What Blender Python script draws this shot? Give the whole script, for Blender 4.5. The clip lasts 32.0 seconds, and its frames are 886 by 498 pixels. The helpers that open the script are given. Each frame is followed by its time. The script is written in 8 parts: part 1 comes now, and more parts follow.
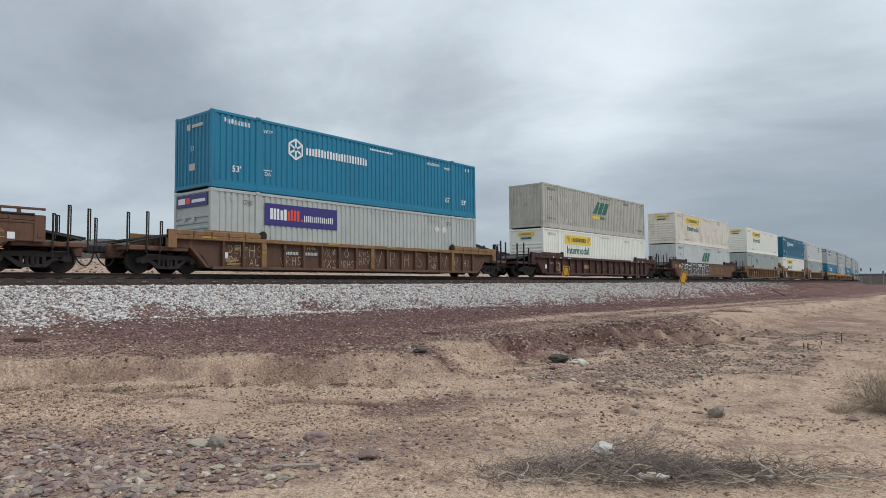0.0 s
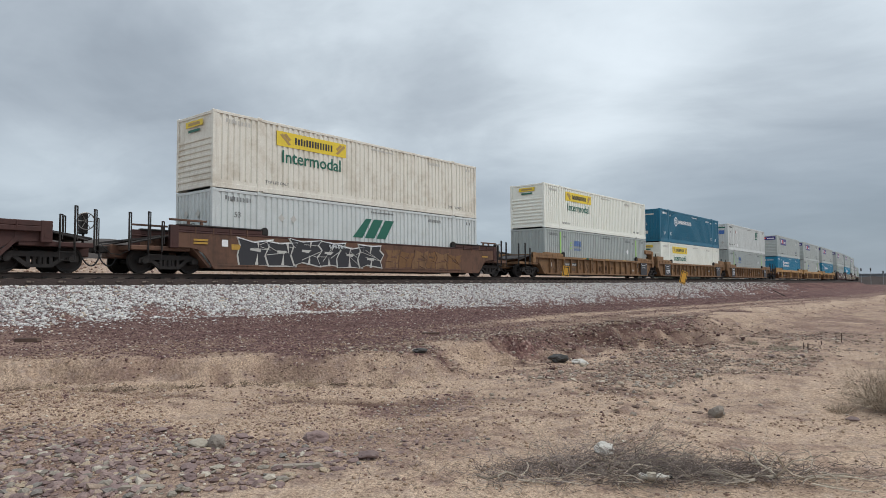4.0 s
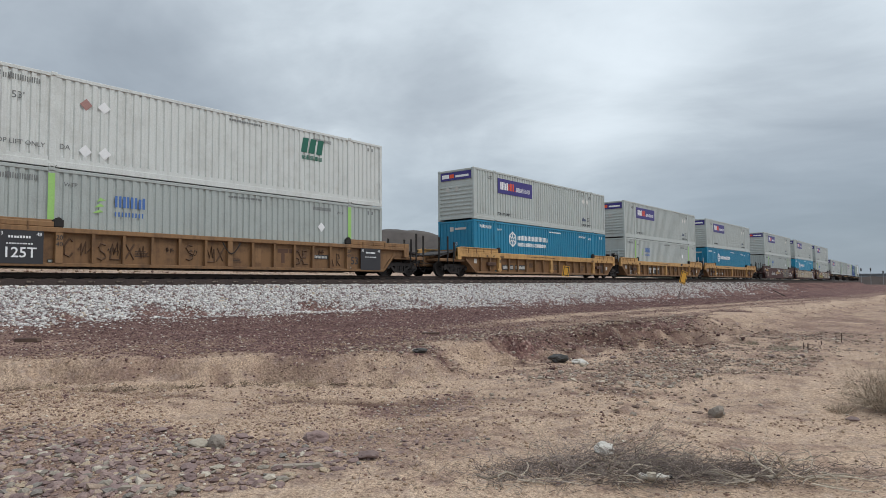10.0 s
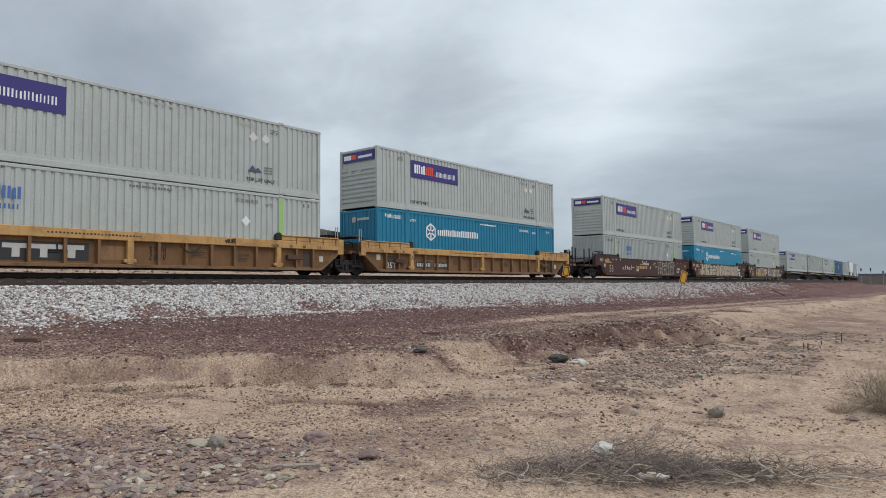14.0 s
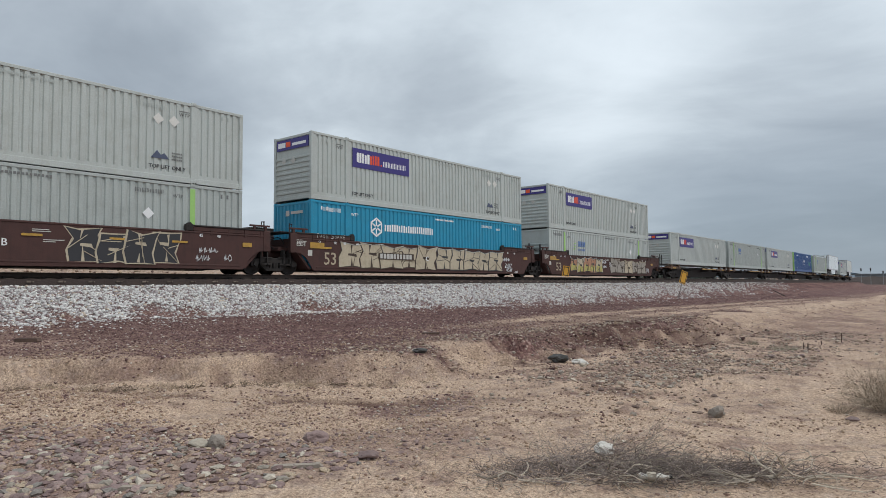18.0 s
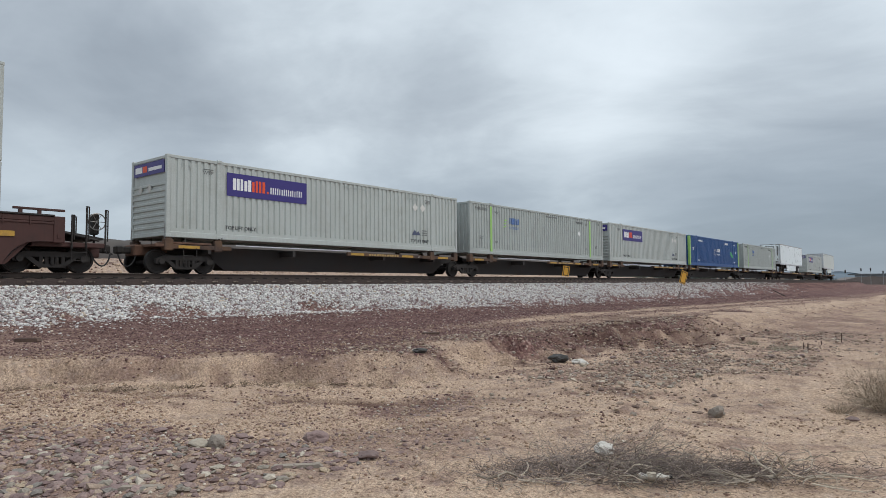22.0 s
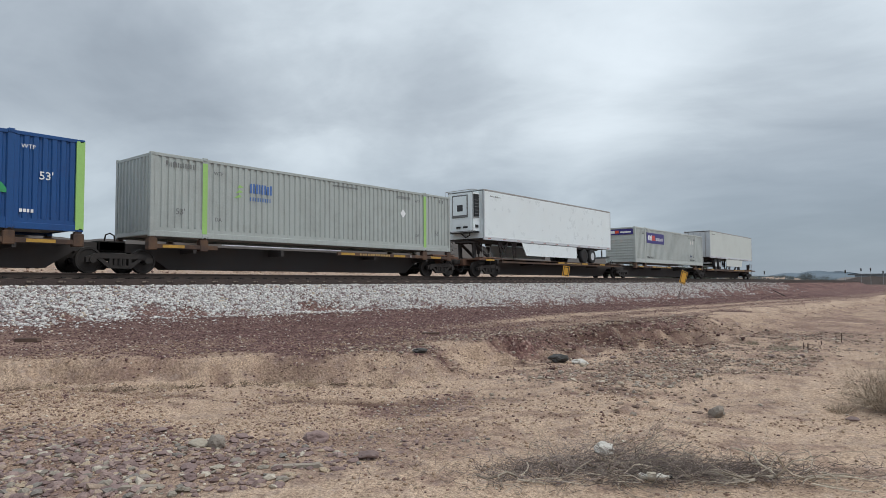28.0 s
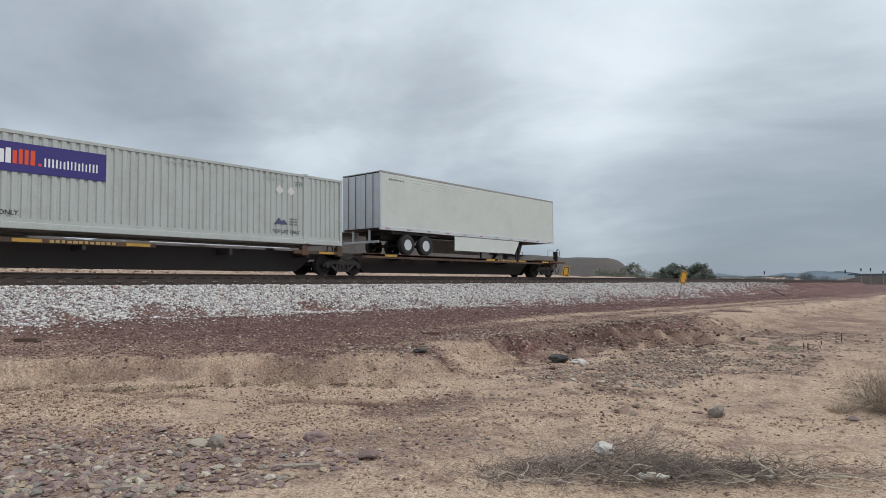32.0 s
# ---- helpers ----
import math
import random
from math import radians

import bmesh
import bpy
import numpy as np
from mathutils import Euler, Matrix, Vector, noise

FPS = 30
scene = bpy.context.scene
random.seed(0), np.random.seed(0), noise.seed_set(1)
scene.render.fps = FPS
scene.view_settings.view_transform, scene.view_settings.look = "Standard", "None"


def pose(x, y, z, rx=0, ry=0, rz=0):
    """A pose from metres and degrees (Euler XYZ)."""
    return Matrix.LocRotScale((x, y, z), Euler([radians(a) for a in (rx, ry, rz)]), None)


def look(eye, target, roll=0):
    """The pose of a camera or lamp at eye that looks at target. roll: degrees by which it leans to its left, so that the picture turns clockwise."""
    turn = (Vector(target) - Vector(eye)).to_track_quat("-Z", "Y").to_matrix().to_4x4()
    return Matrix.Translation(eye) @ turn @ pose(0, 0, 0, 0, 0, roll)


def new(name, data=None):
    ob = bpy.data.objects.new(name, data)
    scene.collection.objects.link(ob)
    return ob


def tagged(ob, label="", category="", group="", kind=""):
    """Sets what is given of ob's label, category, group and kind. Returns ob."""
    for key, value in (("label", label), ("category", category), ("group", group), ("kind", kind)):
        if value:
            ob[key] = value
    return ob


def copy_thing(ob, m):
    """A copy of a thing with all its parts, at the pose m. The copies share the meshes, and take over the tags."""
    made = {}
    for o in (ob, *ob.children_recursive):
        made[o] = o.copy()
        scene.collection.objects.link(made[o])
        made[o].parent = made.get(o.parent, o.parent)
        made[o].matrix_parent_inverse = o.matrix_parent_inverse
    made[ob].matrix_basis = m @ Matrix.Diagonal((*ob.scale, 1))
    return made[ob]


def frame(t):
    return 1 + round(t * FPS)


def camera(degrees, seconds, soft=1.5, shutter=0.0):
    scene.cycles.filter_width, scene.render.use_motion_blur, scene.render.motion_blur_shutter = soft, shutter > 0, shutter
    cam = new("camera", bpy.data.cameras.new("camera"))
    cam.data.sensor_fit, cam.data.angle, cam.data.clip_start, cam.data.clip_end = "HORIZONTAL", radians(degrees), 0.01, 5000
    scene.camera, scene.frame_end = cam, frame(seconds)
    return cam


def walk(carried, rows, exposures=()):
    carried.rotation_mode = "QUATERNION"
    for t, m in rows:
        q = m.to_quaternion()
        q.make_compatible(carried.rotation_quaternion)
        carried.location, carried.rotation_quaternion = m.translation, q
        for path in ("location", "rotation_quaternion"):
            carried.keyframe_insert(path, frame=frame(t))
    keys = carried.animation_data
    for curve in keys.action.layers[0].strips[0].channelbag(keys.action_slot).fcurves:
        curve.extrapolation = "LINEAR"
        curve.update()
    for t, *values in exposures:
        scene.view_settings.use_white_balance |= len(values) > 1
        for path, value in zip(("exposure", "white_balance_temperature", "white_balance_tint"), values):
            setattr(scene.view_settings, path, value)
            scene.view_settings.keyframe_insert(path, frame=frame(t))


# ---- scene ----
# ---------------------------------------------------------------- camera
EYE = (0.0, 0.0, 1.55)
cam = camera(67.61, 32.0, soft=0.8)
YAW, PITCH = 0.8819, 0.0552
AIM = Vector((math.sin(YAW) * math.cos(PITCH), math.cos(YAW) * math.cos(PITCH), math.sin(PITCH)))
walk(cam, [(0.0, look(EYE, Vector(EYE) + AIM * 10, -0.44)), (32.0, look(EYE, Vector(EYE) + AIM * 10, -0.44))])

# ---------------------------------------------------------------- light
scene.view_settings.exposure = 0.0
world = bpy.data.worlds.new("world")
scene.world = world
world.use_nodes = True
wt = world.node_tree
wt.nodes.clear()


def wnode(kind, **vals):
    n = wt.nodes.new(kind)
    for k, v in vals.items():
        n.inputs[k].default_value = v
    return n


w_sky = wt.nodes.new("ShaderNodeTexSky")
w_sky.sky_type, w_sky.sun_disc = "NISHITA", False
w_sky.sun_elevation, w_sky.sun_rotation = radians(48), radians(150)
w_co = wt.nodes.new("ShaderNodeTexCoord")
w_sep = wt.nodes.new("ShaderNodeSeparateXYZ")
wt.links.new(w_co.outputs["Generated"], w_sep.inputs[0])
# cloud deck: directions projected on a flat layer overhead, so that banks flatten towards the horizon
w_h = wnode("ShaderNodeMath")
w_h.operation = "ADD"
w_h.inputs[1].default_value = 0.24
wt.links.new(w_sep.outputs["Z"], w_h.inputs[0])
w_div = wt.nodes.new("ShaderNodeVectorMath")
w_div.operation = "DIVIDE"
w_cmb = wt.nodes.new("ShaderNodeCombineXYZ")
for i in range(3):
    wt.links.new(w_h.outputs[0], w_cmb.inputs[i])
wt.links.new(w_co.outputs["Generated"], w_div.inputs[0])
wt.links.new(w_cmb.outputs[0], w_div.inputs[1])
w_map = wt.nodes.new("ShaderNodeMapping")
w_map.inputs["Rotation"].default_value = (0, 0, 0.75)
w_map.inputs["Location"].default_value = (2.1, 0.55, 0)
w_map.inputs["Scale"].default_value = (1.05, 0.78, 0.8)
wt.links.new(w_div.outputs[0], w_map.inputs["Vector"])
w_n1 = wnode("ShaderNodeTexNoise", Scale=0.95, Detail=7.0, Roughness=0.52, Distortion=0.35)
wt.links.new(w_map.outputs[0], w_n1.inputs["Vector"])
w_n2 = wnode("ShaderNodeTexNoise", Scale=2.4, Detail=6.0, Roughness=0.6, Distortion=0.7)
wt.links.new(w_map.outputs[0], w_n2.inputs["Vector"])
w_add = wt.nodes.new("ShaderNodeMath")
w_add.operation = "MULTIPLY_ADD"
w_add.inputs[1].default_value = 0.23
wt.links.new(w_n2.outputs["Fac"], w_add.inputs[0])
wt.links.new(w_n1.outputs["Fac"], w_add.inputs[2])
w_low = wnode("ShaderNodeMath")
w_low.inputs[1].default_value = -0.008
wt.links.new(w_add.outputs[0], w_low.inputs[0])
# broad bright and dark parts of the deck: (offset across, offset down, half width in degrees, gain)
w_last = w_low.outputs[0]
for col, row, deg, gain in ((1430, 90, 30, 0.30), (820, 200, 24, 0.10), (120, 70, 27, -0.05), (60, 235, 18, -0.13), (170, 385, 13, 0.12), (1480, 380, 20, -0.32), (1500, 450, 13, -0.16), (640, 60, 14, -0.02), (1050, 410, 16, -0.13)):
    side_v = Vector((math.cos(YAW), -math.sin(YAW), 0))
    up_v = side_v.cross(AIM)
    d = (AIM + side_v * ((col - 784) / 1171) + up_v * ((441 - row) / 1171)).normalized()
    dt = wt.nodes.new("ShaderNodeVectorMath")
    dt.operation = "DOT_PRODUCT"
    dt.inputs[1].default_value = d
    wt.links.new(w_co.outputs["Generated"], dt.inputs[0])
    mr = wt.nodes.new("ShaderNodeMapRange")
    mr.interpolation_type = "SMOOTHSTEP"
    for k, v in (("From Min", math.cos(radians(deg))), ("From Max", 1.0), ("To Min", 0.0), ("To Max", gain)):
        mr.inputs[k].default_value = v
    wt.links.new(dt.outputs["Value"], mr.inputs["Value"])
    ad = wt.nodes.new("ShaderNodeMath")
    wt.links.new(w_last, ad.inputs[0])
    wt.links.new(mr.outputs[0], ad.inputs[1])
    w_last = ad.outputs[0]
w_ramp = wt.nodes.new("ShaderNodeValToRGB")
w_ramp.color_ramp.interpolation = "B_SPLINE"
for pos, col in ((0.20, (0.245, 0.282, 0.325, 1)), (0.38, (0.338, 0.388, 0.442, 1)), (0.53, (0.436, 0.492, 0.548, 1)), (0.66, (0.572, 0.642, 0.698, 1)), (0.86, (0.80, 0.88, 0.94, 1))):
    e = w_ramp.color_ramp.elements.new(pos)
    e.color = col
w_ramp.color_ramp.elements.remove(w_ramp.color_ramp.elements[0])
w_ramp.color_ramp.elements.remove(w_ramp.color_ramp.elements[-1])
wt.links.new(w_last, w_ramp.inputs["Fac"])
# thicker, bluer air towards the horizon
w_hz = wnode("ShaderNodeMapRange")
for k, v in (("From Min", 0.0), ("From Max", 0.23), ("To Min", 0.72), ("To Max", 0.0)):
    w_hz.inputs[k].default_value = v
wt.links.new(w_sep.outputs["Z"], w_hz.inputs["Value"])
w_mix = wt.nodes.new("ShaderNodeMixRGB")
w_mix.inputs["Color2"].default_value = (0.238, 0.305, 0.38, 1)
wt.links.new(w_hz.outputs[0], w_mix.inputs["Fac"])
wt.links.new(w_ramp.outputs["Color"], w_mix.inputs["Color1"])
# the deck is thinner and brighter overhead
w_up = wnode("ShaderNodeMapRange")
for k, v in (("From Min", 0.30), ("From Max", 0.9), ("To Min", 1.0), ("To Max", 1.25)):
    w_up.inputs[k].default_value = v
wt.links.new(w_sep.outputs["Z"], w_up.inputs["Value"])
w_bg1 = wnode("ShaderNodeBackground", Strength=0.010)
wt.links.new(w_sky.outputs[0], w_bg1.inputs["Color"])
w_bg2 = wnode("ShaderNodeBackground")
wt.links.new(w_mix.outputs[0], w_bg2.inputs["Color"])
wt.links.new(w_up.outputs[0], w_bg2.inputs["Strength"])
w_sum = wt.nodes.new("ShaderNodeAddShader")
wt.links.new(w_bg1.outputs[0], w_sum.inputs[0])
wt.links.new(w_bg2.outputs[0], w_sum.inputs[1])
w_out = wt.nodes.new("ShaderNodeOutputWorld")
wt.links.new(w_sum.outputs[0], w_out.inputs["Surface"])

sun_data = bpy.data.lights.new("sun", "SUN")
sun_data.energy, sun_data.angle, sun_data.color = 1.45, radians(24), (1.0, 0.965, 0.91)
sun = new("sun", sun_data)
sun.matrix_world = look((0, 0, 60), (-0.30 * 60, 0.62 * 60, 0), 0)


# ---------------------------------------------------------------- materials
def mat(name, col, rough=0.6, metal=0.0, grain=22.0, vary=0.12, stain=None, amount=0.3, scale=1.2, streak=0.0, bump=0.15,
        island=0.0, rand=0.0, spec=0.4):
    """A painted, rusty or earthy surface: grain, larger blotches of a second colour, optional vertical streaks, fine relief."""
    m = bpy.data.materials.new(name)
    m.use_nodes = True
    nt = m.node_tree
    b = nt.nodes["Principled BSDF"]
    b.inputs["Roughness"].default_value, b.inputs["Metallic"].default_value = rough, metal
    b.inputs["Specular IOR Level"].default_value = spec
    co = nt.nodes.new("ShaderNodeTexCoord")

    def noise_tex(sc, detail=5.0, vec=None, rg=0.6):
        n = nt.nodes.new("ShaderNodeTexNoise")
        n.inputs["Scale"].default_value, n.inputs["Detail"].default_value, n.inputs["Roughness"].default_value = sc, detail, rg
        nt.links.new(vec or co.outputs["Object"], n.inputs["Vector"])
        return n.outputs["Fac"]

    def remap(sock, a, b0, c, d):
        n = nt.nodes.new("ShaderNodeMapRange")
        for k, v in (("From Min", a), ("From Max", b0), ("To Min", c), ("To Max", d)):
            n.inputs[k].default_value = v
        nt.links.new(sock, n.inputs["Value"])
        return n.outputs[0]

    def mixc(fac, c1, c2, mode="MIX"):
        n = nt.nodes.new("ShaderNodeMixRGB")
        n.blend_type = mode
        for s, v in (("Fac", fac), ("Color1", c1), ("Color2", c2)):
            if hasattr(v, "is_output"):
                nt.links.new(v, n.inputs[s])
            else:
                n.inputs[s].default_value = v if s == "Fac" else (*v, 1)
        return n.outputs[0]

    def scaled(sock):
        n = nt.nodes.new("ShaderNodeCombineXYZ")
        for i in range(3):
            nt.links.new(sock, n.inputs[i])
        return n.outputs[0]

    fine = noise_tex(grain)
    colour = mixc(1.0, col, scaled(remap(fine, 0.25, 0.75, 1 - vary, 1 + vary)), "MULTIPLY")
    if stain:
        blot = noise_tex(scale, 8.0, rg=0.68)
        colour = mixc(remap(blot, 0.48, 0.72, 0.0, amount), colour, stain)
    if streak:
        mp = nt.nodes.new("ShaderNodeMapping")
        mp.inputs["Scale"].default_value = (7.0, 7.0, 0.45)
        nt.links.new(co.outputs["Object"], mp.inputs["Vector"])
        run = noise_tex(1.0, 6.0, mp.outputs[0], 0.65)
        colour = mixc(remap(run, 0.5, 0.8, 0.0, streak), colour, stain or (0.1, 0.09, 0.08))
    if island or rand:
        geo = nt.nodes.new("ShaderNodeNewGeometry" if island else "ShaderNodeObjectInfo")
        amp = island or rand
        colour = mixc(1.0, colour, scaled(remap(geo.outputs["Random Per Island" if island else "Random"], 0, 1, 1 - amp, 1 + amp)), "MULTIPLY")
    nt.links.new(colour, b.inputs["Base Color"])
    nt.links.new(remap(fine, 0.2, 0.8, max(rough - 0.12, 0.05), min(rough + 0.12, 1)), b.inputs["Roughness"])
    if bump:
        bp = nt.nodes.new("ShaderNodeBump")
        bp.inputs["Strength"].default_value, bp.inputs["Distance"].default_value = bump, 0.02
        nt.links.new(fine, bp.inputs["Height"])
        nt.links.new(bp.outputs[0], b.inputs["Normal"])
    return m


DIRT = (0.13, 0.105, 0.08)
M_BLUE = mat("paint_cyan_blue", (0.012, 0.20, 0.34), 0.45, stain=(0.03, 0.13, 0.19), amount=0.45, streak=0.35, bump=0.05)
M_BLUE2 = mat("paint_bright_cyan", (0.018, 0.265, 0.43), 0.42, stain=(0.03, 0.17, 0.25), amount=0.4, streak=0.3, bump=0.05)
M_TEAL = mat("paint_teal_blue", (0.010, 0.135, 0.225), 0.45, stain=(0.03, 0.10, 0.15), amount=0.45, streak=0.35, bump=0.05)
M_FGREY = mat("paint_pale_grey", (0.45, 0.485, 0.47), 0.5, stain=(0.30, 0.30, 0.27), amount=0.4, streak=0.35, bump=0.05)
M_CGREY = mat("paint_cool_grey", (0.39, 0.425, 0.412), 0.5, stain=(0.24, 0.25, 0.24), amount=0.45, streak=0.35, bump=0.05)
M_AGREY = mat("paint_weathered_grey", (0.475, 0.47, 0.415), 0.55, stain=(0.24, 0.22, 0.18), amount=0.6, streak=0.5, bump=0.05)
M_ALIGHT = mat("paint_light_grey", (0.60, 0.635, 0.63), 0.5, stain=(0.40, 0.41, 0.39), amount=0.4, streak=0.35, bump=0.05)
M_WHITE = mat("paint_cream_white", (0.83, 0.84, 0.765), 0.5, stain=(0.60, 0.60, 0.51), amount=0.28, streak=0.2, bump=0.05)
M_WHITED = mat("paint_dirty_cream", (0.76, 0.73, 0.65), 0.55, stain=(0.42, 0.34, 0.24), amount=0.55, streak=0.4, bump=0.05)
M_RWHITE = mat("paint_grey_white", (0.62, 0.645, 0.63), 0.5, stain=(0.36, 0.36, 0.33), amount=0.4, streak=0.4, bump=0.05)
M_NAVY = mat("paint_deep_blue", (0.010, 0.068, 0.225), 0.4, stain=(0.02, 0.04, 0.15), amount=0.4, streak=0.25, bump=0.05)
M_TRAILER = mat("trailer_white_sheet", (0.77, 0.83, 0.85), 0.32, stain=(0.60, 0.63, 0.63), amount=0.25, scale=0.5, streak=0.0, grain=2.0, vary=0.03, bump=0.0)
M_VAN = mat("trailer_dull_white", (0.60, 0.635, 0.60), 0.4, stain=(0.45, 0.46, 0.42), amount=0.35, scale=0.6, grain=2.0, vary=0.04, bump=0.0)
M_TRIM = mat("trailer_pale_trim", (0.52, 0.55, 0.58), 0.4, stain=(0.36, 0.36, 0.36), amount=0.35, bump=0.03)
M_ALU = mat("dull_aluminium", (0.42, 0.44, 0.45), 0.4, 0.6, stain=(0.22, 0.22, 0.22), amount=0.4, bump=0.05)
M_CAST = mat("casting_grey", (0.16, 0.16, 0.155), 0.6, stain=DIRT, amount=0.5)
M_LEAFDECAL = mat("decal_leaf_green", (0.035, 0.33, 0.12), 0.5, vary=0.1, stain=(0.05, 0.22, 0.10), amount=0.5, scale=6, bump=0)
M_LIME = mat("decal_lime_green", (0.32, 0.56, 0.17), 0.5, vary=0.08, bump=0)
M_PURPLE = mat("decal_purple", (0.046, 0.036, 0.19), 0.45, vary=0.08, bump=0)
M_DWHITE = mat("decal_white", (0.78, 0.79, 0.80), 0.5, vary=0.06, bump=0)
M_DORANGE = mat("decal_orange_red", (0.72, 0.09, 0.03), 0.5, vary=0.06, bump=0)
M_REFL = mat("reflector_amber", (0.46, 0.27, 0.05), 0.45, vary=0.15, stain=(0.2, 0.12, 0.05), amount=0.6, scale=5, bump=0)
M_DFADED = mat("decal_faded_red", (0.36, 0.20, 0.18), 0.5, vary=0.15, bump=0)
M_TOPRAIL = mat("trailer_stained_rail", (0.33, 0.325, 0.32), 0.5, stain=(0.22, 0.19, 0.16), amount=0.6, bump=0.05)
M_DYEL = mat("decal_yellow", (0.78, 0.58, 0.05), 0.5, vary=0.1, stain=(0.5, 0.4, 0.1), amount=0.3, bump=0)
M_DGREEN = mat("decal_dark_green", (0.02, 0.13, 0.09), 0.5, vary=0.1, bump=0)
M_DBLACK = mat("decal_black", (0.035, 0.035, 0.04), 0.5, vary=0.1, bump=0)
M_DGREY = mat("decal_grey", (0.16, 0.165, 0.165), 0.55, vary=0.1, bump=0)
M_DPALE = mat("decal_pale_grey", (0.50, 0.49, 0.46), 0.55, vary=0.1, bump=0)
M_PLACARD = mat("decal_placard", (0.64, 0.63, 0.60), 0.55, vary=0.1, bump=0)
M_DBLUE = mat("decal_blue", (0.07, 0.16, 0.42), 0.5, vary=0.1, bump=0)
M_EMBLEM = mat("decal_slate_blue", (0.075, 0.09, 0.15), 0.5, vary=0.1, bump=0)
M_DGOLD = mat("decal_gold", (0.42, 0.28, 0.11), 0.5, vary=0.1, bump=0)
M_RUST = mat("car_blackened_rust", (0.105, 0.056, 0.038), 0.8, grain=30, stain=(0.045, 0.027, 0.021), amount=0.7, scale=1.8, streak=0.55, bump=0.25)
M_BROWN = mat("car_rust_brown", (0.135, 0.070, 0.045), 0.75, grain=30, stain=(0.052, 0.030, 0.023), amount=0.85, scale=1.7, streak=0.7, bump=0.25)
M_MAROON = mat("car_dark_maroon", (0.066, 0.028, 0.024), 0.7, grain=30, stain=(0.034, 0.018, 0.016), amount=0.7, scale=1.5, streak=0.55, bump=0.2)
M_OCHRE = mat("car_dirty_ochre", (0.205, 0.112, 0.052), 0.7, grain=26, stain=(0.080, 0.045, 0.028), amount=0.9, scale=1.9, streak=0.75, bump=0.2)
M_TAN = mat("car_faded_tan", (0.255, 0.142, 0.066), 0.65, grain=26, stain=(0.10, 0.056, 0.033), amount=0.8, scale=1.6, streak=0.65, bump=0.15)
M_YELLOW = mat("car_faded_yellow", (0.52, 0.305, 0.115), 0.65, grain=26, stain=(0.17, 0.085, 0.04), amount=0.75, scale=1.6, streak=0.6, bump=0.15)
M_SILL = mat("car_patchy_rust_sill", (0.060, 0.038, 0.030), 0.75, grain=26, stain=(0.20, 0.105, 0.05), amount=0.7, scale=1.1, streak=0.3, bump=0.2)
M_PANEL = mat("car_dull_gold_panel", (0.185, 0.094, 0.037), 0.7, grain=26, stain=(0.105, 0.055, 0.03), amount=0.8, scale=1.3, streak=0.6, bump=0.15)
M_BEAM = mat("car_black_beam", (0.038, 0.033, 0.032), 0.75, stain=(0.05, 0.032, 0.024), amount=0.6, bump=0.2)
M_IRON = mat("truck_iron", (0.027, 0.024, 0.023), 0.8, 0.1, stain=(0.05, 0.034, 0.026), amount=0.45, scale=4, bump=0.25)
M_STEEL = mat("worn_steel", (0.26, 0.25, 0.24), 0.4, 0.8, stain=(0.1, 0.07, 0.05), amount=0.5, scale=6, bump=0.1)
M_RAIL = mat("rail_rust", (0.060, 0.044, 0.038), 0.75, 0.1, stain=(0.03, 0.024, 0.022), amount=0.5, scale=3, bump=0.2)
M_TIE = mat("tie_wood", (0.085, 0.066, 0.055), 0.9, stain=(0.045, 0.036, 0.032), amount=0.6, scale=5, bump=0.5, rand=0.3)
M_RUBBER = mat("tyre_rubber", (0.022, 0.022, 0.023), 0.8, bump=0.2)
M_SAGEPAINT = mat("spray_faded_green", (0.185, 0.165, 0.09), 0.7, vary=0.2, bump=0)
M_SMOKE = mat("spray_dark_brown", (0.062, 0.043, 0.034), 0.75, vary=0.2, bump=0)
M_FAINT = mat("spray_faint_brown", (0.105, 0.060, 0.036), 0.75, vary=0.2, bump=0)
M_SCRAWL = mat("spray_pale_tan", (0.42, 0.35, 0.26), 0.7, vary=0.2, bump=0)
M_BLACK = mat("black_plastic", (0.015, 0.016, 0.018), 0.45, bump=0.1)
M_SIGN = mat("sign_amber", (0.62, 0.32, 0.035), 0.5, vary=0.1, stain=(0.5, 0.26, 0.05), amount=0.4, scale=6, bump=0.05)


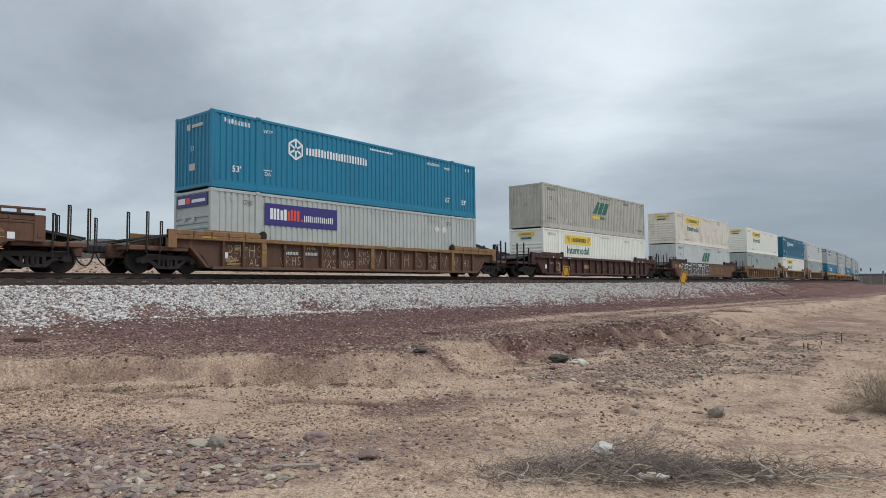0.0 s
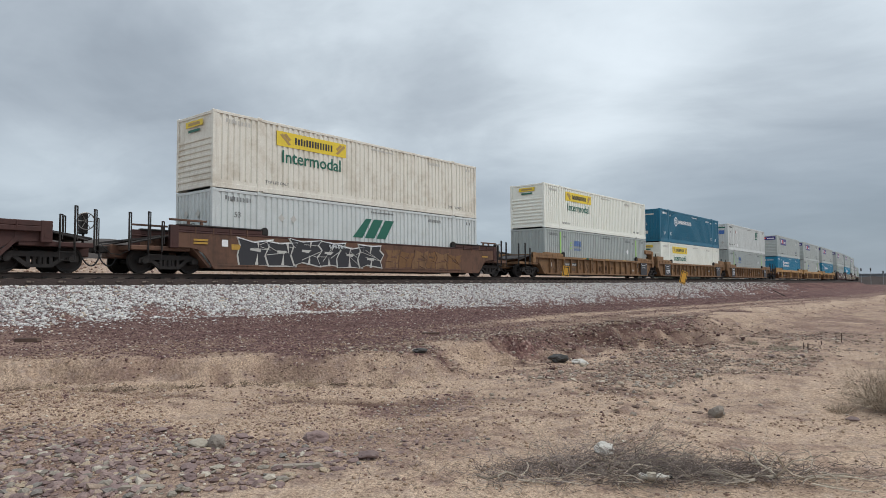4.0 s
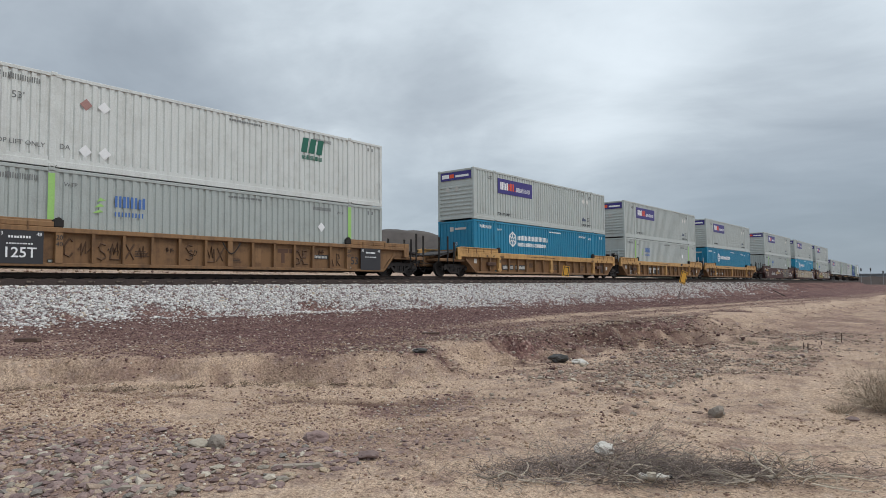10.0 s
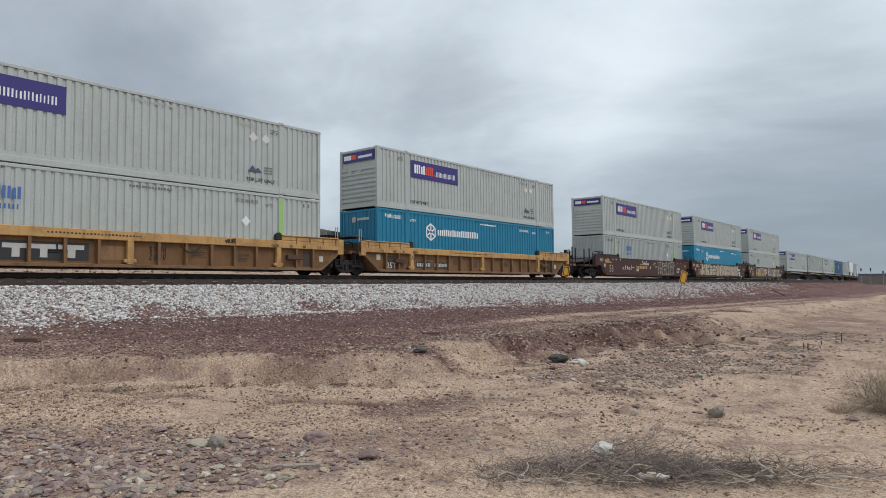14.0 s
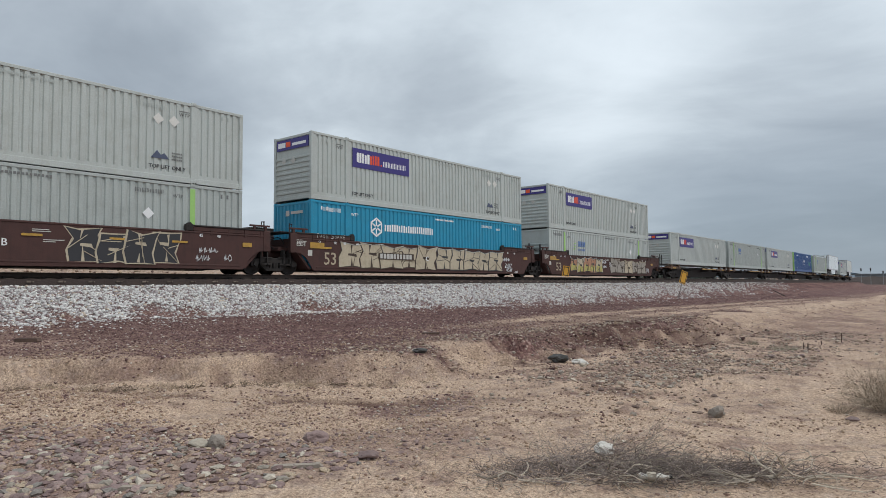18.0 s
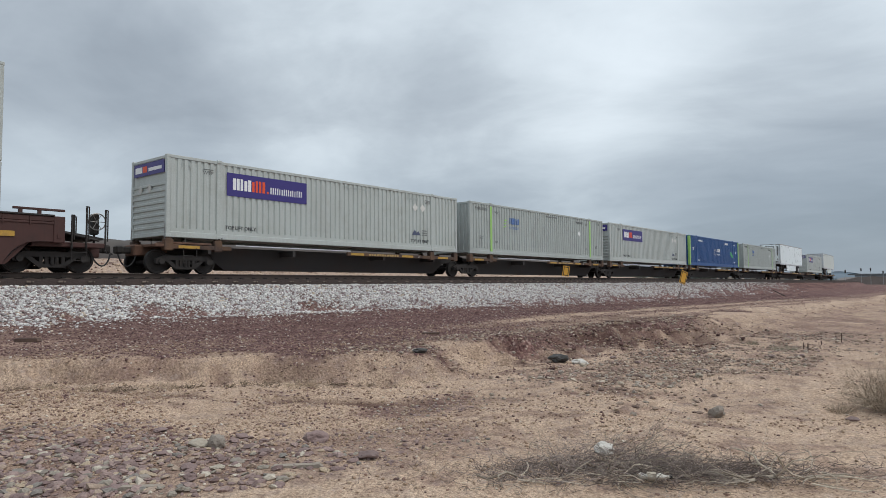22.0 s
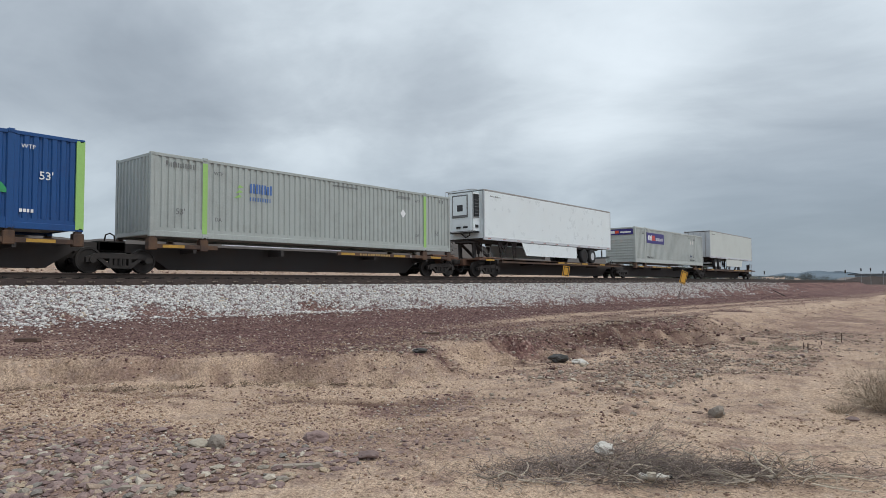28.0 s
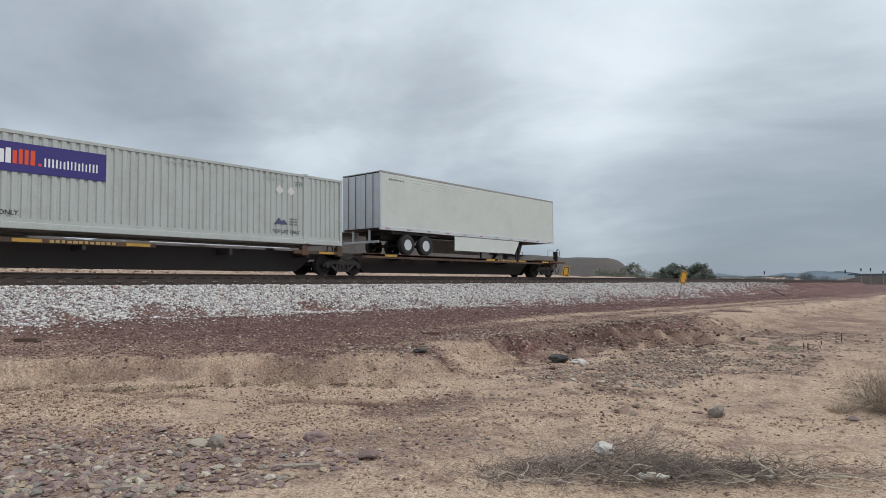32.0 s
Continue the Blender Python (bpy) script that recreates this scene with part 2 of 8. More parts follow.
# ---------------------------------------------------------------- mesh building
class Shape:
    """Collects boxes, prisms, rods and plates into one mesh."""

    def __init__(self):
        self.v, self.f = [], []

    def add(self, verts, faces):
        n = len(self.v)
        self.v += [tuple(p) for p in verts]
        self.f += [tuple(n + i for i in f) for f in faces]
        return self

    def box(self, x0, x1, y0, y1, z0, z1, b=0.0):
        if x1 < x0:
            x0, x1 = x1, x0
        if y1 < y0:
            y0, y1 = y1, y0
        if z1 < z0:
            z0, z1 = z1, z0
        if not b:
            v = [(x, y, z) for z in (z0, z1) for y in (y0, y1) for x in (x0, x1)]
            return self.add(v, [(0, 2, 3, 1), (4, 5, 7, 6), (0, 1, 5, 4), (2, 6, 7, 3), (0, 4, 6, 2), (1, 3, 7, 5)])
        b = min(b, (x1 - x0) / 2.5, (y1 - y0) / 2.5, (z1 - z0) / 2.5)
        bm = bmesh.new()
        lo, hi = Vector((x0, y0, z0)), Vector((x1, y1, z1))
        pts = []
        for sx in (0, 1):
            for sy in (0, 1):
                for sz in (0, 1):
                    c = Vector((hi.x if sx else lo.x, hi.y if sy else lo.y, hi.z if sz else lo.z))
                    d = Vector((-1 if sx else 1, -1 if sy else 1, -1 if sz else 1)) * b
                    pts += [c + Vector((0, d.y, d.z)), c + Vector((d.x, 0, d.z)), c + Vector((d.x, d.y, 0))]
        vs = [bm.verts.new(q) for q in pts]
        bmesh.ops.convex_hull(bm, input=vs)
        bm.verts.index_update()
        self.add([q.co for q in bm.verts], [[q.index for q in f.verts] for f in bm.faces])
        bm.free()
        return self

    def prism(self, poly, y0, y1):
        """A flat outline in x and z, given thickness in y."""
        n = len(poly)
        v = [(x, y0, z) for x, z in poly] + [(x, y1, z) for x, z in poly]
        area = sum(poly[i][0] * poly[(i + 1) % n][1] - poly[(i + 1) % n][0] * poly[i][1] for i in range(n))
        f = [tuple(range(n)), tuple(range(2 * n - 1, n - 1, -1))] + [(i, i + n, (i + 1) % n + n, (i + 1) % n) for i in range(n)]
        if (area < 0) == (y1 > y0):
            f = [q[::-1] for q in f]
        return self.add(v, f)

    def rod(self, a, b, r, n=8, r2=None):
        a, b = Vector(a), Vector(b)
        q = (b - a).to_track_quat("Z", "Y")
        v = []
        for c, rr in ((a, r), (b, r if r2 is None else r2)):
            v += [c + q @ Vector((math.cos(k * math.tau / n) * rr, math.sin(k * math.tau / n) * rr, 0)) for k in range(n)]
        f = [tuple(range(n))[::-1], tuple(range(n, 2 * n))] + [(k, (k + 1) % n, (k + 1) % n + n, k + n) for k in range(n)]
        return self.add(v, f)

    def tube(self, pts, r, n=6, taper=1.0):
        pts = [Vector(q) for q in pts]
        v, f = [], []
        for i, c in enumerate(pts):
            d = pts[min(i + 1, len(pts) - 1)] - pts[max(i - 1, 0)]
            q = d.to_track_quat("Z", "Y")
            rr = r * (1 + (taper - 1) * i / max(len(pts) - 1, 1))
            v += [c + q @ Vector((math.cos(k * math.tau / n) * rr, math.sin(k * math.tau / n) * rr, 0)) for k in range(n)]
        for i in range(len(pts) - 1):
            f += [(i * n + k, i * n + (k + 1) % n, (i + 1) * n + (k + 1) % n, (i + 1) * n + k) for k in range(n)]
        f += [tuple(range(n))[::-1], tuple(range(len(v) - n, len(v)))]
        return self.add(v, f)

    def lathe(self, profile, axis_at, n=20, caps=True):
        """Profile of (radius, y) turned about an axis along y through axis_at."""
        ax, ay, az = axis_at
        v = [(ax + r * math.cos(k * math.tau / n), ay + y, az + r * math.sin(k * math.tau / n)) for r, y in profile for k in range(n)]
        f = [(i * n + k, (i + 1) * n + k, (i + 1) * n + (k + 1) % n, i * n + (k + 1) % n) for i in range(len(profile) - 1) for k in range(n)]
        if caps:
            f += [tuple(range(n)), tuple(range(len(v) - n, len(v)))[::-1]]
        return self.add(v, f)

    def plate(self, x0, x1, z0, z1, y, t=0.006):
        return self.box(x0, x1, y - t, y, z0, z1)

    def mesh(self, name, material, smooth=False):
        me = bpy.data.meshes.new(name)
        me.from_pydata(self.v, [], self.f)
        me.materials.append(material)
        if smooth:
            me.shade_smooth()
        return me


def part(name, shape, material, parent, label="", at=None, smooth=False):
    """One mesh object under a thing or under a part."""
    me = shape.mesh(name, material, smooth) if isinstance(shape, Shape) else shape
    ob = new(name, me)
    ob.parent = parent
    if at is not None:
        ob.location = at
    if label:
        ob["label"] = label
    return ob


def thing(name, label, category, group="", kind="", m=None):
    ob = new(name)
    ob.empty_display_size = 0.3
    if m is not None:
        ob.matrix_basis = m
    return tagged(ob, label, category, group, kind)


def solid(name, shape, material, label, category, group="", kind="", m=None, smooth=False):
    ob = new(name, shape.mesh(name, material, smooth) if isinstance(shape, Shape) else shape)
    if m is not None:
        ob.matrix_basis = m
    return tagged(ob, label, category, group, kind)


TEXTS = {}


def letters(text, size, material, bold=0.0):
    """Raised lettering that faces -y, centred, cap height about 0.7 of size."""
    key = (text, round(size, 3), material.name, bold)
    if key not in TEXTS:
        cu = bpy.data.curves.new("lettering", "FONT")
        cu.body, cu.size, cu.align_x, cu.align_y = text, size, "CENTER", "CENTER"
        cu.extrude, cu.offset, cu.resolution_u = 0.004, bold * size, 2
        tmp = bpy.data.objects.new("lettering", cu)
        scene.collection.objects.link(tmp)
        dg = bpy.context.evaluated_depsgraph_get()
        me = bpy.data.meshes.new_from_object(tmp.evaluated_get(dg))
        bpy.data.objects.remove(tmp)
        me.transform(Matrix.Rotation(radians(90), 4, "X"))
        me.materials.clear()
        me.materials.append(material)
        TEXTS[key] = me
    return TEXTS[key]


def bars(x0, x1, z0, z1, y, n, seed, gap=0.22):
    """A row of plain upright bars that stand for lettering that cannot be made out."""
    rng = random.Random(seed)
    s = Shape()
    w = (x1 - x0) / n
    for i in range(n):
        a = x0 + i * w
        b = a + w * (1 - gap) * rng.uniform(0.75, 1.0)
        s.plate(a, b, z0, z1 - (z1 - z0) * rng.choice((0, 0, 0, 0.12)), y, 0.004)
    return s


# ---------------------------------------------------------------- the line of the track
TRACK_Y = 23.03          # centre line
RAIL_Z = 2.04            # top of rail
CURVE_AT, CURVE_K = 61.25, 0.0006


def track(s, off=0.0):
    """Place and heading at arc length s; the line is straight, then bends gently away."""
    d = max(s - CURVE_AT, 0.0)
    th = CURVE_K * d
    x = min(s, CURVE_AT) + math.sin(th) / CURVE_K - off * math.sin(th)
    y = TRACK_Y + (1 - math.cos(th)) / CURVE_K + off * math.cos(th)
    return x, y, th


def bend(x):
    """How far the line has swung away at x."""
    return np.where(x > CURVE_AT, CURVE_K / 2 * (np.maximum(x, CURVE_AT) - CURVE_AT) ** 2, 0.0)


# ---------------------------------------------------------------- ground
def hash2(ix, iy, seed):
    h = (ix * 374761393 + iy * 668265263 + seed * 974634777) & 0x7FFFFFFF
    h = ((h ^ (h >> 13)) * 1274126177) & 0x7FFFFFFF
    return ((h ^ (h >> 16)) & 0xFFFF) / 65535.0


def vnoise(x, y, seed=0):
    ix, iy = np.floor(x).astype(np.int64), np.floor(y).astype(np.int64)
    fx, fy = x - ix, y - iy
    fx, fy = fx * fx * (3 - 2 * fx), fy * fy * (3 - 2 * fy)
    a, b = hash2(ix, iy, seed), hash2(ix + 1, iy, seed)
    c, d = hash2(ix, iy + 1, seed), hash2(ix + 1, iy + 1, seed)
    return (a * (1 - fx) + b * fx) * (1 - fy) + (c * (1 - fx) + d * fx) * fy - 0.5


def fbm(x, y, octaves=4, seed=0):
    t, amp = 0.0, 1.0
    for i in range(octaves):
        t = t + amp * vnoise(x * 2 ** i, y * 2 ** i, seed + i)
        amp *= 0.5
    return t


def step(a, b, x):
    t = np.clip((x - a) / (b - a), 0, 1)
    return t * t * (3 - 2 * t)


def lip(x, y):
    """Edge of the raised bench beside the track, the width of its bank, as distances in y."""
    e = np.interp(x, (-30, -5, 0, 3.4, 5.5, 7, 8.5, 12, 30, 60, 150, 400), (23, 17, 14.2, 11.1, 9.6, 8.2, 7.4, 8.0, 8.0, 7.0, 4.0, -10))
    w = np.interp(x, (0, 6.2, 7.5, 9, 12, 16, 25, 60, 400), (0.75, 0.80, 1.5, 2.0, 2.4, 3.9, 4.6, 6.0, 20))
    gully = np.exp(-((x - 12.8) / 1.5) ** 2) * 0.8 + np.exp(-((x - 8.6) / 0.8) ** 2) * 0.15
    return e + gully * 0.6 + fbm(x * 0.9, y * 0.25, 3, 11) * 0.9, w


HOLLOWS = ((-4.75, 9.22, 0.50), (-3.72, 8.95, 0.45), (-1.90, 9.05, 0.50), (-6.0, 9.45, 0.35), (-1.05, 9.1, 0.3), (-0.3, 9.1, 0.3))


def hollow(x, y):
    """Washed-out hollows along the foot of the low bank, with painted shade: 1 in their middle."""
    fw, rt = x * 0.772 + y * 0.636, x * 0.636 - y * 0.772
    return np.clip(sum(np.exp(-((rt - a) / w) ** 2 - ((fw - b) / 0.17) ** 2) for a, b, w in HOLLOWS), 0, 1)


def height(x, y):
    x, y = np.asarray(x, float), np.asarray(y, float)
    v = y - bend(x)
    far = np.hypot(x, y)
    flat = 0.13 * step(5, 9, v) * step(9, 5, x) + fbm(x * 0.35, y * 0.35, 4, 3) * 0.16 * step(2, 9, far) + fbm(x * 2.2, y * 2.2, 3, 5) * 0.035
    bench = 0.61 - (19 - v) * 0.015 - 0.2 * step(15, 40, x) + fbm(x * 0.5, y * 0.5, 3, 7) * 0.06 + fbm(x * 3, y * 3, 2, 8) * 0.02
    e, w = lip(x, y)
    t = np.clip((v - (e - w)) / w, 0, 1)
    rough = fbm(x * 1.3, y * 1.3, 4, 21)
    t = np.clip(t + rough * 0.5 * t * (1 - t) * 4 * 0.5, 0, 1)
    rill = np.abs(fbm(x * 1.6 + y * 0.9, y * 0.35, 3, 23))
    t = np.where(w < 1.6, t ** 1.6, t ** 2.3)
    z = flat + (bench - flat) * t - rill * (0.42 + 0.3 * step(8, 11, x) * step(24, 18, x)) * step(0.02, 0.35, t) * step(1.0, 0.6, t) + fbm(x * 3.1, y * 3.1, 3, 25) * (0.10 + 0.14 * step(8, 11, x) * step(24, 18, x)) * step(0.0, 0.3, t) * step(1.0, 0.8, t)
    z = z - 0.07 * hollow(x, y) * (1 + 2 * fbm(x * 3.3, y * 3.3, 2, 26))
    # track bed
    shoulder = RAIL_Z - 0.46
    bed = shoulder - np.maximum(np.abs(v - TRACK_Y) - 1.62, 0) * 0.52 + fbm(x * 4, y * 4, 2, 31) * 0.035
    z = np.where(v < TRACK_Y, np.maximum(z, bed), z)
    # rough ground behind the line
    rise = RAIL_Z + np.interp(x, (-40, 0, 15, 55, 100, 250), (1.1, 1.0, 0.95, 0.45, 0.10, -0.1))
    back = (shoulder - 0.5) + (rise - shoulder + 0.5) * step(26.5, 34, v) + fbm(x * 0.6, y * 0.6, 4, 41) * 0.22 * step(25.5, 29, v)
    back = back + 4.2 * step(170, 560, far) * step(6, 30, v - TRACK_Y)
    z = np.where(v >= TRACK_Y, np.maximum(np.maximum(bed, shoulder - 0.6 + 0 * v), back), z)
    return z


def gz(x, y):
    return float(height(np.array([x]), np.array([y]))[0])


LANE_X, LANE_V = (12, 15, 20, 26, 36, 46, 59, 70, 250), (8.3, 8.6, 9.1, 9.5, 10.2, 9.7, 8.6, 7.6, 4.0)


def heap(x, y, n):
    """The bed of larger stones near the camera's foot: 1 inside, 0 outside."""
    fw, rt = x * 0.772 + y * 0.636, x * 0.636 - y * 0.772
    return step(1.25, 0.70, np.hypot((rt + 0.68 * (6 - fw) + 3.6) / 2.5, (fw - 5.6) / 1.55) + n * 0.5)


def zones(x, y):
    """How much purple gravel, white ballast and pale wheel track the surface shows, by where it lies."""
    v = y - bend(x)
    e, w = lip(x, y)
    n = fbm(x * 0.8, y * 0.8, 4, 51)
    n2 = fbm(x * 2.6, y * 2.6, 3, 57)
    over = w * np.interp(x, (9, 12, 17, 22, 30, 40, 60), (0.0, 0.62, 0.40, 0.12, -0.15, -0.25, -0.15))
    gravel = step(-0.15, 0.9, v - e + over + n * 1.6 - 0.25 * step(9, 6, x)) * (np.interp(x, (3, 9), (0.86, 1.08)) + 0.3 * n2) * (v < 24.5)
    near = heap(x, y, n) * 0.85
    spill = step(1.35, 0.5, np.hypot((x - 13.0) / 4.9, (y - 4.8) / 2.3) + n * 0.8) * 0.48
    patch = step(0.12, 0.34, n2 + n * 0.5) * 0.5 * step(13, 6, v)
    patch = np.maximum(patch, 0.9 * step(1.25, 0.5, np.hypot((x - 6.75) / 0.85, (y - 5.8) / 0.55) + n2 * 1.2))
    patch = np.maximum(patch, 0.6 * step(1.3, 0.6, np.hypot((x - 4.75) / 0.9, (y - 4.6) / 0.7) + n2 * 1.6))
    patch = np.maximum(patch, step(14, 24, x) * np.clip(0.50 + 0.5 * n + 0.5 * n2, 0, 0.7) * step(8, 5, v))
    gravel = np.clip(np.maximum.reduce([gravel, near + n2 * 0.8 * (near > 0.05), spill + n2 * 0.9 * (spill > 0.05), patch]), 0, 1.1)
    lane = np.interp(x, LANE_X, LANE_V)
    wheel = (np.exp(-((v - lane - 0.2) / 0.7) ** 2) + np.exp(-((v - lane - 2.2) / 0.75) ** 2) + 0.12 * np.exp(-((v - lane - 1.2) / 1.0) ** 2)) * np.interp(x, (11, 18, 34, 70), (0, 1, 0.85, 0.4))
    gravel = np.clip(gravel, 0, 1.1) * (1 - np.clip(wheel * 0.95 + n2 * 0.8 * wheel, 0, 0.95)) * np.interp(x, (0, 4.5, 8, 13), (0.62, 0.80, 0.95, 1.0))
    toe = np.interp(x, (0, 30, 60), (19.5, 19.0, 18.9))
    white = step(-0.5, 1.6, v - toe + n * 2.0) * (0.52 + 0.48 * step(46, 22, x + n * 10)) * step(92, 50, x + n * 18) * (v < 30)
    white = np.where(v > 24.7, 0.25, white)
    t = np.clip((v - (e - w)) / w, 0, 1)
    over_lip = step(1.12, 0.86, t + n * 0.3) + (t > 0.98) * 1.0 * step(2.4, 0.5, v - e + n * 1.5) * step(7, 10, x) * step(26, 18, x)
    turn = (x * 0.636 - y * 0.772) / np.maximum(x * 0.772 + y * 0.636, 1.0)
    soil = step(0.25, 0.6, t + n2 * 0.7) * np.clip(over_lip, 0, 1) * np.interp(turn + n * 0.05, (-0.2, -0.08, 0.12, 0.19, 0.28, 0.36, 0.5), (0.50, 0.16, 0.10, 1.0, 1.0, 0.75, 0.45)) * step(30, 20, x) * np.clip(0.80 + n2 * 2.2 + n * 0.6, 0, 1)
    # shade in the hollows along the foot of the low bank, painted with dark soil colour
    soil = np.maximum(soil, np.clip(1.3 * hollow(x, y) + 0.8 * n2 * hollow(x, y), 0, 1))
    return gravel, white, soil


def build_ground():
    az = np.concatenate([np.linspace(-180, 4, 40)[:-1], np.linspace(4, 96, 330), np.linspace(96, 180, 18)[1:-1]])
    r = [0.0, 0.8]
    while r[-1] < 3800:
        r.append(r[-1] * (1.14 if r[-1] < 2.5 else 1.0125 if r[-1] < 45 else 1.022 if r[-1] < 150 else 1.07) + (0.0))
    r = np.array(r)
    A, Rr = np.meshgrid(np.radians(az), r)
    X, Y = Rr * np.sin(A), Rr * np.cos(A)
    Z = height(X, Y)
    n_r, n_a = X.shape
    verts = np.stack([X, Y, Z], -1).reshape(-1, 3)
    i = np.arange(n_r - 1)[:, None] * n_a
    j = np.arange(n_a)[None, :]
    j2 = (j + 1) % n_a
    quads = np.stack([i + j, i + j2, i + n_a + j2, i + n_a + j], -1).reshape(-1, 4)[:, ::-1]
    me = bpy.data.meshes.new("ground")
    me.vertices.add(len(verts))
    me.vertices.foreach_set("co", verts.ravel())
    me.loops.add(quads.size)
    me.loops.foreach_set("vertex_index", quads.ravel().astype(np.int32))
    me.polygons.add(len(quads))
    me.polygons.foreach_set("loop_start", np.arange(0, quads.size, 4, dtype=np.int32))
    me.update(calc_edges=True)
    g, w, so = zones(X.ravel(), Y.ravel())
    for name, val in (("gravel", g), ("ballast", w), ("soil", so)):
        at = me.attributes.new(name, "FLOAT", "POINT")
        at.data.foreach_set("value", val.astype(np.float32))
    me.shade_smooth()
    return me


def ground_material():
    m = bpy.data.materials.new("desert_ground")
    m.use_nodes = True
    nt = m.node_tree
    b = nt.nodes["Principled BSDF"]
    b.inputs["Roughness"].default_value = 0.95
    b.inputs["Specular IOR Level"].default_value = 0.15
    co = nt.nodes.new("ShaderNodeTexCoord")

    def tex(sc, detail=6.0, kind="ShaderNodeTexNoise"):
        n = nt.nodes.new(kind)
        n.inputs["Scale"].default_value = sc
        if kind == "ShaderNodeTexNoise":
            n.inputs["Detail"].default_value, n.inputs["Roughness"].default_value = detail, 0.65
        nt.links.new(co.outputs["Object"], n.inputs["Vector"])
        return n

    def ramp(sock, stops):
        n = nt.nodes.new("ShaderNodeValToRGB")
        for pos, col in stops:
            n.color_ramp.elements.new(pos).color = (*col, 1)
        n.color_ramp.elements.remove(n.color_ramp.elements[0])
        n.color_ramp.elements.remove(n.color_ramp.elements[-1])
        nt.links.new(sock, n.inputs["Fac"])
        return n.outputs["Color"]

    def mixc(fac, c1, c2, mode="MIX"):
        n = nt.nodes.new("ShaderNodeMixRGB")
        n.blend_type = mode
        for s, v in (("Fac", fac), ("Color1", c1), ("Color2", c2)):
            if hasattr(v, "is_output"):
                nt.links.new(v, n.inputs[s])
            else:
                n.inputs[s].default_value = v
        return n.outputs[0]

    big, mid, fine = tex(0.5), tex(4.0), tex(46.0)
    grit = tex(150.0, 3.0)
    run = nt.nodes.new("ShaderNodeMapping")
    run.inputs["Scale"].default_value = (0.22, 1.9, 1.0)
    nt.links.new(co.outputs["Object"], run.inputs["Vector"])
    band = tex(1.0, 7.0)
    nt.links.new(run.outputs[0], band.inputs["Vector"])
    cell = tex(21.0, kind="ShaderNodeTexVoronoi")
    speck = tex(34.0, kind="ShaderNodeTexVoronoi")
    cell2 = tex(55.0, kind="ShaderNodeTexVoronoi")
    sand = ramp(mid.outputs["Fac"], ((0.28, (0.365, 0.265, 0.20)), (0.5, (0.515, 0.39, 0.297)), (0.72, (0.61, 0.478, 0.37))))
    sand = mixc(0.8, sand, ramp(fine.outputs["Fac"], ((0.32, (0.36, 0.33, 0.31)), (0.52, (1.0, 1.0, 1.0)), (0.7, (1.35, 1.33, 1.3)))), "MULTIPLY")
    sand = mixc(0.5, sand, ramp(big.outputs["Fac"], ((0.3, (0.74, 0.70, 0.68)), (0.65, (1.15, 1.13, 1.08)))), "MULTIPLY")
    sand = mixc(0.8, sand, ramp(grit.outputs["Fac"], ((0.34, (0.45, 0.42, 0.40)), (0.5, (1.0, 1.0, 1.0)), (0.66, (1.4, 1.38, 1.35)))), "MULTIPLY")
    sand = mixc(0.6, sand, ramp(speck.outputs["Color"], ((0.05, (0.45, 0.41, 0.40)), (0.26, (0.72, 0.68, 0.66)), (0.34, (1.04, 1.04, 1.04)), (0.8, (1.06, 1.06, 1.06)), (0.93, (1.4, 1.38, 1.36)))), "MULTIPLY")
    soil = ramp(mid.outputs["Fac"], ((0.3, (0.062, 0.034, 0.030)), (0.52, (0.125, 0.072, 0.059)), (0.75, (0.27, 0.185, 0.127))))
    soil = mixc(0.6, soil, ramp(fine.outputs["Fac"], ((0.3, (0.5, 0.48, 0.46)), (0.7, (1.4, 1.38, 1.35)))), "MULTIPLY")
    grav = ramp(cell.outputs["Color"], ((0.1, (0.066, 0.034, 0.035)), (0.45, (0.125, 0.069, 0.067)), (0.75, (0.172, 0.104, 0.096)), (0.95, (0.38, 0.30, 0.275))))
    grav = mixc(0.5, grav, ramp(cell2.outputs["Color"], ((0.1, (0.6, 0.55, 0.55)), (0.9, (1.35, 1.3, 1.28)))), "MULTIPLY")
    grav = mixc(0.45, grav, ramp(big.outputs["Fac"], ((0.3, (0.72, 0.66, 0.66)), (0.65, (1.2, 1.15, 1.1)))), "MULTIPLY")
    grav = mixc(0.8, grav, ramp(band.outputs["Fac"], ((0.34, (0.55, 0.47, 0.47)), (0.5, (1.0, 0.97, 0.95)), (0.66, (1.5, 1.5, 1.42)))), "MULTIPLY")
    ball = ramp(cell.outputs["Color"], ((0.05, (0.095, 0.060, 0.062)), (0.4, (0.17, 0.118, 0.118)), (0.9, (0.42, 0.38, 0.38))))
    at1, at2, at3 = (nt.nodes.new("ShaderNodeAttribute") for _ in range(3))
    at1.attribute_name, at2.attribute_name, at3.attribute_name = "gravel", "ballast", "soil"

    def cover(sock):
        n = nt.nodes.new("ShaderNodeMath")
        n.operation = "MULTIPLY_ADD"
        n.inputs[1].default_value = 1.0
        nt.links.new(sock, n.inputs[0])
        sh = nt.nodes.new("ShaderNodeMapRange")
        for k, v in (("From Min", 0.3), ("From Max", 0.7), ("To Min", -0.28), ("To Max", 0.28)):
            sh.inputs[k].default_value = v
        nt.links.new(mid.outputs["Fac"], sh.inputs["Value"])
        nt.links.new(sh.outputs[0], n.inputs[2])
        n.use_clamp = True
        return n.outputs[0]

    col = mixc(cover(at1.outputs["Fac"]), sand, grav)
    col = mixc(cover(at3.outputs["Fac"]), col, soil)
    col = mixc(cover(at2.outputs["Fac"]), col, ball)
    nt.links.new(col, b.inputs["Base Color"])
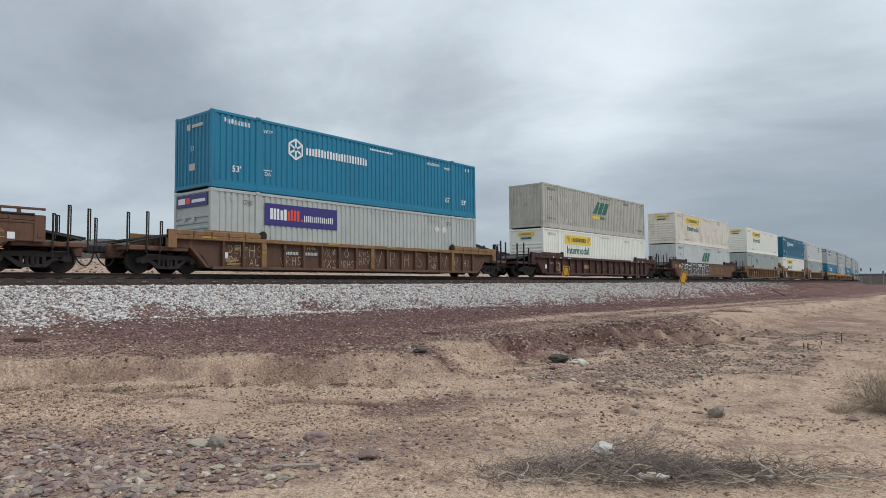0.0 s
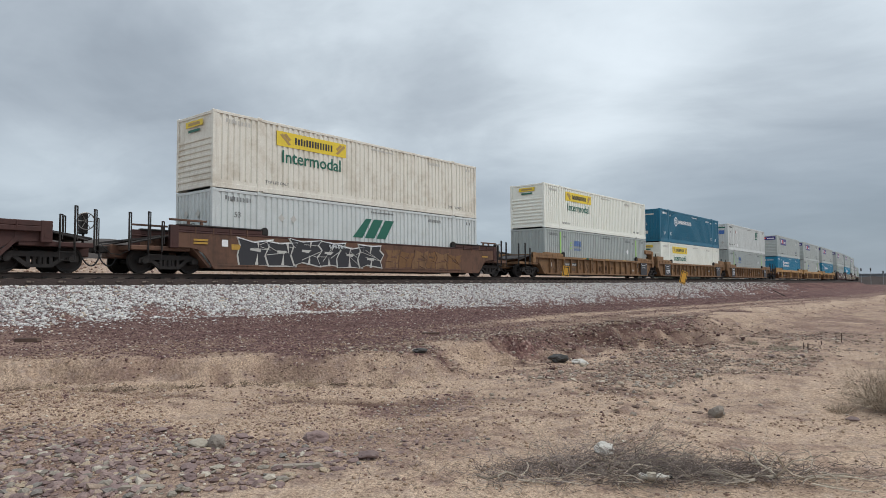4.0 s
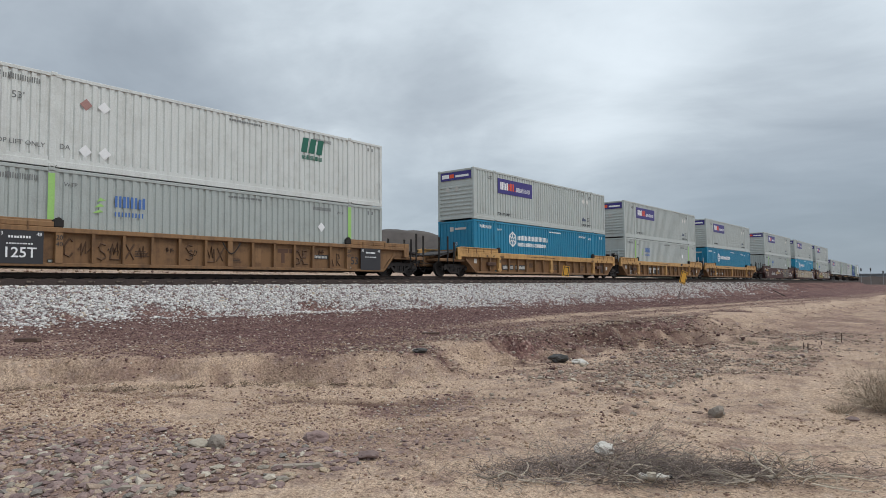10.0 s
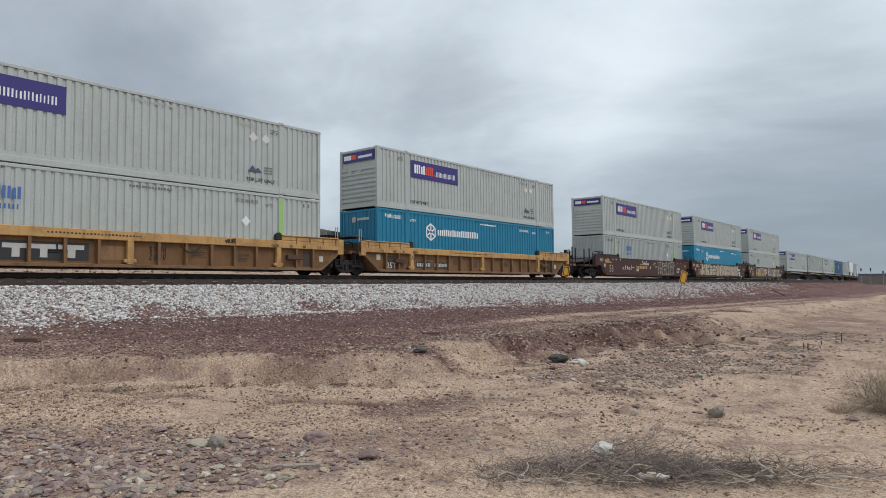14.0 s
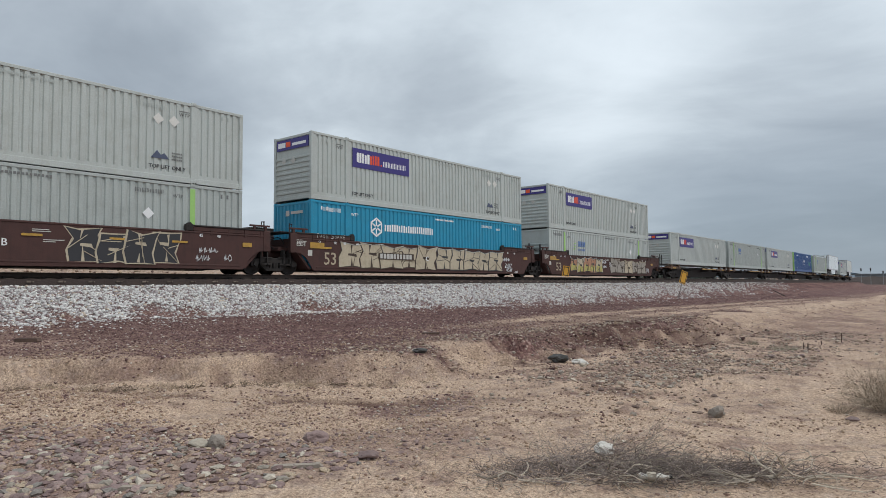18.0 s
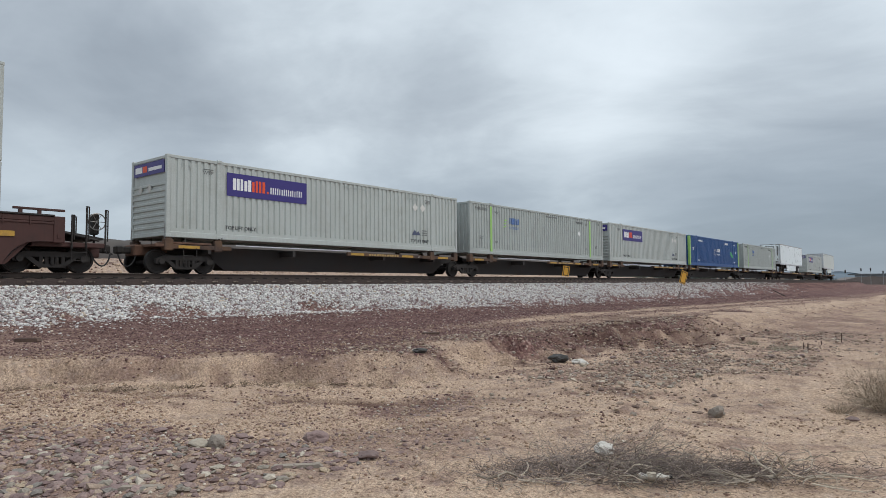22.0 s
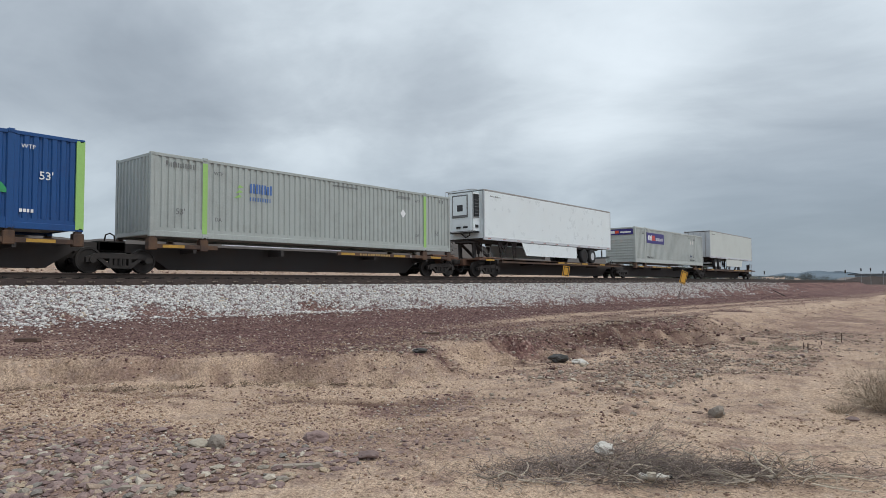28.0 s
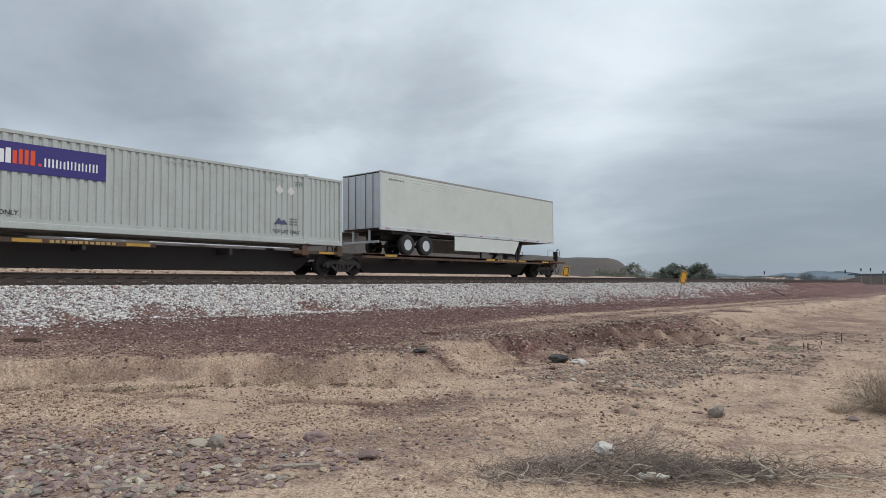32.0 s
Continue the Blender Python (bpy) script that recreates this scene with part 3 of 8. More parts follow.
    bp = nt.nodes.new("ShaderNodeBump")
    bp.inputs["Strength"].default_value, bp.inputs["Distance"].default_value = 0.6, 0.03
    nt.links.new(fine.outputs["Fac"], bp.inputs["Height"])
    bp2 = nt.nodes.new("ShaderNodeBump")
    bp2.inputs["Strength"].default_value, bp2.inputs["Distance"].default_value = 0.45, 0.04
    bp2.invert = True
    nt.links.new(cell.outputs["Distance"], bp2.inputs["Height"])
    nt.links.new(bp.outputs[0], bp2.inputs["Normal"])
    nt.links.new(bp2.outputs[0], b.inputs["Normal"])
    return m


ground_mesh = build_ground()
ground_mesh.materials.append(ground_material())
ground = tagged(new("ground", ground_mesh), "tan desert sand with purple gravel bench and banks", "ground", kind="structure")


# ---------------------------------------------------------------- track
def sweep(profile, s0, s1, dz=0.0, ds=4.0):
    """Profile of (offset, z) carried along the line."""
    n = max(2, int((s1 - s0) / ds) + 1)
    k = len(profile)
    v, f = [], []
    for i in range(n):
        s = s0 + (s1 - s0) * i / (n - 1)
        for off, z in profile:
            x, y, _ = track(s, off)
            v.append((x, y, RAIL_Z + z + dz))
    for i in range(n - 1):
        f += [(i * k + j, (i + 1) * k + j, (i + 1) * k + (j + 1) % k, i * k + (j + 1) % k) for j in range(k)]
    f += [tuple(range(k)), tuple(range((n - 1) * k, n * k))[::-1]]
    return Shape().add(v, f)


RAIL_PROFILE = [(-0.070, -0.172), (0.070, -0.172), (0.070, -0.158), (0.012, -0.140), (0.012, -0.045), (0.036, -0.035), (0.036, -0.006), (0.028, 0.0),
                (-0.028, 0.0), (-0.036, -0.006), (-0.036, -0.035), (-0.012, -0.045), (-0.012, -0.140), (-0.070, -0.158)]
railway = thing("railway_track", "single railway track of rusty rails on dark timber ties", "railway track", kind="structure")
for side in (-0.753, 0.753):
    prof = [(o + side, z) for o, z in RAIL_PROFILE]
    rl = part("rail", sweep(prof, -400, 720), M_RAIL, railway)
    part("rail_head", sweep([(side - 0.026, 0.001), (side + 0.026, 0.001), (side + 0.026, 0.003), (side - 0.026, 0.003)], -400, 720), M_STEEL, railway, "worn shiny running surface")
M_BEDFILL = mat("dark_bed_fill", (0.062, 0.046, 0.042), 0.95, grain=30, vary=0.3, stain=(0.10, 0.07, 0.06), amount=0.5, scale=2, bump=0.6)
M_CLIP = mat("rusty_clip", (0.17, 0.135, 0.11), 0.8, bump=0.3, rand=0.3)
CLIP = Shape().box(-0.10, 0.03, -0.03, 0.02, -0.315, -0.255, 0.012).box(0.06, 0.11, -0.03, 0.02, -0.31, -0.26, 0.012).mesh("tie_clip", M_CLIP)
tie_mesh = Shape().box(-0.115, 0.115, -1.255, 1.255, -0.47, -0.178, 0.012).mesh("tie", M_TIE)
plate_mesh = Shape().box(-0.10, 0.10, -0.18, 0.18, -0.176, -0.160).box(-0.06, 0.06, -0.15, -0.09, -0.160, -0.125).box(-0.05, 0.05, 0.09, 0.14, -0.160, -0.125).mesh("tie_plate", M_IRON)
# dark brown strip along each side, filling between the ties
for side in (-1, 1):
    prof = [(side * 1.27, -0.50), (side * 1.27, -0.20), (side * 0.86, -0.19), (side * 0.86, -0.50)]
    part("fouled_bed", sweep(prof if side < 0 else prof[::-1], -60, 330), M_BEDFILL, railway, "dark brown strip filling the bed between the ties")
s = 3.0
while s < 70:
    x, y, th = track(s, -1.285)
    part("tie_clip", CLIP, M_CLIP, railway).matrix_basis = pose(x, y, RAIL_Z, 0, 0, math.degrees(th))
    s += 0.86
rest = Shape()
rng = random.Random(3)
k = 0
s = -60.0
while s < 330:
    x, y, th = track(s)
    if 3.0 <= s < 85.0:
        t = part("tie", tie_mesh, M_TIE, railway)
        t.matrix_basis = pose(x, y + rng.uniform(-0.012, 0.012), RAIL_Z + rng.uniform(-0.012, 0.0), 0, 0, math.degrees(th) + rng.uniform(-1, 1))
        if s < 66:
            p = part("tie_plate", plate_mesh, M_IRON, railway)
            p.matrix_basis = pose(*track(s, -0.753)[:2], RAIL_Z, 0, 0, math.degrees(th))
    else:
        rest.box(x - 0.115, x + 0.115, y - 1.25, y + 1.25, RAIL_Z - 0.355, RAIL_Z - 0.178)
    s += 0.53
tagged(part("tie_row", rest, M_TIE, railway), kind="stuff")


# ---------------------------------------------------------------- containers
CL, CW, CH = 16.154, 2.59, 2.89
SIDE_Y = -CW / 2


def corrugated(x0, x1, z0, z1, y_out, depth, pitch, sign=1):
    """An upright sheet along x, folded in trapezoids; y_out is the outer face, sign 1 when outside is towards -y."""
    n = max(1, round((x1 - x0) / pitch))
    p = (x1 - x0) / n
    xs, ys = [], []
    for i in range(n):
        a = x0 + i * p
        for fx, d in ((0.0, 0), (0.50, 0), (0.62, 1), (0.88, 1)):
            xs.append(a + fx * p)
            ys.append(y_out + sign * depth * d)
    xs.append(x1)
    ys.append(y_out)
    k = len(xs)
    v = [(x, y, z0) for x, y in zip(xs, ys)] + [(x, y, z1) for x, y in zip(xs, ys)]
    inner = [(x, y + sign * 0.012, z) for x, y, z in v]
    f = [(i, i + 1, i + 1 + k, i + k) if sign > 0 else (i + 1, i, i + k, i + 1 + k) for i in range(k - 1)]
    g = [tuple(2 * k + j for j in q[::-1]) for q in f]
    return Shape().add(v + inner, f + g)


def end_sheet(kind, x, sign):
    """End wall at x, facing sign*x: one sheet folded upright, or pressed with level ribs."""
    hw, z0, z1 = CW / 2 - 0.15, 0.2, CH - 0.14
    prof = []
    if kind == "upright":
        n = 9
        w = 2 * hw / n
        for i in range(n):
            prof += [(-hw + i * w + f * w, d) for f, d in ((0.0, 0), (0.22, 0), (0.32, 1), (0.68, 1), (0.78, 0))]
        prof.append((hw, 0))
    else:
        prof.append((z0, 0))
        for i in range(8):
            z = 0.32 + i * 0.215
            prof += [(z, 0), (z + 0.02, 1), (z + 0.095, 1), (z + 0.115, 0)]
        prof.append((z1, 0))
    v = []
    for back in (0, 1):
        for u, d in prof:
            px = x + sign * 0.042 * d - sign * 0.03 * back
            v += [(px, u, z0), (px, u, z1)] if kind == "upright" else [(px, -hw, u), (px, hw, u)]
    k = len(prof)
    f = []
    for i in range(k - 1):
        a = 2 * i
        f += [(a, a + 1, a + 3, a + 2), (2 * k + a + 2, 2 * k + a + 3, 2 * k + a + 1, 2 * k + a)]
    return Shape().add(v, f)


CASTING = Shape().box(-0.09, 0.09, -0.085, 0.085, 0, 0.125, 0.012).box(-0.045, 0.045, -0.09, -0.08, 0.03, 0.095)


def make_container(paint, label, end="upright", marks=None, dark="paint"):
    """A 53-foot box: base, folded sides, roof, ends, posts, castings, then its markings."""
    c = thing("shipping_container", label, "container", "containers on the train")
    part("floor", Shape().box(-CL / 2 + 0.15, CL / 2 - 0.15, -CW / 2 + 0.05, CW / 2 - 0.05, 0.10, 0.18), M_CAST, c)
    part("roof", Shape().box(-CL / 2 + 0.1, CL / 2 - 0.1, -CW / 2 + 0.05, CW / 2 - 0.05, CH - 0.075, CH - 0.03, 0.01), paint, c)
    for sg in (1, -1):
        y = -sg * (CW / 2 - 0.022)
        for a, b, pn in ((-CL / 2 + 0.16, -6.14, 0.265), (-5.96, 5.96, 0.265), (6.14, CL / 2 - 0.16, 0.265)):
            part("side_panel", corrugated(a, b, 0.32, CH - 0.11, y, 0.040, pn, sg), paint, c)
        part("top_rail", Shape().box(-CL / 2 + 0.1, CL / 2 - 0.1, y - sg * 0.016, y + sg * 0.06, CH - 0.115, CH - 0.004, 0.01), paint, c)
        part("bottom_rail", Shape().box(-CL / 2 + 0.1, CL / 2 - 0.1, y - sg * 0.014, y + sg * 0.07, 0.006, 0.20, 0.012)
             .box(-CL / 2 + 0.16, CL / 2 - 0.16, y + sg * 0.004, y + sg * 0.04, 0.195, 0.325), paint, c)
        for px in (-6.05, 6.05):
            part("lift_post", Shape().box(px - 0.095, px + 0.095, y - sg * 0.018, y + sg * 0.06, 0.05, CH - 0.03, 0.012), paint, c)
            for z in (-0.003, CH - 0.12):
                part("lift_casting", CASTING, paint, c, at=(px, -sg * (CW / 2 - 0.070), z + (0.03 if z > 1 else 0.0)))
            part("twist_lock", Shape().box(px - 0.05, px + 0.05, -sg * (CW / 2 + 0.016), -sg * (CW / 2 - 0.05), -0.012, 0.075, 0.01).rod((px + 0.07, -sg * (CW / 2 + 0.01), 0.02), (px + 0.13, -sg * (CW / 2 + 0.02), 0.05), 0.012, 5), M_IRON, c)
        for px in (-CL / 2, CL / 2):
            q = -1 if px < 0 else 1
            part("corner_post", Shape().box(px, px - q * 0.15, -sg * (CW / 2 - 0.002), -sg * (CW / 2 - 0.15), 0.1, CH - 0.1, 0.015), paint, c)
            for z in (0.0, CH - 0.125):
                part("corner_casting", CASTING, paint, c, at=(px - q * 0.088, -sg * (CW / 2 - 0.084), z))
    part("end_wall", end_sheet(end, -CL / 2 + 0.045, -1), paint, c)
    for z0, z1 in ((0.05, 0.2), (CH - 0.14, CH - 0.03)):
        part("end_rail", Shape().box(-CL / 2 + 0.01, -CL / 2 + 0.1, -CW / 2 + 0.1, CW / 2 - 0.1, z0, z1, 0.012), paint, c)
    for sg in (1, -1):
        d = part("door", Shape().box(CL / 2 - 0.06, CL / 2 - 0.02, sg * 0.01, sg * (CW / 2 - 0.14), 0.08, CH - 0.06, 0.008), paint, c)
        for yy in (0.3, 0.8):
            part("locking_bar", Shape().rod((CL / 2 + 0.0, sg * yy, 0.12), (CL / 2 + 0.0, sg * yy, CH - 0.1), 0.018), M_STEEL, d)
    if marks:
        marks(c)
    return c


FACE = SIDE_Y + 0.018    # just proud of the folds, on the near side


def mark(c, name, shape, material, label=""):
    return part(name, shape, material, c, label)


def word(c, text, size, x, z, material, bold=0.0, y=FACE, name="lettering"):
    return part(name, letters(text, size, material, bold), material, c, at=(x, y, z))


def small_marks(c, ink, seed, number_z=2.45, front=True):
    if front:
        mark(c, "number_marking", bars(-7.4, -6.4, number_z, number_z + 0.17, FACE, 16, seed, 0.5), ink)
    mark(c, "number_marking", bars(4.0, 5.0, number_z, number_z + 0.14, FACE, 18, seed + 1, 0.5), ink)
    mark(c, "caution_marking", bars(0.0, 1.5, 2.58, 2.66, FACE, 14, seed + 2), ink)
    for x in (-7.5, -7.2, 7.2, 7.45):
        mark(c, "notice_plate", Shape().plate(x - 0.035, x + 0.035, 2.50, 2.65, FACE), ink)


def diamonds(c, spots, material, s=0.17):
    for x, z in spots:
        mark(c, "placard", Shape().prism([(x, z - s), (x + s, z), (x, z + s), (x - s, z)], FACE - 0.006, FACE), material, "pale diamond placard")


def end_diamonds(c, spots, material, s=0.16):
    x = -CL / 2 - 0.008
    for y, z in spots:
        sh = Shape().add([(x, y, z - s), (x, y + s, z), (x, y, z + s), (x, y - s, z), (x - 0.006, y, z - s), (x - 0.006, y + s, z), (x - 0.006, y, z + s), (x - 0.006, y - s, z)],
                         [(0, 1, 2, 3), (7, 6, 5, 4), (0, 4, 5, 1), (1, 5, 6, 2), (2, 6, 7, 3), (3, 7, 4, 0)])
        mark(c, "placard", sh, material, "pale diamond placard")


def marks_purple(c):
    p = mark(c, "banner", Shape().box(-5.73, -2.0, FACE - 0.008, FACE + 0.01, 1.66, 2.53), M_PURPLE, "purple banner with white and orange-red lettering bars")
    # a white block, an orange-red block, then a finer row
    y = FACE - 0.009
    part("white_marking", bars(-5.48, -4.66, 1.90, 2.34, y, 5, 6, 0.16), M_DWHITE, p)
    part("orange_marking", bars(-4.64, -4.02, 1.90, 2.34, y, 4, 8, 0.16), M_DORANGE, p)
    part("fine_marking", bars(-3.80, -2.20, 1.90, 2.16, y, 15, 5, 0.50), M_DWHITE, p)
    part("fine_marking", Shape().plate(-3.96, -3.88, 1.90, 1.98, y, 0.004), M_DORANGE, p)
    word(c, "TOP LIFT ONLY", 0.19, -5.12, 0.46, M_DBLACK, 0.012, FACE - 0.004)
    word(c, "TOP LIFT ONLY", 0.19, 5.1, 0.46, M_DBLACK, 0.012, FACE - 0.004)
    small_marks(c, M_CGREY, 7, front=False)
    for x in (-6.5, 5.7):
        word(c, "WTP", 0.19, x, 2.40, M_DGREY)
        mark(c, "overline", Shape().plate(x - 0.2, x + 0.2, 2.51, 2.54, FACE), M_DGREY)
    diamonds(c, ((4.75, 2.12), (5.32, 2.12)), M_PLACARD, 0.2)
    mark(c, "emblem", Shape().prism([(4.5, 0.75), (5.15, 0.75), (4.98, 0.95), (4.85, 0.87), (4.72, 1.02)], FACE - 0.010, FACE), M_EMBLEM)
    for k in range(3):
        mark(c, "fine_marking", bars(5.25, 5.65, 0.74 + k * 0.11, 0.80 + k * 0.11, FACE - 0.004, 6, 40 + k), M_DGREY)
    # banner on the end wall
    x = -CL / 2 - 0.012
    e = mark(c, "end_banner", Shape().box(x, x + 0.03, -1.10, 1.05, CH - 0.62, CH - 0.17), M_PURPLE, "purple banner on the end wall")
    part("end_marking", Shape().box(x - 0.006, x, 0.45, 0.95, CH - 0.50, CH - 0.28), M_DWHITE, e)
    part("end_marking", Shape().box(x - 0.006, x, 0.10, 0.40, CH - 0.50, CH - 0.28), M_DORANGE, e)
    part("end_marking", Shape().box(x - 0.006, x, -0.95, -0.02, CH - 0.48, CH - 0.36), M_DWHITE, e)
    end_diamonds(c, ((0.55, 1.78), (-0.1, 1.78)), M_DPALE)


def hexagon(c, x, z, r):
    s = Shape()
    pts = [(x + r * math.sin(k * math.tau / 6) * 0.92, z + r * math.cos(k * math.tau / 6)) for k in range(6)]
    y0, y1 = FACE - 0.006, FACE
    for k in range(6):
        a, b = pts[k], pts[(k + 1) % 6]
        s.prism([a, b, (x + (b[0] - x) * 0.80, z + (b[1] - z) * 0.80), (x + (a[0] - x) * 0.80, z + (a[1] - z) * 0.80)], y0, y1)
        d = ((a[0] - x), (a[1] - z))
        n = (-d[1] * 0.09, d[0] * 0.09)
        s.prism([(x + d[0] * 0.16 + n[0], z + d[1] * 0.16 + n[1]), (x + d[0] * 0.16 - n[0], z + d[1] * 0.16 - n[1]),
                 (x + d[0] * 0.74 - n[0], z + d[1] * 0.74 - n[1]), (x + d[0] * 0.74 + n[0], z + d[1] * 0.74 + n[1])], y0, y1)
    mark(c, "emblem", s, M_DWHITE, "white hexagon emblem")


def block_word(x0, x1, z0, z1, y, n, seed):
    """Broad plain upright blocks, a stand-in for a trade name."""
    return bars(x0, x1, z0, z1, y, n * 2, seed, 0.30)


def marks_hex(c, two_lines=False):
    hexagon(c, -4.24, 1.95, 0.46)
    mark(c, "name_marking", block_word(-3.70, -0.15, 1.80 if not two_lines else 1.93, 2.14 if not two_lines else 2.22, FACE, 11, 21), M_DWHITE)
    if two_lines:
        mark(c, "name_marking", block_word(-3.70, -0.35, 1.56, 1.78, FACE, 13, 22), M_DWHITE)
    word(c, "53'", 0.34, -7.0, 0.76, M_DWHITE, 0.01)
    word(c, "53'", 0.34, 7.0, 0.76, M_DWHITE, 0.01)
    for x in (-5.6, 5.6):
        word(c, "WTP", 0.20, x, 2.42, M_DWHITE)
        word(c, "DA", 0.22, x, 0.74, M_DWHITE)
        mark(c, "overline", Shape().plate(x - 0.2, x + 0.2, 0.88, 0.91, FACE), M_DWHITE)
    small_marks(c, M_DWHITE, 31)
    x = -CL / 2 - 0.008
    mark(c, "end_marking", Shape().box(x - 0.004, x, -0.75, 0.05, 2.35, 2.47), M_DPALE)
    mark(c, "end_marking", Shape().box(x - 0.004, x, 0.15, 0.40, 2.28, 2.52), M_DPALE)
    mark(c, "data_plate", Shape().box(x - 0.004, x, -0.2, 0.2, 0.72, 0.98), M_DPALE)
    w = word(c, "53", 0.28, 0, 1.55, M_DPALE)
    w.matrix_basis = pose(x, 0, 1.55, 0, 0, -90)


def marks_hex2(c):
    marks_hex(c, True)


def marks_yellow(c):
    p = mark(c, "banner", Shape().box(-5.25, -1.56, FACE - 0.008, FACE + 0.01, 1.98, 2.58), M_DYEL, "yellow banner with dark bars")
    y = FACE - 0.009
    part("dark_marking", block_word(-4.35, -2.30, 2.14, 2.42, y, 7, 41), M_DBLACK, p)
    for x0, q in ((-4.55, -1), (-2.15, 1)):
        part("scroll_marking", Shape().prism([(x0, 2.10), (x0 + q * 0.12, 2.06), (x0 + q * 0.55, 2.44), (x0 + q * 0.42, 2.50)], y - 0.006, y)
             .prism([(x0, 2.30), (x0 + q * 0.10, 2.24), (x0 + q * 0.35, 2.46), (x0 + q * 0.25, 2.52)], y - 0.012, y - 0.006), M_DGOLD, p)
    word(c, "Intermodal", 0.72, -3.42, 1.55, M_DGREEN, 0.012)
    small_marks(c, M_DPALE, 43)
    word(c, "TOP LIFT ONLY", 0.16, -5.2, 0.44, M_DGREY)
    word(c, "TOP LIFT ONLY", 0.16, 6.2, 0.44, M_DGREY)
    x = -CL / 2 - 0.008
    e = mark(c, "end_banner", Shape().box(x - 0.006, x, -0.6, 0.6, CH - 0.48, CH - 0.25), M_DYEL, "small yellow banner")
    part("end_marking", Shape().box(x - 0.011, x - 0.006, -0.4, 0.4, CH - 0.42, CH - 0.31), M_DGOLD, e)
    mark(c, "end_marking", Shape().box(x - 0.006, x, -0.4, 0.4, CH - 0.68, CH - 0.58), M_DGREEN)


def slant(x0, z0, w, h, lean, polys):
    """Outline pieces in unit space leaned over, for a slanted emblem."""
    s = Shape()
    for poly in polys:
        s.prism([(x0 + (px + lean * pz) * w, z0 + pz * h) for px, pz in poly], FACE - 0.006, FACE)
    return s


def marks_slant(c, under=M_DYEL):
    # three heavy leaning blocks
    polys = [[(k * 0.36, 0), (k * 0.36 + 0.29, 0), (k * 0.36 + 0.29, 1), (k * 0.36 + (0.12 if k == 0 else 0), 1)] for k in range(3)]
    mark(c, "emblem", slant(-1.15, 1.42, 2.05, 0.88, 0.28, polys), M_DGREEN, "dark green slanted emblem")
    mark(c, "underline", Shape().plate(-1.25, -0.10, 1.05, 1.24, FACE), under)
    mark(c, "script_marking", bars(0.0, 1.1, 1.05, 1.26, FACE, 6, 61, 0.45), M_DGREEN)
    small_marks(c, M_DGREY, 63)
    word(c, "53", 0.30, -7.0, 1.95, M_DGREY)
    word(c, "TOP LIFT ONLY", 0.17, -6.95, 0.62, M_DGREY)
    word(c, "TOP LIFT ONLY", 0.17, 7.0, 0.62, M_DGREY)
    diamonds(c, ((-5.0, 1.98), (-4.4, 1.98), (-5.0, 0.62), (-4.4, 0.62)), M_DPALE, 0.16)
    w = word(c, "53", 0.26, 0, 1.55, M_DGREY)
    w.matrix_basis = pose(-CL / 2 - 0.008, 0, 1.55, 0, 0, -90)
    end_diamonds(c, ((0.5, 2.0), (-0.35, 2.0)), M_DPALE)


def marks_gold(c):
    marks_slant(c, M_DGOLD)


def marks_lime(c):
    for x, w in ((-6.05, 0.095), (6.05, 0.095)):
        mark(c, "green_stripe", Shape().box(x - w, x + w, FACE - 0.016, FACE - 0.004, 0.16, CH - 0.16), M_LIME, "lime green post stripe")
    mark(c, "name_marking", block_word(-4.15, -3.12, 1.85, 2.22, FACE, 4, 71), M_DBLUE)
    mark(c, "script_marking", bars(-4.15, -3.15, 1.55, 1.70, FACE, 9, 72, 0.5), M_DBLUE)
    s = Shape()
    for k in range(3):
        s.prism([(-4.86 + 0.07 * k, 1.60 + k * 0.19), (-4.50 + 0.03 * k, 1.66 + k * 0.19), (-4.62, 1.74 + k * 0.19)], FACE - 0.006, FACE)
    mark(c, "leaf_emblem", s, M_LIME, "small lime green emblem")
    word(c, "53'", 0.30, -6.98, 0.9, M_DGREY)
    word(c, "53'", 0.30, 7.0, 0.9, M_DGREY)
    for x in (-5.5, 5.5):
        word(c, "WTP", 0.18, x, 2.42, M_DGREY)
        word(c, "DA", 0.2, x, 0.72, M_DGREY)
    small_marks(c, M_DGREY, 73)
    diamonds(c, ((4.45, 1.75),), M_DWHITE, 0.2)


def marks_rl(c):
    y0, y1 = FACE - 0.006, FACE
    s = Shape()
    for x0 in (3.35, 3.75, 4.15):
        s.prism([(x0, 1.90), (x0 + 0.3, 1.90), (x0 + 0.42, 2.52), (x0 + 0.12, 2.52)], y0, y1)
    mark(c, "emblem", s, M_DGREEN, "dark green slanted emblem")
    mark(c, "name_marking", block_word(3.4, 4.5, 1.62, 1.80, FACE, 8, 81), M_DGREEN)
    word(c, "53'", 0.3, -7.0, 2.0, M_DGREY)
    word(c, "TOP LIFT ONLY", 0.2, -6.95, 0.62, M_DGREY)
    small_marks(c, M_DGREY, 83)
    diamonds(c, ((-4.55, 2.1), (-5.1, 0.62), (-4.5, 0.62)), M_DWHITE, 0.2)
    diamonds(c, ((-5.1, 2.1),), M_DFADED, 0.19)
    word(c, "DA", 0.22, -5.7, 0.66, M_DGREY)
    x = -CL / 2 - 0.008
    mark(c, "end_marking", Shape().box(x - 0.004, x, -1.0, 1.0, 2.40, 2.52), M_DGREEN)
    mark(c, "end_marking", Shape().box(x - 0.004, x, -0.9, -0.3, 1.75, 2.15), M_DBLUE)
    end_diamonds(c, ((0.7, 1.6), (0.0, 1.65), (0.0, 0.75), (-0.7, 0.8)), M_DPALE)


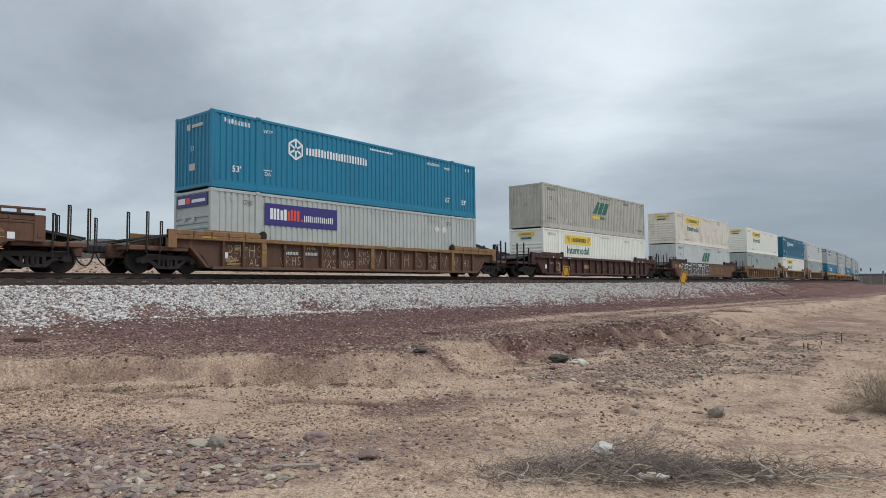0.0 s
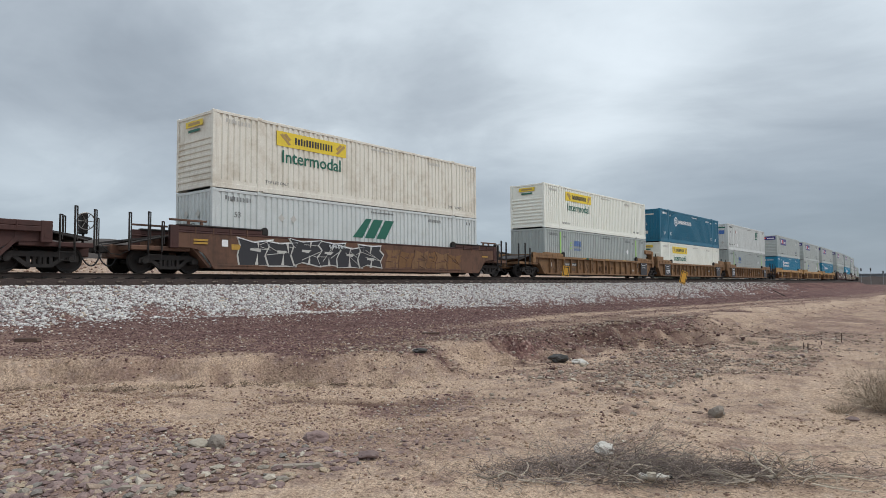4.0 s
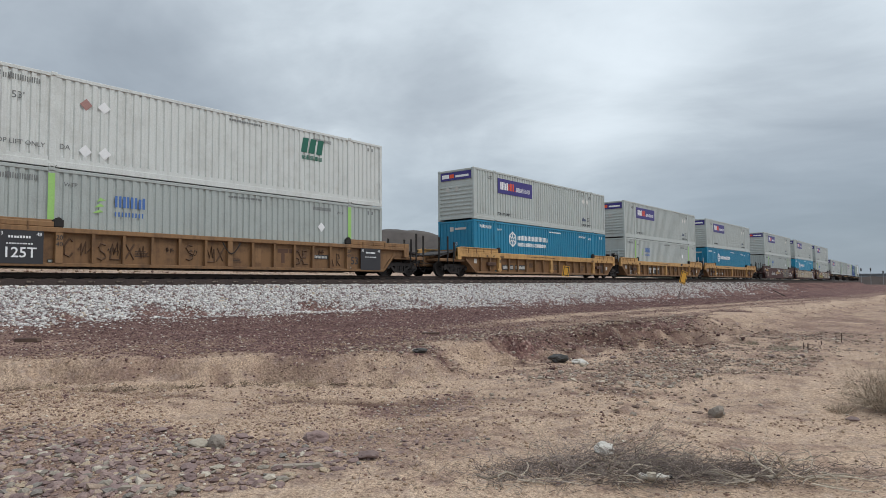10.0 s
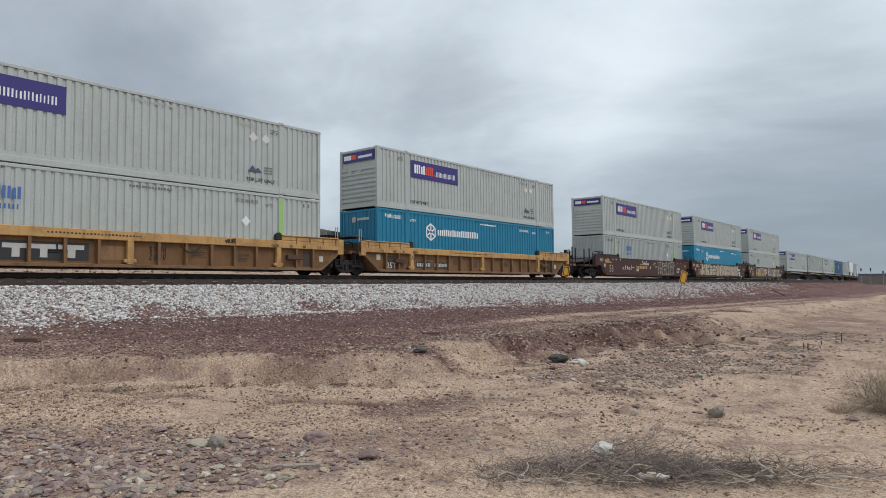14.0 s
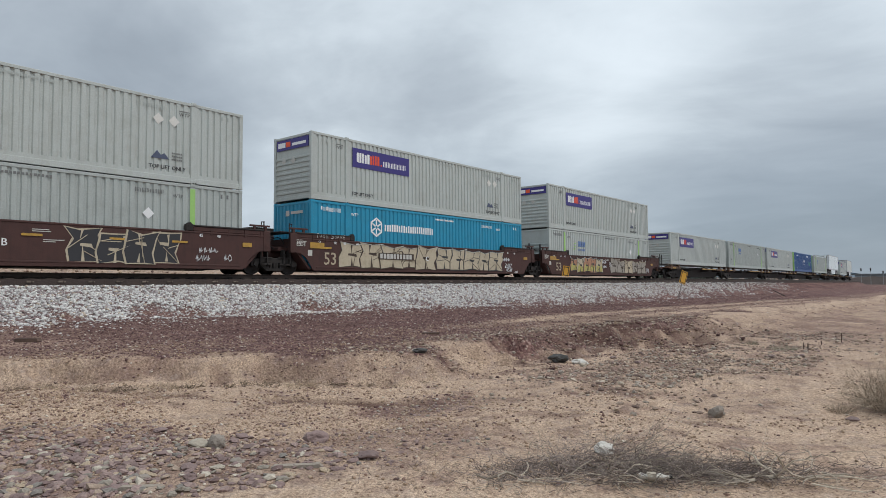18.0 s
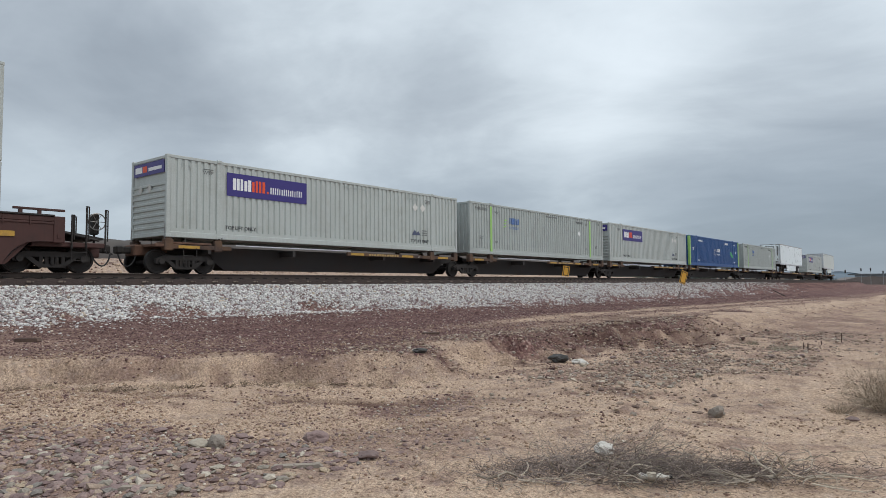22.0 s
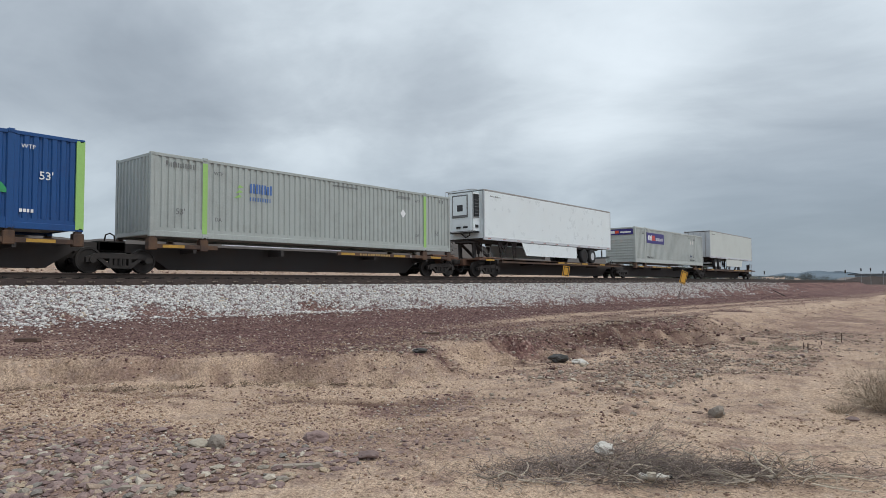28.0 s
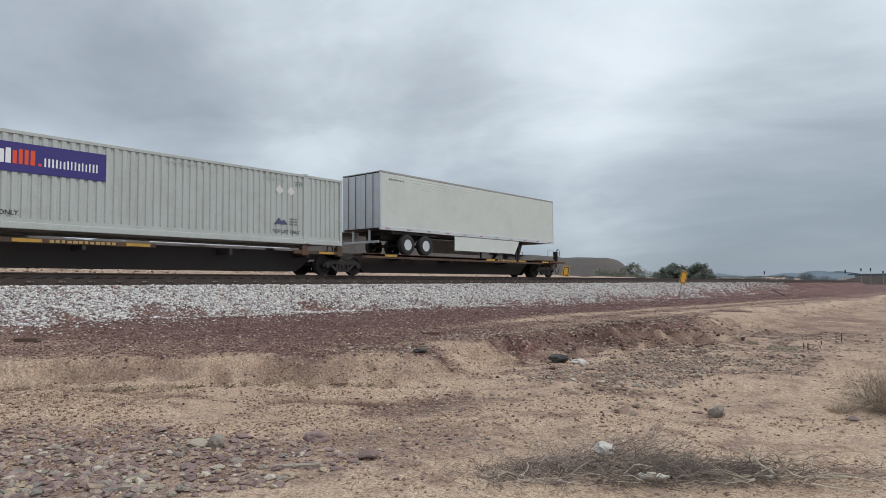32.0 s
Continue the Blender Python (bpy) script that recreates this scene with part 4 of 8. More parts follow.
def marks_navy(c):
    for sg in (1, -1):
        mark(c, "green_corner", Shape().box(sg * (CL / 2 + 0.003), sg * (CL / 2 - 0.24), -CW / 2 - 0.006, -CW / 2 + 0.2, 0.06, CH - 0.06), M_LIME, "lime green corner post")
    mark(c, "name_marking", block_word(0.25, 1.3, 1.52, 1.86, FACE, 4, 91), M_DWHITE)
    mark(c, "script_marking", bars(0.25, 1.3, 1.18, 1.32, FACE, 9, 92, 0.5), M_DWHITE)
    s = Shape()
    for k in range(9):
        a = k * math.tau / 9
        s.prism([(-0.35 + math.cos(a) * 0.16, 1.45 + math.sin(a) * 0.16), (-0.35 + math.cos(a + 0.5) * 0.36, 1.45 + math.sin(a + 0.5) * 0.36),
                 (-0.35 + math.cos(a + 0.25) * 0.40, 1.45 + math.sin(a + 0.25) * 0.40)], FACE - 0.006, FACE)
    mark(c, "emblem", s, M_DPALE, "pale rosette emblem")
    mark(c, "leaf", Shape().prism([(4.85, 1.72), (5.35, 1.62), (5.85, 1.30), (6.05, 1.02), (5.55, 1.06), (5.05, 1.30)], FACE - 0.006, FACE), M_LEAFDECAL, "bright green leaf decal")
    word(c, "53'", 0.34, -7.05, 1.62, M_DWHITE, 0.01)
    word(c, "53'", 0.34, 7.0, 1.62, M_DWHITE, 0.01)
    mark(c, "number_marking", bars(3.0, 4.2, 2.38, 2.58, FACE, 10, 93), M_DWHITE)
    mark(c, "number_marking", bars(-5.4, -4.3, 2.40, 2.54, FACE, 10, 94), M_DWHITE)
    for x in (-5.5, 6.5):
        mark(c, "notice_plate", bars(x - 0.2, x + 0.2, 0.50, 0.60, FACE, 4, 95), M_DWHITE)
        word(c, "WTP", 0.18, x, 2.45, M_DWHITE)


KINDS = {
    "cyan": lambda: make_container(M_BLUE, "cyan-blue ribbed steel container with a white hexagon emblem", "upright", marks_hex),
    "cyan2": lambda: make_container(M_BLUE, "cyan-blue ribbed container with white emblem and two-line name bars", "upright", marks_hex2),
    "cyan3": lambda: make_container(M_BLUE2, "bright cyan-blue ribbed container with a white hexagon emblem", "upright", marks_hex),
    "teal": lambda: make_container(M_TEAL, "darker teal-blue ribbed container with a white hexagon emblem", "upright", marks_hex),
    "purple": lambda: make_container(M_FGREY, "pale grey ribbed container with a purple banner", "level", marks_purple),
    "weathered": lambda: make_container(M_AGREY, "weathered grey container with a dark green slanted emblem", "upright", marks_slant),
    "light": lambda: make_container(M_ALIGHT, "light grey container with dark green emblem and gold underline", "upright", marks_gold),
    "cream": lambda: make_container(M_WHITE, "cream-white container with yellow banner and green lettering", "level", marks_yellow),
    "dirty": lambda: make_container(M_WHITED, "dirty cream container with yellow banner and green lettering", "level", marks_yellow),
    "lime": lambda: make_container(M_CGREY, "grey ribbed container with lime green post stripes", "upright", marks_lime),
    "lime2": lambda: make_container(M_FGREY, "pale grey container with lime green post stripes", "level", marks_lime),
    "carrier": lambda: make_container(M_RWHITE, "grey-white container with green emblem and diamond placards", "upright", marks_rl),
    "navy": lambda: make_container(M_NAVY, "deep blue container with bright green corner posts and leaf", "upright", marks_navy),
}
MADE = {}


def container(kind):
    if kind in MADE:
        return copy_thing(MADE[kind], Matrix())
    MADE[kind] = KINDS[kind]()
    return MADE[kind]


# ---------------------------------------------------------------- rail cars
WHEEL_R = 0.42
WHEELSETS = []
MOVERS = []              # (thing, place along the train, height above the rail, half base)

SIDE_FRAME = (Shape().prism([(-1.08, 0.50), (-0.78, 0.63), (0.78, 0.63), (1.08, 0.50), (1.08, 0.34), (0.92, 0.34), (0.70, 0.47), (-0.70, 0.47), (-0.92, 0.34), (-1.08, 0.34)], -0.075, 0.075)
              .prism([(-0.76, 0.47), (-0.36, 0.15), (0.36, 0.15), (0.76, 0.47), (0.62, 0.50), (0.28, 0.25), (-0.28, 0.25), (-0.62, 0.50)], -0.06, 0.06)
              .box(-0.36, -0.26, -0.07, 0.07, 0.2, 0.5).box(0.26, 0.36, -0.07, 0.07, 0.2, 0.5)
              .rod((-0.89, -0.13, 0.42), (-0.89, 0.08, 0.42), 0.105, 12).rod((0.89, -0.13, 0.42), (0.89, 0.08, 0.42), 0.105, 12)
              .rod((-0.14, 0, 0.24), (-0.14, 0, 0.48), 0.07, 8).rod((0.14, 0, 0.24), (0.14, 0, 0.48), 0.07, 8).rod((0, -0.04, 0.24), (0, -0.04, 0.48), 0.06, 8)).mesh("side_frame", M_IRON)
TRUCK = Shape().box(-0.22, 0.22, -1.05, 1.05, 0.44, 0.66, 0.03).box(-0.36, 0.36, -0.36, 0.36, 0.62, 0.76, 0.02).mesh("truck", M_IRON)


def wheelset_mesh():
    s = Shape()
    s.rod((0, -0.98, 0), (0, 0.98, 0), 0.075, 10)
    for sg in (1, -1):
        prof = [(0.10, -0.10), (0.12, 0.02), (0.34, 0.035), (0.355, 0.065), (WHEEL_R, 0.065), (WHEEL_R + 0.005, -0.06), (WHEEL_R + 0.025, -0.075), (0.37, -0.085), (0.34, -0.03), (0.14, -0.03), (0.13, -0.10)]
        prof = [(r, -y * sg) for r, y in prof]
        s.lathe(prof, (0, -sg * 0.755, 0), 24)
        for k in range(3):
            a = k * math.tau / 3
            s.rod((math.cos(a) * 0.055, -sg * 0.98, math.sin(a) * 0.055), (math.cos(a) * 0.055, -sg * 1.0, math.sin(a) * 0.055), 0.018, 6)
    return s.mesh("wheelset", M_IRON)


WHEELSET = wheelset_mesh()


def add_truck(car, x):
    t = part("truck", TRUCK, M_IRON, car, at=(x, 0, 0))
    for sg in (1, -1):
        part("side_frame", SIDE_FRAME, M_IRON, t, at=(0, sg * 1.0, 0))
    for dx in (-0.89, 0.89):
        w = part("wheelset", WHEELSET, M_IRON, t, at=(dx, 0, WHEEL_R))
        WHEELSETS.append((w, dx))
    return t


def burner(car, seed, x0, x1, z0, z1, n, fills, line, y, label, low=None, light=None, wild=1.0):
    """Sprayed fat forms that crowd each other: jagged bodies over a dark edge, wedges cut in, a second colour low down; not words."""
    rng = random.Random(seed)
    w, h = (x1 - x0) / n, z1 - z0

    def inside(poly):
        return [(u, min(z1, max(z0, v))) for u, v in poly]
    for i in range(n):
        a, b = x0 + (i - 0.10) * w, x0 + (i + 1.10) * w
        cx, lean = (a + b) / 2, rng.uniform(-0.12, 0.2) * w * wild
        zt, zb = z1 - rng.uniform(0.0, 0.16) * h * wild, z0 + rng.uniform(0.0, 0.10) * h * wild
        j = lambda k: rng.uniform(-k, k) * wild
        body = [(a + j(0.10) * w, zb), (cx + j(0.2) * w, zb + rng.uniform(0, 0.14) * h * wild), (b + j(0.10) * w, zb + j(0.05) * h), (b - 0.14 * w + j(0.10) * w, zb + 0.30 * h),
                (b + j(0.08) * w, zb + 0.52 * h), (b - 0.10 * w + lean, zt - 0.2 * h), (b + j(0.10) * w + lean, zt), (cx + j(0.15) * w + lean, zt - rng.uniform(0.02, 0.14) * h),
                (a + j(0.10) * w + lean, zt + j(0.05) * h), (a + 0.10 * w + j(0.08) * w, zb + 0.62 * h), (a - 0.04 * w, zb + 0.35 * h)]
        mz = (zt + zb) / 2
        lift = 0.013 * (i % 3)
        edge = [(u + (0.06 if u > cx else -0.06), v + (0.05 if v > mz else -0.05)) for u, v in body]
        g = part("graffiti_letter", Shape().prism(inside(body), y - 0.0065 - lift, y - 0.0045 - lift), fills[i % len(fills)], car, label)
        part("outline", Shape().prism(inside(edge), y - 0.0035 - lift, y), line, g)
        if low:
            zl = zb + 0.42 * h
            part("lower_colour", Shape().prism(inside([(a + 0.08 * w, zb + 0.06 * h), (b - 0.10 * w, zb + 0.08 * h), (b - 0.16 * w, zl + j(0.06) * h), (cx + 0.1 * w, zl - 0.10 * h), (cx - 0.15 * w, zl + 0.08 * h), (a + 0.12 * w, zl - 0.04 * h)]),
                                               y - 0.0085 - lift, y - 0.0066 - lift), low, g)
        cut = Shape()
        yc = y - 0.0105 - lift
        k0 = cx + j(0.12) * w
        cut.prism(inside([(k0 - 0.07 * w, zb + 0.02 * h), (k0 + 0.05 * w, zb + 0.02 * h), (k0 + j(0.04) * w, zb + rng.uniform(0.28, 0.5) * h)]), yc, yc + 0.0015)
        k1 = cx + j(0.2) * w + lean
        cut.prism(inside([(k1 - 0.03 * w, zt - 0.06 * h), (k1 + 0.07 * w, zt - 0.04 * h), (k1 + j(0.12) * w, zt - rng.uniform(0.3, 0.45) * h)]), yc - 0.0004, yc + 0.0015)
        zc = mz + j(0.12) * h
        cut.prism([(cx - 0.22 * w, zc), (cx + rng.uniform(0.05, 0.25) * w, zc - 0.05 * h), (cx + 0.18 * w, zc + 0.06 * h), (cx - 0.2 * w, zc + 0.07 * h)], yc - 0.0008, yc + 0.0015)
        for _ in range(3):
            pa, pb = rng.choice(body), (cx + j(0.3) * w, mz + j(0.3) * h)
            cut.rod((pa[0], yc, min(z1, max(z0, pa[1]))), (pb[0], yc, pb[1]), 0.013, 4)
        part("stroke", cut, line, g)
        if light:
            part("highlight", Shape().tube([(u, yc - 0.002, v) for u, v in inside(body[5:10])], 0.014, 4), light, g)


STROKES = {
    "V": [[(0, 1), (0.42, 0), (0.9, 1.05)]], "R": [[(0.1, 0), (0.12, 1), (0.6, 0.95), (0.65, 0.6), (0.15, 0.5), (0.8, -0.05)]], "H": [[(0.1, 0), (0.12, 1)], [(0.75, 0.02), (0.7, 1)], [(0.0, 0.5), (0.85, 0.55)]],
    "S": [[(0.8, 0.9), (0.4, 1), (0.1, 0.8), (0.3, 0.55), (0.7, 0.4), (0.75, 0.15), (0.4, 0), (0.05, 0.12)]], "A": [[(0, 0), (0.4, 1), (0.8, 0)], [(0.15, 0.4), (0.7, 0.4)]], "D": [[(0.1, 0), (0.1, 1), (0.6, 0.85), (0.75, 0.5), (0.55, 0.1), (0.1, 0)]],
    "E": [[(0.7, 1), (0.1, 1), (0.1, 0), (0.75, 0)], [(0.1, 0.5), (0.6, 0.5)]], "N": [[(0.1, 0), (0.1, 1), (0.7, 0), (0.7, 1)]], "O": [[(0.4, 1), (0.1, 0.8), (0.05, 0.3), (0.35, 0), (0.7, 0.25), (0.7, 0.75), (0.4, 1)]],
    "U": [[(0.1, 1), (0.1, 0.3), (0.4, 0), (0.7, 0.3), (0.7, 1)]], "K": [[(0.1, 0), (0.1, 1)], [(0.7, 1), (0.15, 0.5), (0.75, 0)]], "M": [[(0, 0), (0.1, 1), (0.4, 0.3), (0.7, 1), (0.8, 0)]], "I": [[(0.4, 0), (0.4, 1)]], "L": [[(0.15, 1), (0.15, 0), (0.7, 0)]],
    "Y": [[(0, 1), (0.4, 0.5), (0.8, 1)], [(0.4, 0.5), (0.4, 0)]], "T": [[(0, 1), (0.8, 1)], [(0.4, 1), (0.4, 0)]], "P": [[(0.1, 0), (0.1, 1), (0.65, 0.9), (0.65, 0.6), (0.1, 0.5)]], "X": [[(0, 1), (0.8, 0)], [(0.8, 1), (0, 0)]], "Z": [[(0, 1), (0.8, 1), (0, 0), (0.8, 0)]],
    "2": [[(0.1, 0.8), (0.4, 1), (0.7, 0.8), (0.05, 0), (0.75, 0)]], "0": [[(0.4, 1), (0.1, 0.7), (0.1, 0.3), (0.4, 0), (0.7, 0.3), (0.7, 0.7), (0.4, 1)]], "C": [[(0.75, 0.85), (0.4, 1), (0.1, 0.6), (0.2, 0.1), (0.6, 0), (0.8, 0.2)]],
    "i": [[(0.4, 0), (0.4, 0.55)], [(0.4, 0.75), (0.42, 0.8)]], "n": [[(0.1, 0), (0.12, 0.6), (0.5, 0.55), (0.6, 0)]], "a": [[(0.6, 0.5), (0.3, 0.58), (0.1, 0.25), (0.35, 0), (0.62, 0.2), (0.62, 0.55), (0.7, 0)]], "l": [[(0.35, 1.05), (0.35, 0)]], "o": [[(0.35, 0.55), (0.1, 0.3), (0.35, 0), (0.6, 0.3), (0.35, 0.55)]],
    "^": [[(0, 0), (0.1, 1), (0.35, 0.3), (0.5, 1.1), (0.65, 0.3), (0.9, 1), (0.95, 0), (0, 0)]], "*": [[(0.4, 1), (0.4, 0)], [(0, 0.75), (0.8, 0.25)], [(0, 0.25), (0.8, 0.75)]], "-": [[(0, 0.45), (0.9, 0.55)]], "~": [[(0, 0.4), (0.2, 0.8), (0.35, 0.1), (0.55, 0.9), (0.65, 0.2), (1.0, 0.5)]], ")": [[(0, 0.6), (0.2, 0.1), (0.6, 0.0), (0.9, 0.3), (0.95, 0.6)], [(0.3, 1), (0.3, 0.6)], [(0.65, 1), (0.65, 0.6)]],
}


def tag(car, text, x, z, h, material, y, seed=0, r=0.016, squeeze=0.8):
    """Thin sprayed handwriting, one mesh a tag; x is its middle, z its foot."""
    rng = random.Random(seed + len(text))
    s = Shape()
    w = h * squeeze
    for i, ch in enumerate(text):
        ox, oz, sl = x + (i - len(text) / 2) * w, z + rng.uniform(-0.08, 0.08) * h, rng.uniform(-0.08, 0.15)
        for ln in STROKES.get(ch, ()):
            s.tube([(ox + (u * 0.86 + sl * v) * w + rng.uniform(-0.02, 0.02), y - 0.004, oz + v * h + rng.uniform(-0.015, 0.015)) for u, v in ln], r, 4)
    if s.v:
        part("tag", s, material, car)


def tags(car, rows, material, y, r=0.015):
    for k, (text, x, z, h) in enumerate(rows):
        tag(car, text, x, z, h, material, y, k * 7, r)


def well_car(paint, trim, style, label, left, right, seed, brake=False, marks=None, panel=None):
    """A low well car for stacked containers; left and right say whether that end couples or hinges on a shared truck."""
    car = thing("well_car", label, "rail car", "rail cars of the train")
    xl = -9.75 if left == "free" else -9.25
    xr = 9.75 if right == "free" else 9.25
    ribbed = style == "ribbed"
    zt = 1.35 if ribbed else 1.50
    deep = trim is M_YELLOW          # heavy bright chord and straight sloping ends
    chord = 0.30 if deep else 0.15 if ribbed else 0.07
    for sg in (1, -1):
        yo = -sg * 1.45
        yi = -sg * (1.31 if ribbed else 1.43)
        if deep:
            side = [(-8.0, 0.22), (8.0, 0.22), (8.95, 0.92), (xr, 0.96), (xr, zt - 0.02), (xl, zt - 0.02), (xl, 0.96), (-8.95, 0.92)]
            for q in (-1, 1):
                part("end_flange", Shape().prism([(q * 8.0, 0.22), (q * 8.12, 0.22), (q * 9.02, 0.90), (q * 8.95, 0.98)], yi, yo + sg * 0.03), paint, car)
        else:
            arch = [(8.10, 0.22), (8.20, 0.40), (8.33, 0.58), (8.50, 0.74), (8.72, 0.86), (9.00, 0.91)]
            side = arch + [(xr, 0.92), (xr, zt - 0.02), (xl, zt - 0.02), (xl, 0.92)] + [(-u, v) for u, v in arch[::-1]]
        part("side_wall", Shape().prism(side, yi, yi + sg * 0.05), panel or paint, car)
        part("top_chord", Shape().box(xl, xr, yo, yo + sg * 0.16, zt - chord, zt, 0.015), trim, car)
        part("bottom_chord", Shape().box(-8.05, 8.05, yo + sg * 0.015, yo + sg * 0.15, 0.17, 0.28, 0.012), paint, car)
        for q, xe in ((-1, xl), (1, xr)):
            part("guide_rail", Shape().box(q * 6.0, xe, yo + sg * 0.01, yo + sg * 0.13, zt + 0.002, zt + 0.17, 0.02), trim, car)
            if deep or not ribbed:
                part("guide_cap", Shape().box(q * 6.05, xe - q * 0.3, yo - sg * 0.02, yo + sg * 0.2, zt + 0.175, zt + 0.225, 0.01), trim if deep else M_BEAM, car)
            part("guide_plate", Shape().box(q * 6.0, q * 8.3, yo + sg * 0.135, yo + sg * 0.19, zt + 0.10, zt + 0.24, 0.01), trim, car)
            for gx in (6.7, 7.4, 8.1, 8.8):
                part("guide_gusset", Shape().box(q * gx - 0.02, q * gx + 0.02, yo - sg * 0.012, yo + sg * 0.01, zt - 0.1, zt + 0.15), paint, car)
            part("lock_bracket", Shape().box(q * 5.72, q * 6.02, yo + sg * 0.01, yo + sg * 0.16, zt + 0.002, zt + 0.25, 0.03).rod((q * 5.87, yo, zt + 0.22), (q * 5.87, yo + sg * 0.14, zt + 0.22), 0.09, 8), M_IRON, car)
            part("end_post", Shape().box(xe, xe - q * 0.32, yo - sg * 0.012, yo + sg * 0.14, 0.88, zt + 0.18, 0.02).box(xe - q * 0.10, xe - q * 0.22, yo - sg * 0.03, yo, 1.02, 1.14), trim, car)
            if not ribbed:
                part("top_frame", Shape().box(q * 8.35, xe, yo + sg * 0.02, yo + sg * 0.10, zt + 0.33, zt + 0.40, 0.01).box(q * 8.5, q * 8.6, yo + sg * 0.03, yo + sg * 0.09, zt + 0.17, zt + 0.34)
                     .box(q * 9.0, q * 9.1, yo + sg * 0.03, yo + sg * 0.09, zt + 0.17, zt + 0.34), paint, car)
        if ribbed:
            xs = [-7.6, -6.75, -5.85, -4.85, -3.9, -2.95, -1.97, -0.98, 0.0, 0.98, 1.97, 2.95, 3.9, 4.85, 5.85, 6.75, 7.6]
            for i, x in enumerate(xs):
                wd = 0.10 if i in (2, 8, 14) else 0.045
                part("rib", Shape().prism([(x - wd, 0.28), (x + wd, 0.28), (x + wd, zt - chord), (x - wd, zt - chord)], yi, yo + sg * (0.0 if wd > 0.05 else 0.012)), trim if wd > 0.05 else paint, car)
        else:
            part("waist_strip", Shape().box(-7.9, 7.9, yo + sg * 0.004, yo + sg * 0.05, 0.28, 0.34, 0.01), paint, car)
    part("well_floor", Shape().box(-7.9, 7.9, -1.30, 1.30, 0.19, 0.262), M_BEAM, car)
    for q, xe, end in ((-1, xl, left), (1, xr, right)):
        part("end_bulkhead", Shape().prism([(q * 8.10, 0.22), (q * 8.22, 0.22), (q * 8.9, 0.95), (q * 8.9, 1.48), (q * 8.78, 1.48), (q * 8.78, 1.0)], -1.33, 1.33), paint, car)
        if end == "free":
            part("end_platform", Shape().box(q * 8.9, q * 11.0, -1.28, 1.28, 0.78, 0.93, 0.02).box(q * 8.9, q * 11.25, -0.34, 0.34, 0.52, 0.98, 0.03), paint, car)
            part("deck_grating", Shape().prism([(q * 8.9, 1.42), (q * 9.9, 1.30), (q * 11.1, 1.12), (q * 11.1, 1.06), (q * 9.9, 1.22), (q * 8.9, 1.34)], -0.95, 0.95), M_BEAM, car)
            for sg in (1, -1):
                part("brace", Shape().rod((q * 8.9, sg * 0.9, 1.45), (q * 10.9, sg * 1.1, 1.02), 0.035), M_BEAM, car)
            for x, y, zt in ((11.04, -1.22, 2.02), (10.43, -1.30, 2.08), (11.04, 1.22, 2.0), (9.98, -1.36, 1.78)):
                part("grab_post", Shape().rod((q * x, y, 0.72), (q * x, y, zt), 0.032, 6).rod((q * x + 0.07, y, 1.0), (q * x + 0.07, y, zt - 0.02), 0.022, 6)
                     .rod((q * x, y, zt - 0.02), (q * x + 0.07, y, zt - 0.02), 0.022, 6), M_IRON, car)
            part("ladder", Shape().rod((q * 10.43, -1.34, 0.35), (q * 10.43, -1.34, 0.9), 0.016, 6).rod((q * 9.98, -1.34, 0.35), (q * 9.98, -1.34, 0.9), 0.016, 6)
                 .rod((q * 10.43, -1.34, 0.37), (q * 9.98, -1.34, 0.37), 0.016, 6).rod((q * 10.43, -1.34, 0.62), (q * 9.98, -1.34, 0.62), 0.016, 6), M_IRON, car)
            part("coupler", Shape().box(q * 11.2, q * 11.48, -0.12, 0.12, 0.70, 0.94, 0.03).box(q * 11.42, q * 11.68, -0.17, 0.11, 0.68, 0.96, 0.05), M_IRON, car)
            part("air_hose", Shape().tube([(q * (11.0 + 0.62 * u), -0.28 - 0.1 * math.sin(u * 3.1), 0.66 - 0.42 * math.sin(u * math.pi) ** 0.7) for u in [k / 8 for k in range(9)]], 0.026, 6), M_RUBBER, car)
            part("uncoupling_lever", Shape().tube([(q * 11.1, -1.2, 0.72), (q * 11.3, -1.15, 0.60), (q * 11.35, -0.6, 0.66), (q * 11.45, -0.1, 0.98)], 0.014, 5), M_IRON, car)
        else:
            part("hinge_block", Shape().box(q * 8.9, q * 9.62, -0.5, 0.5, 0.70, 1.18, 0.05).box(q * 8.9, q * 9.5, -1.0, 1.0, 0.95, 1.10, 0.02), paint, car)
            part("crossover_platform", Shape().box(q * 8.72, q * 9.5, -1.12, 1.12, 1.70, 1.75, 0.01).box(q * 8.75, q * 8.82, -1.05, -0.98, 1.1, 1.70).box(q * 8.75, q * 8.82, 0.98, 1.05, 1.1, 1.70), M_IRON, car)
            part("air_hose", Shape().tube([(q * (8.9 + 0.75 * u), -0.55 - 0.12 * math.sin(u * 5), 1.28 + 0.24 * math.sin(u * math.pi)) for u in [k / 8 for k in range(9)]], 0.024, 6)
                 .tube([(q * (8.95 + 0.7 * u), -0.85 + 0.2 * u, 1.16 - 0.2 * math.sin(u * math.pi)) for u in [k / 8 for k in range(9)]], 0.022, 6), M_RUBBER, car)
            part("brake_gear", Shape().box(q * 9.0, q * 9.55, -1.16, -0.92, 0.36, 0.44, 0.01).box(q * 9.0, q * 9.06, -1.16, -0.92, 0.36, 1.0).box(q * 9.3, q * 9.36, -1.16, -0.92, 0.36, 1.0).rod((q * 9.0, -1.1, 0.66), (q * 9.6, -1.1, 0.66), 0.03, 6), M_IRON, car)
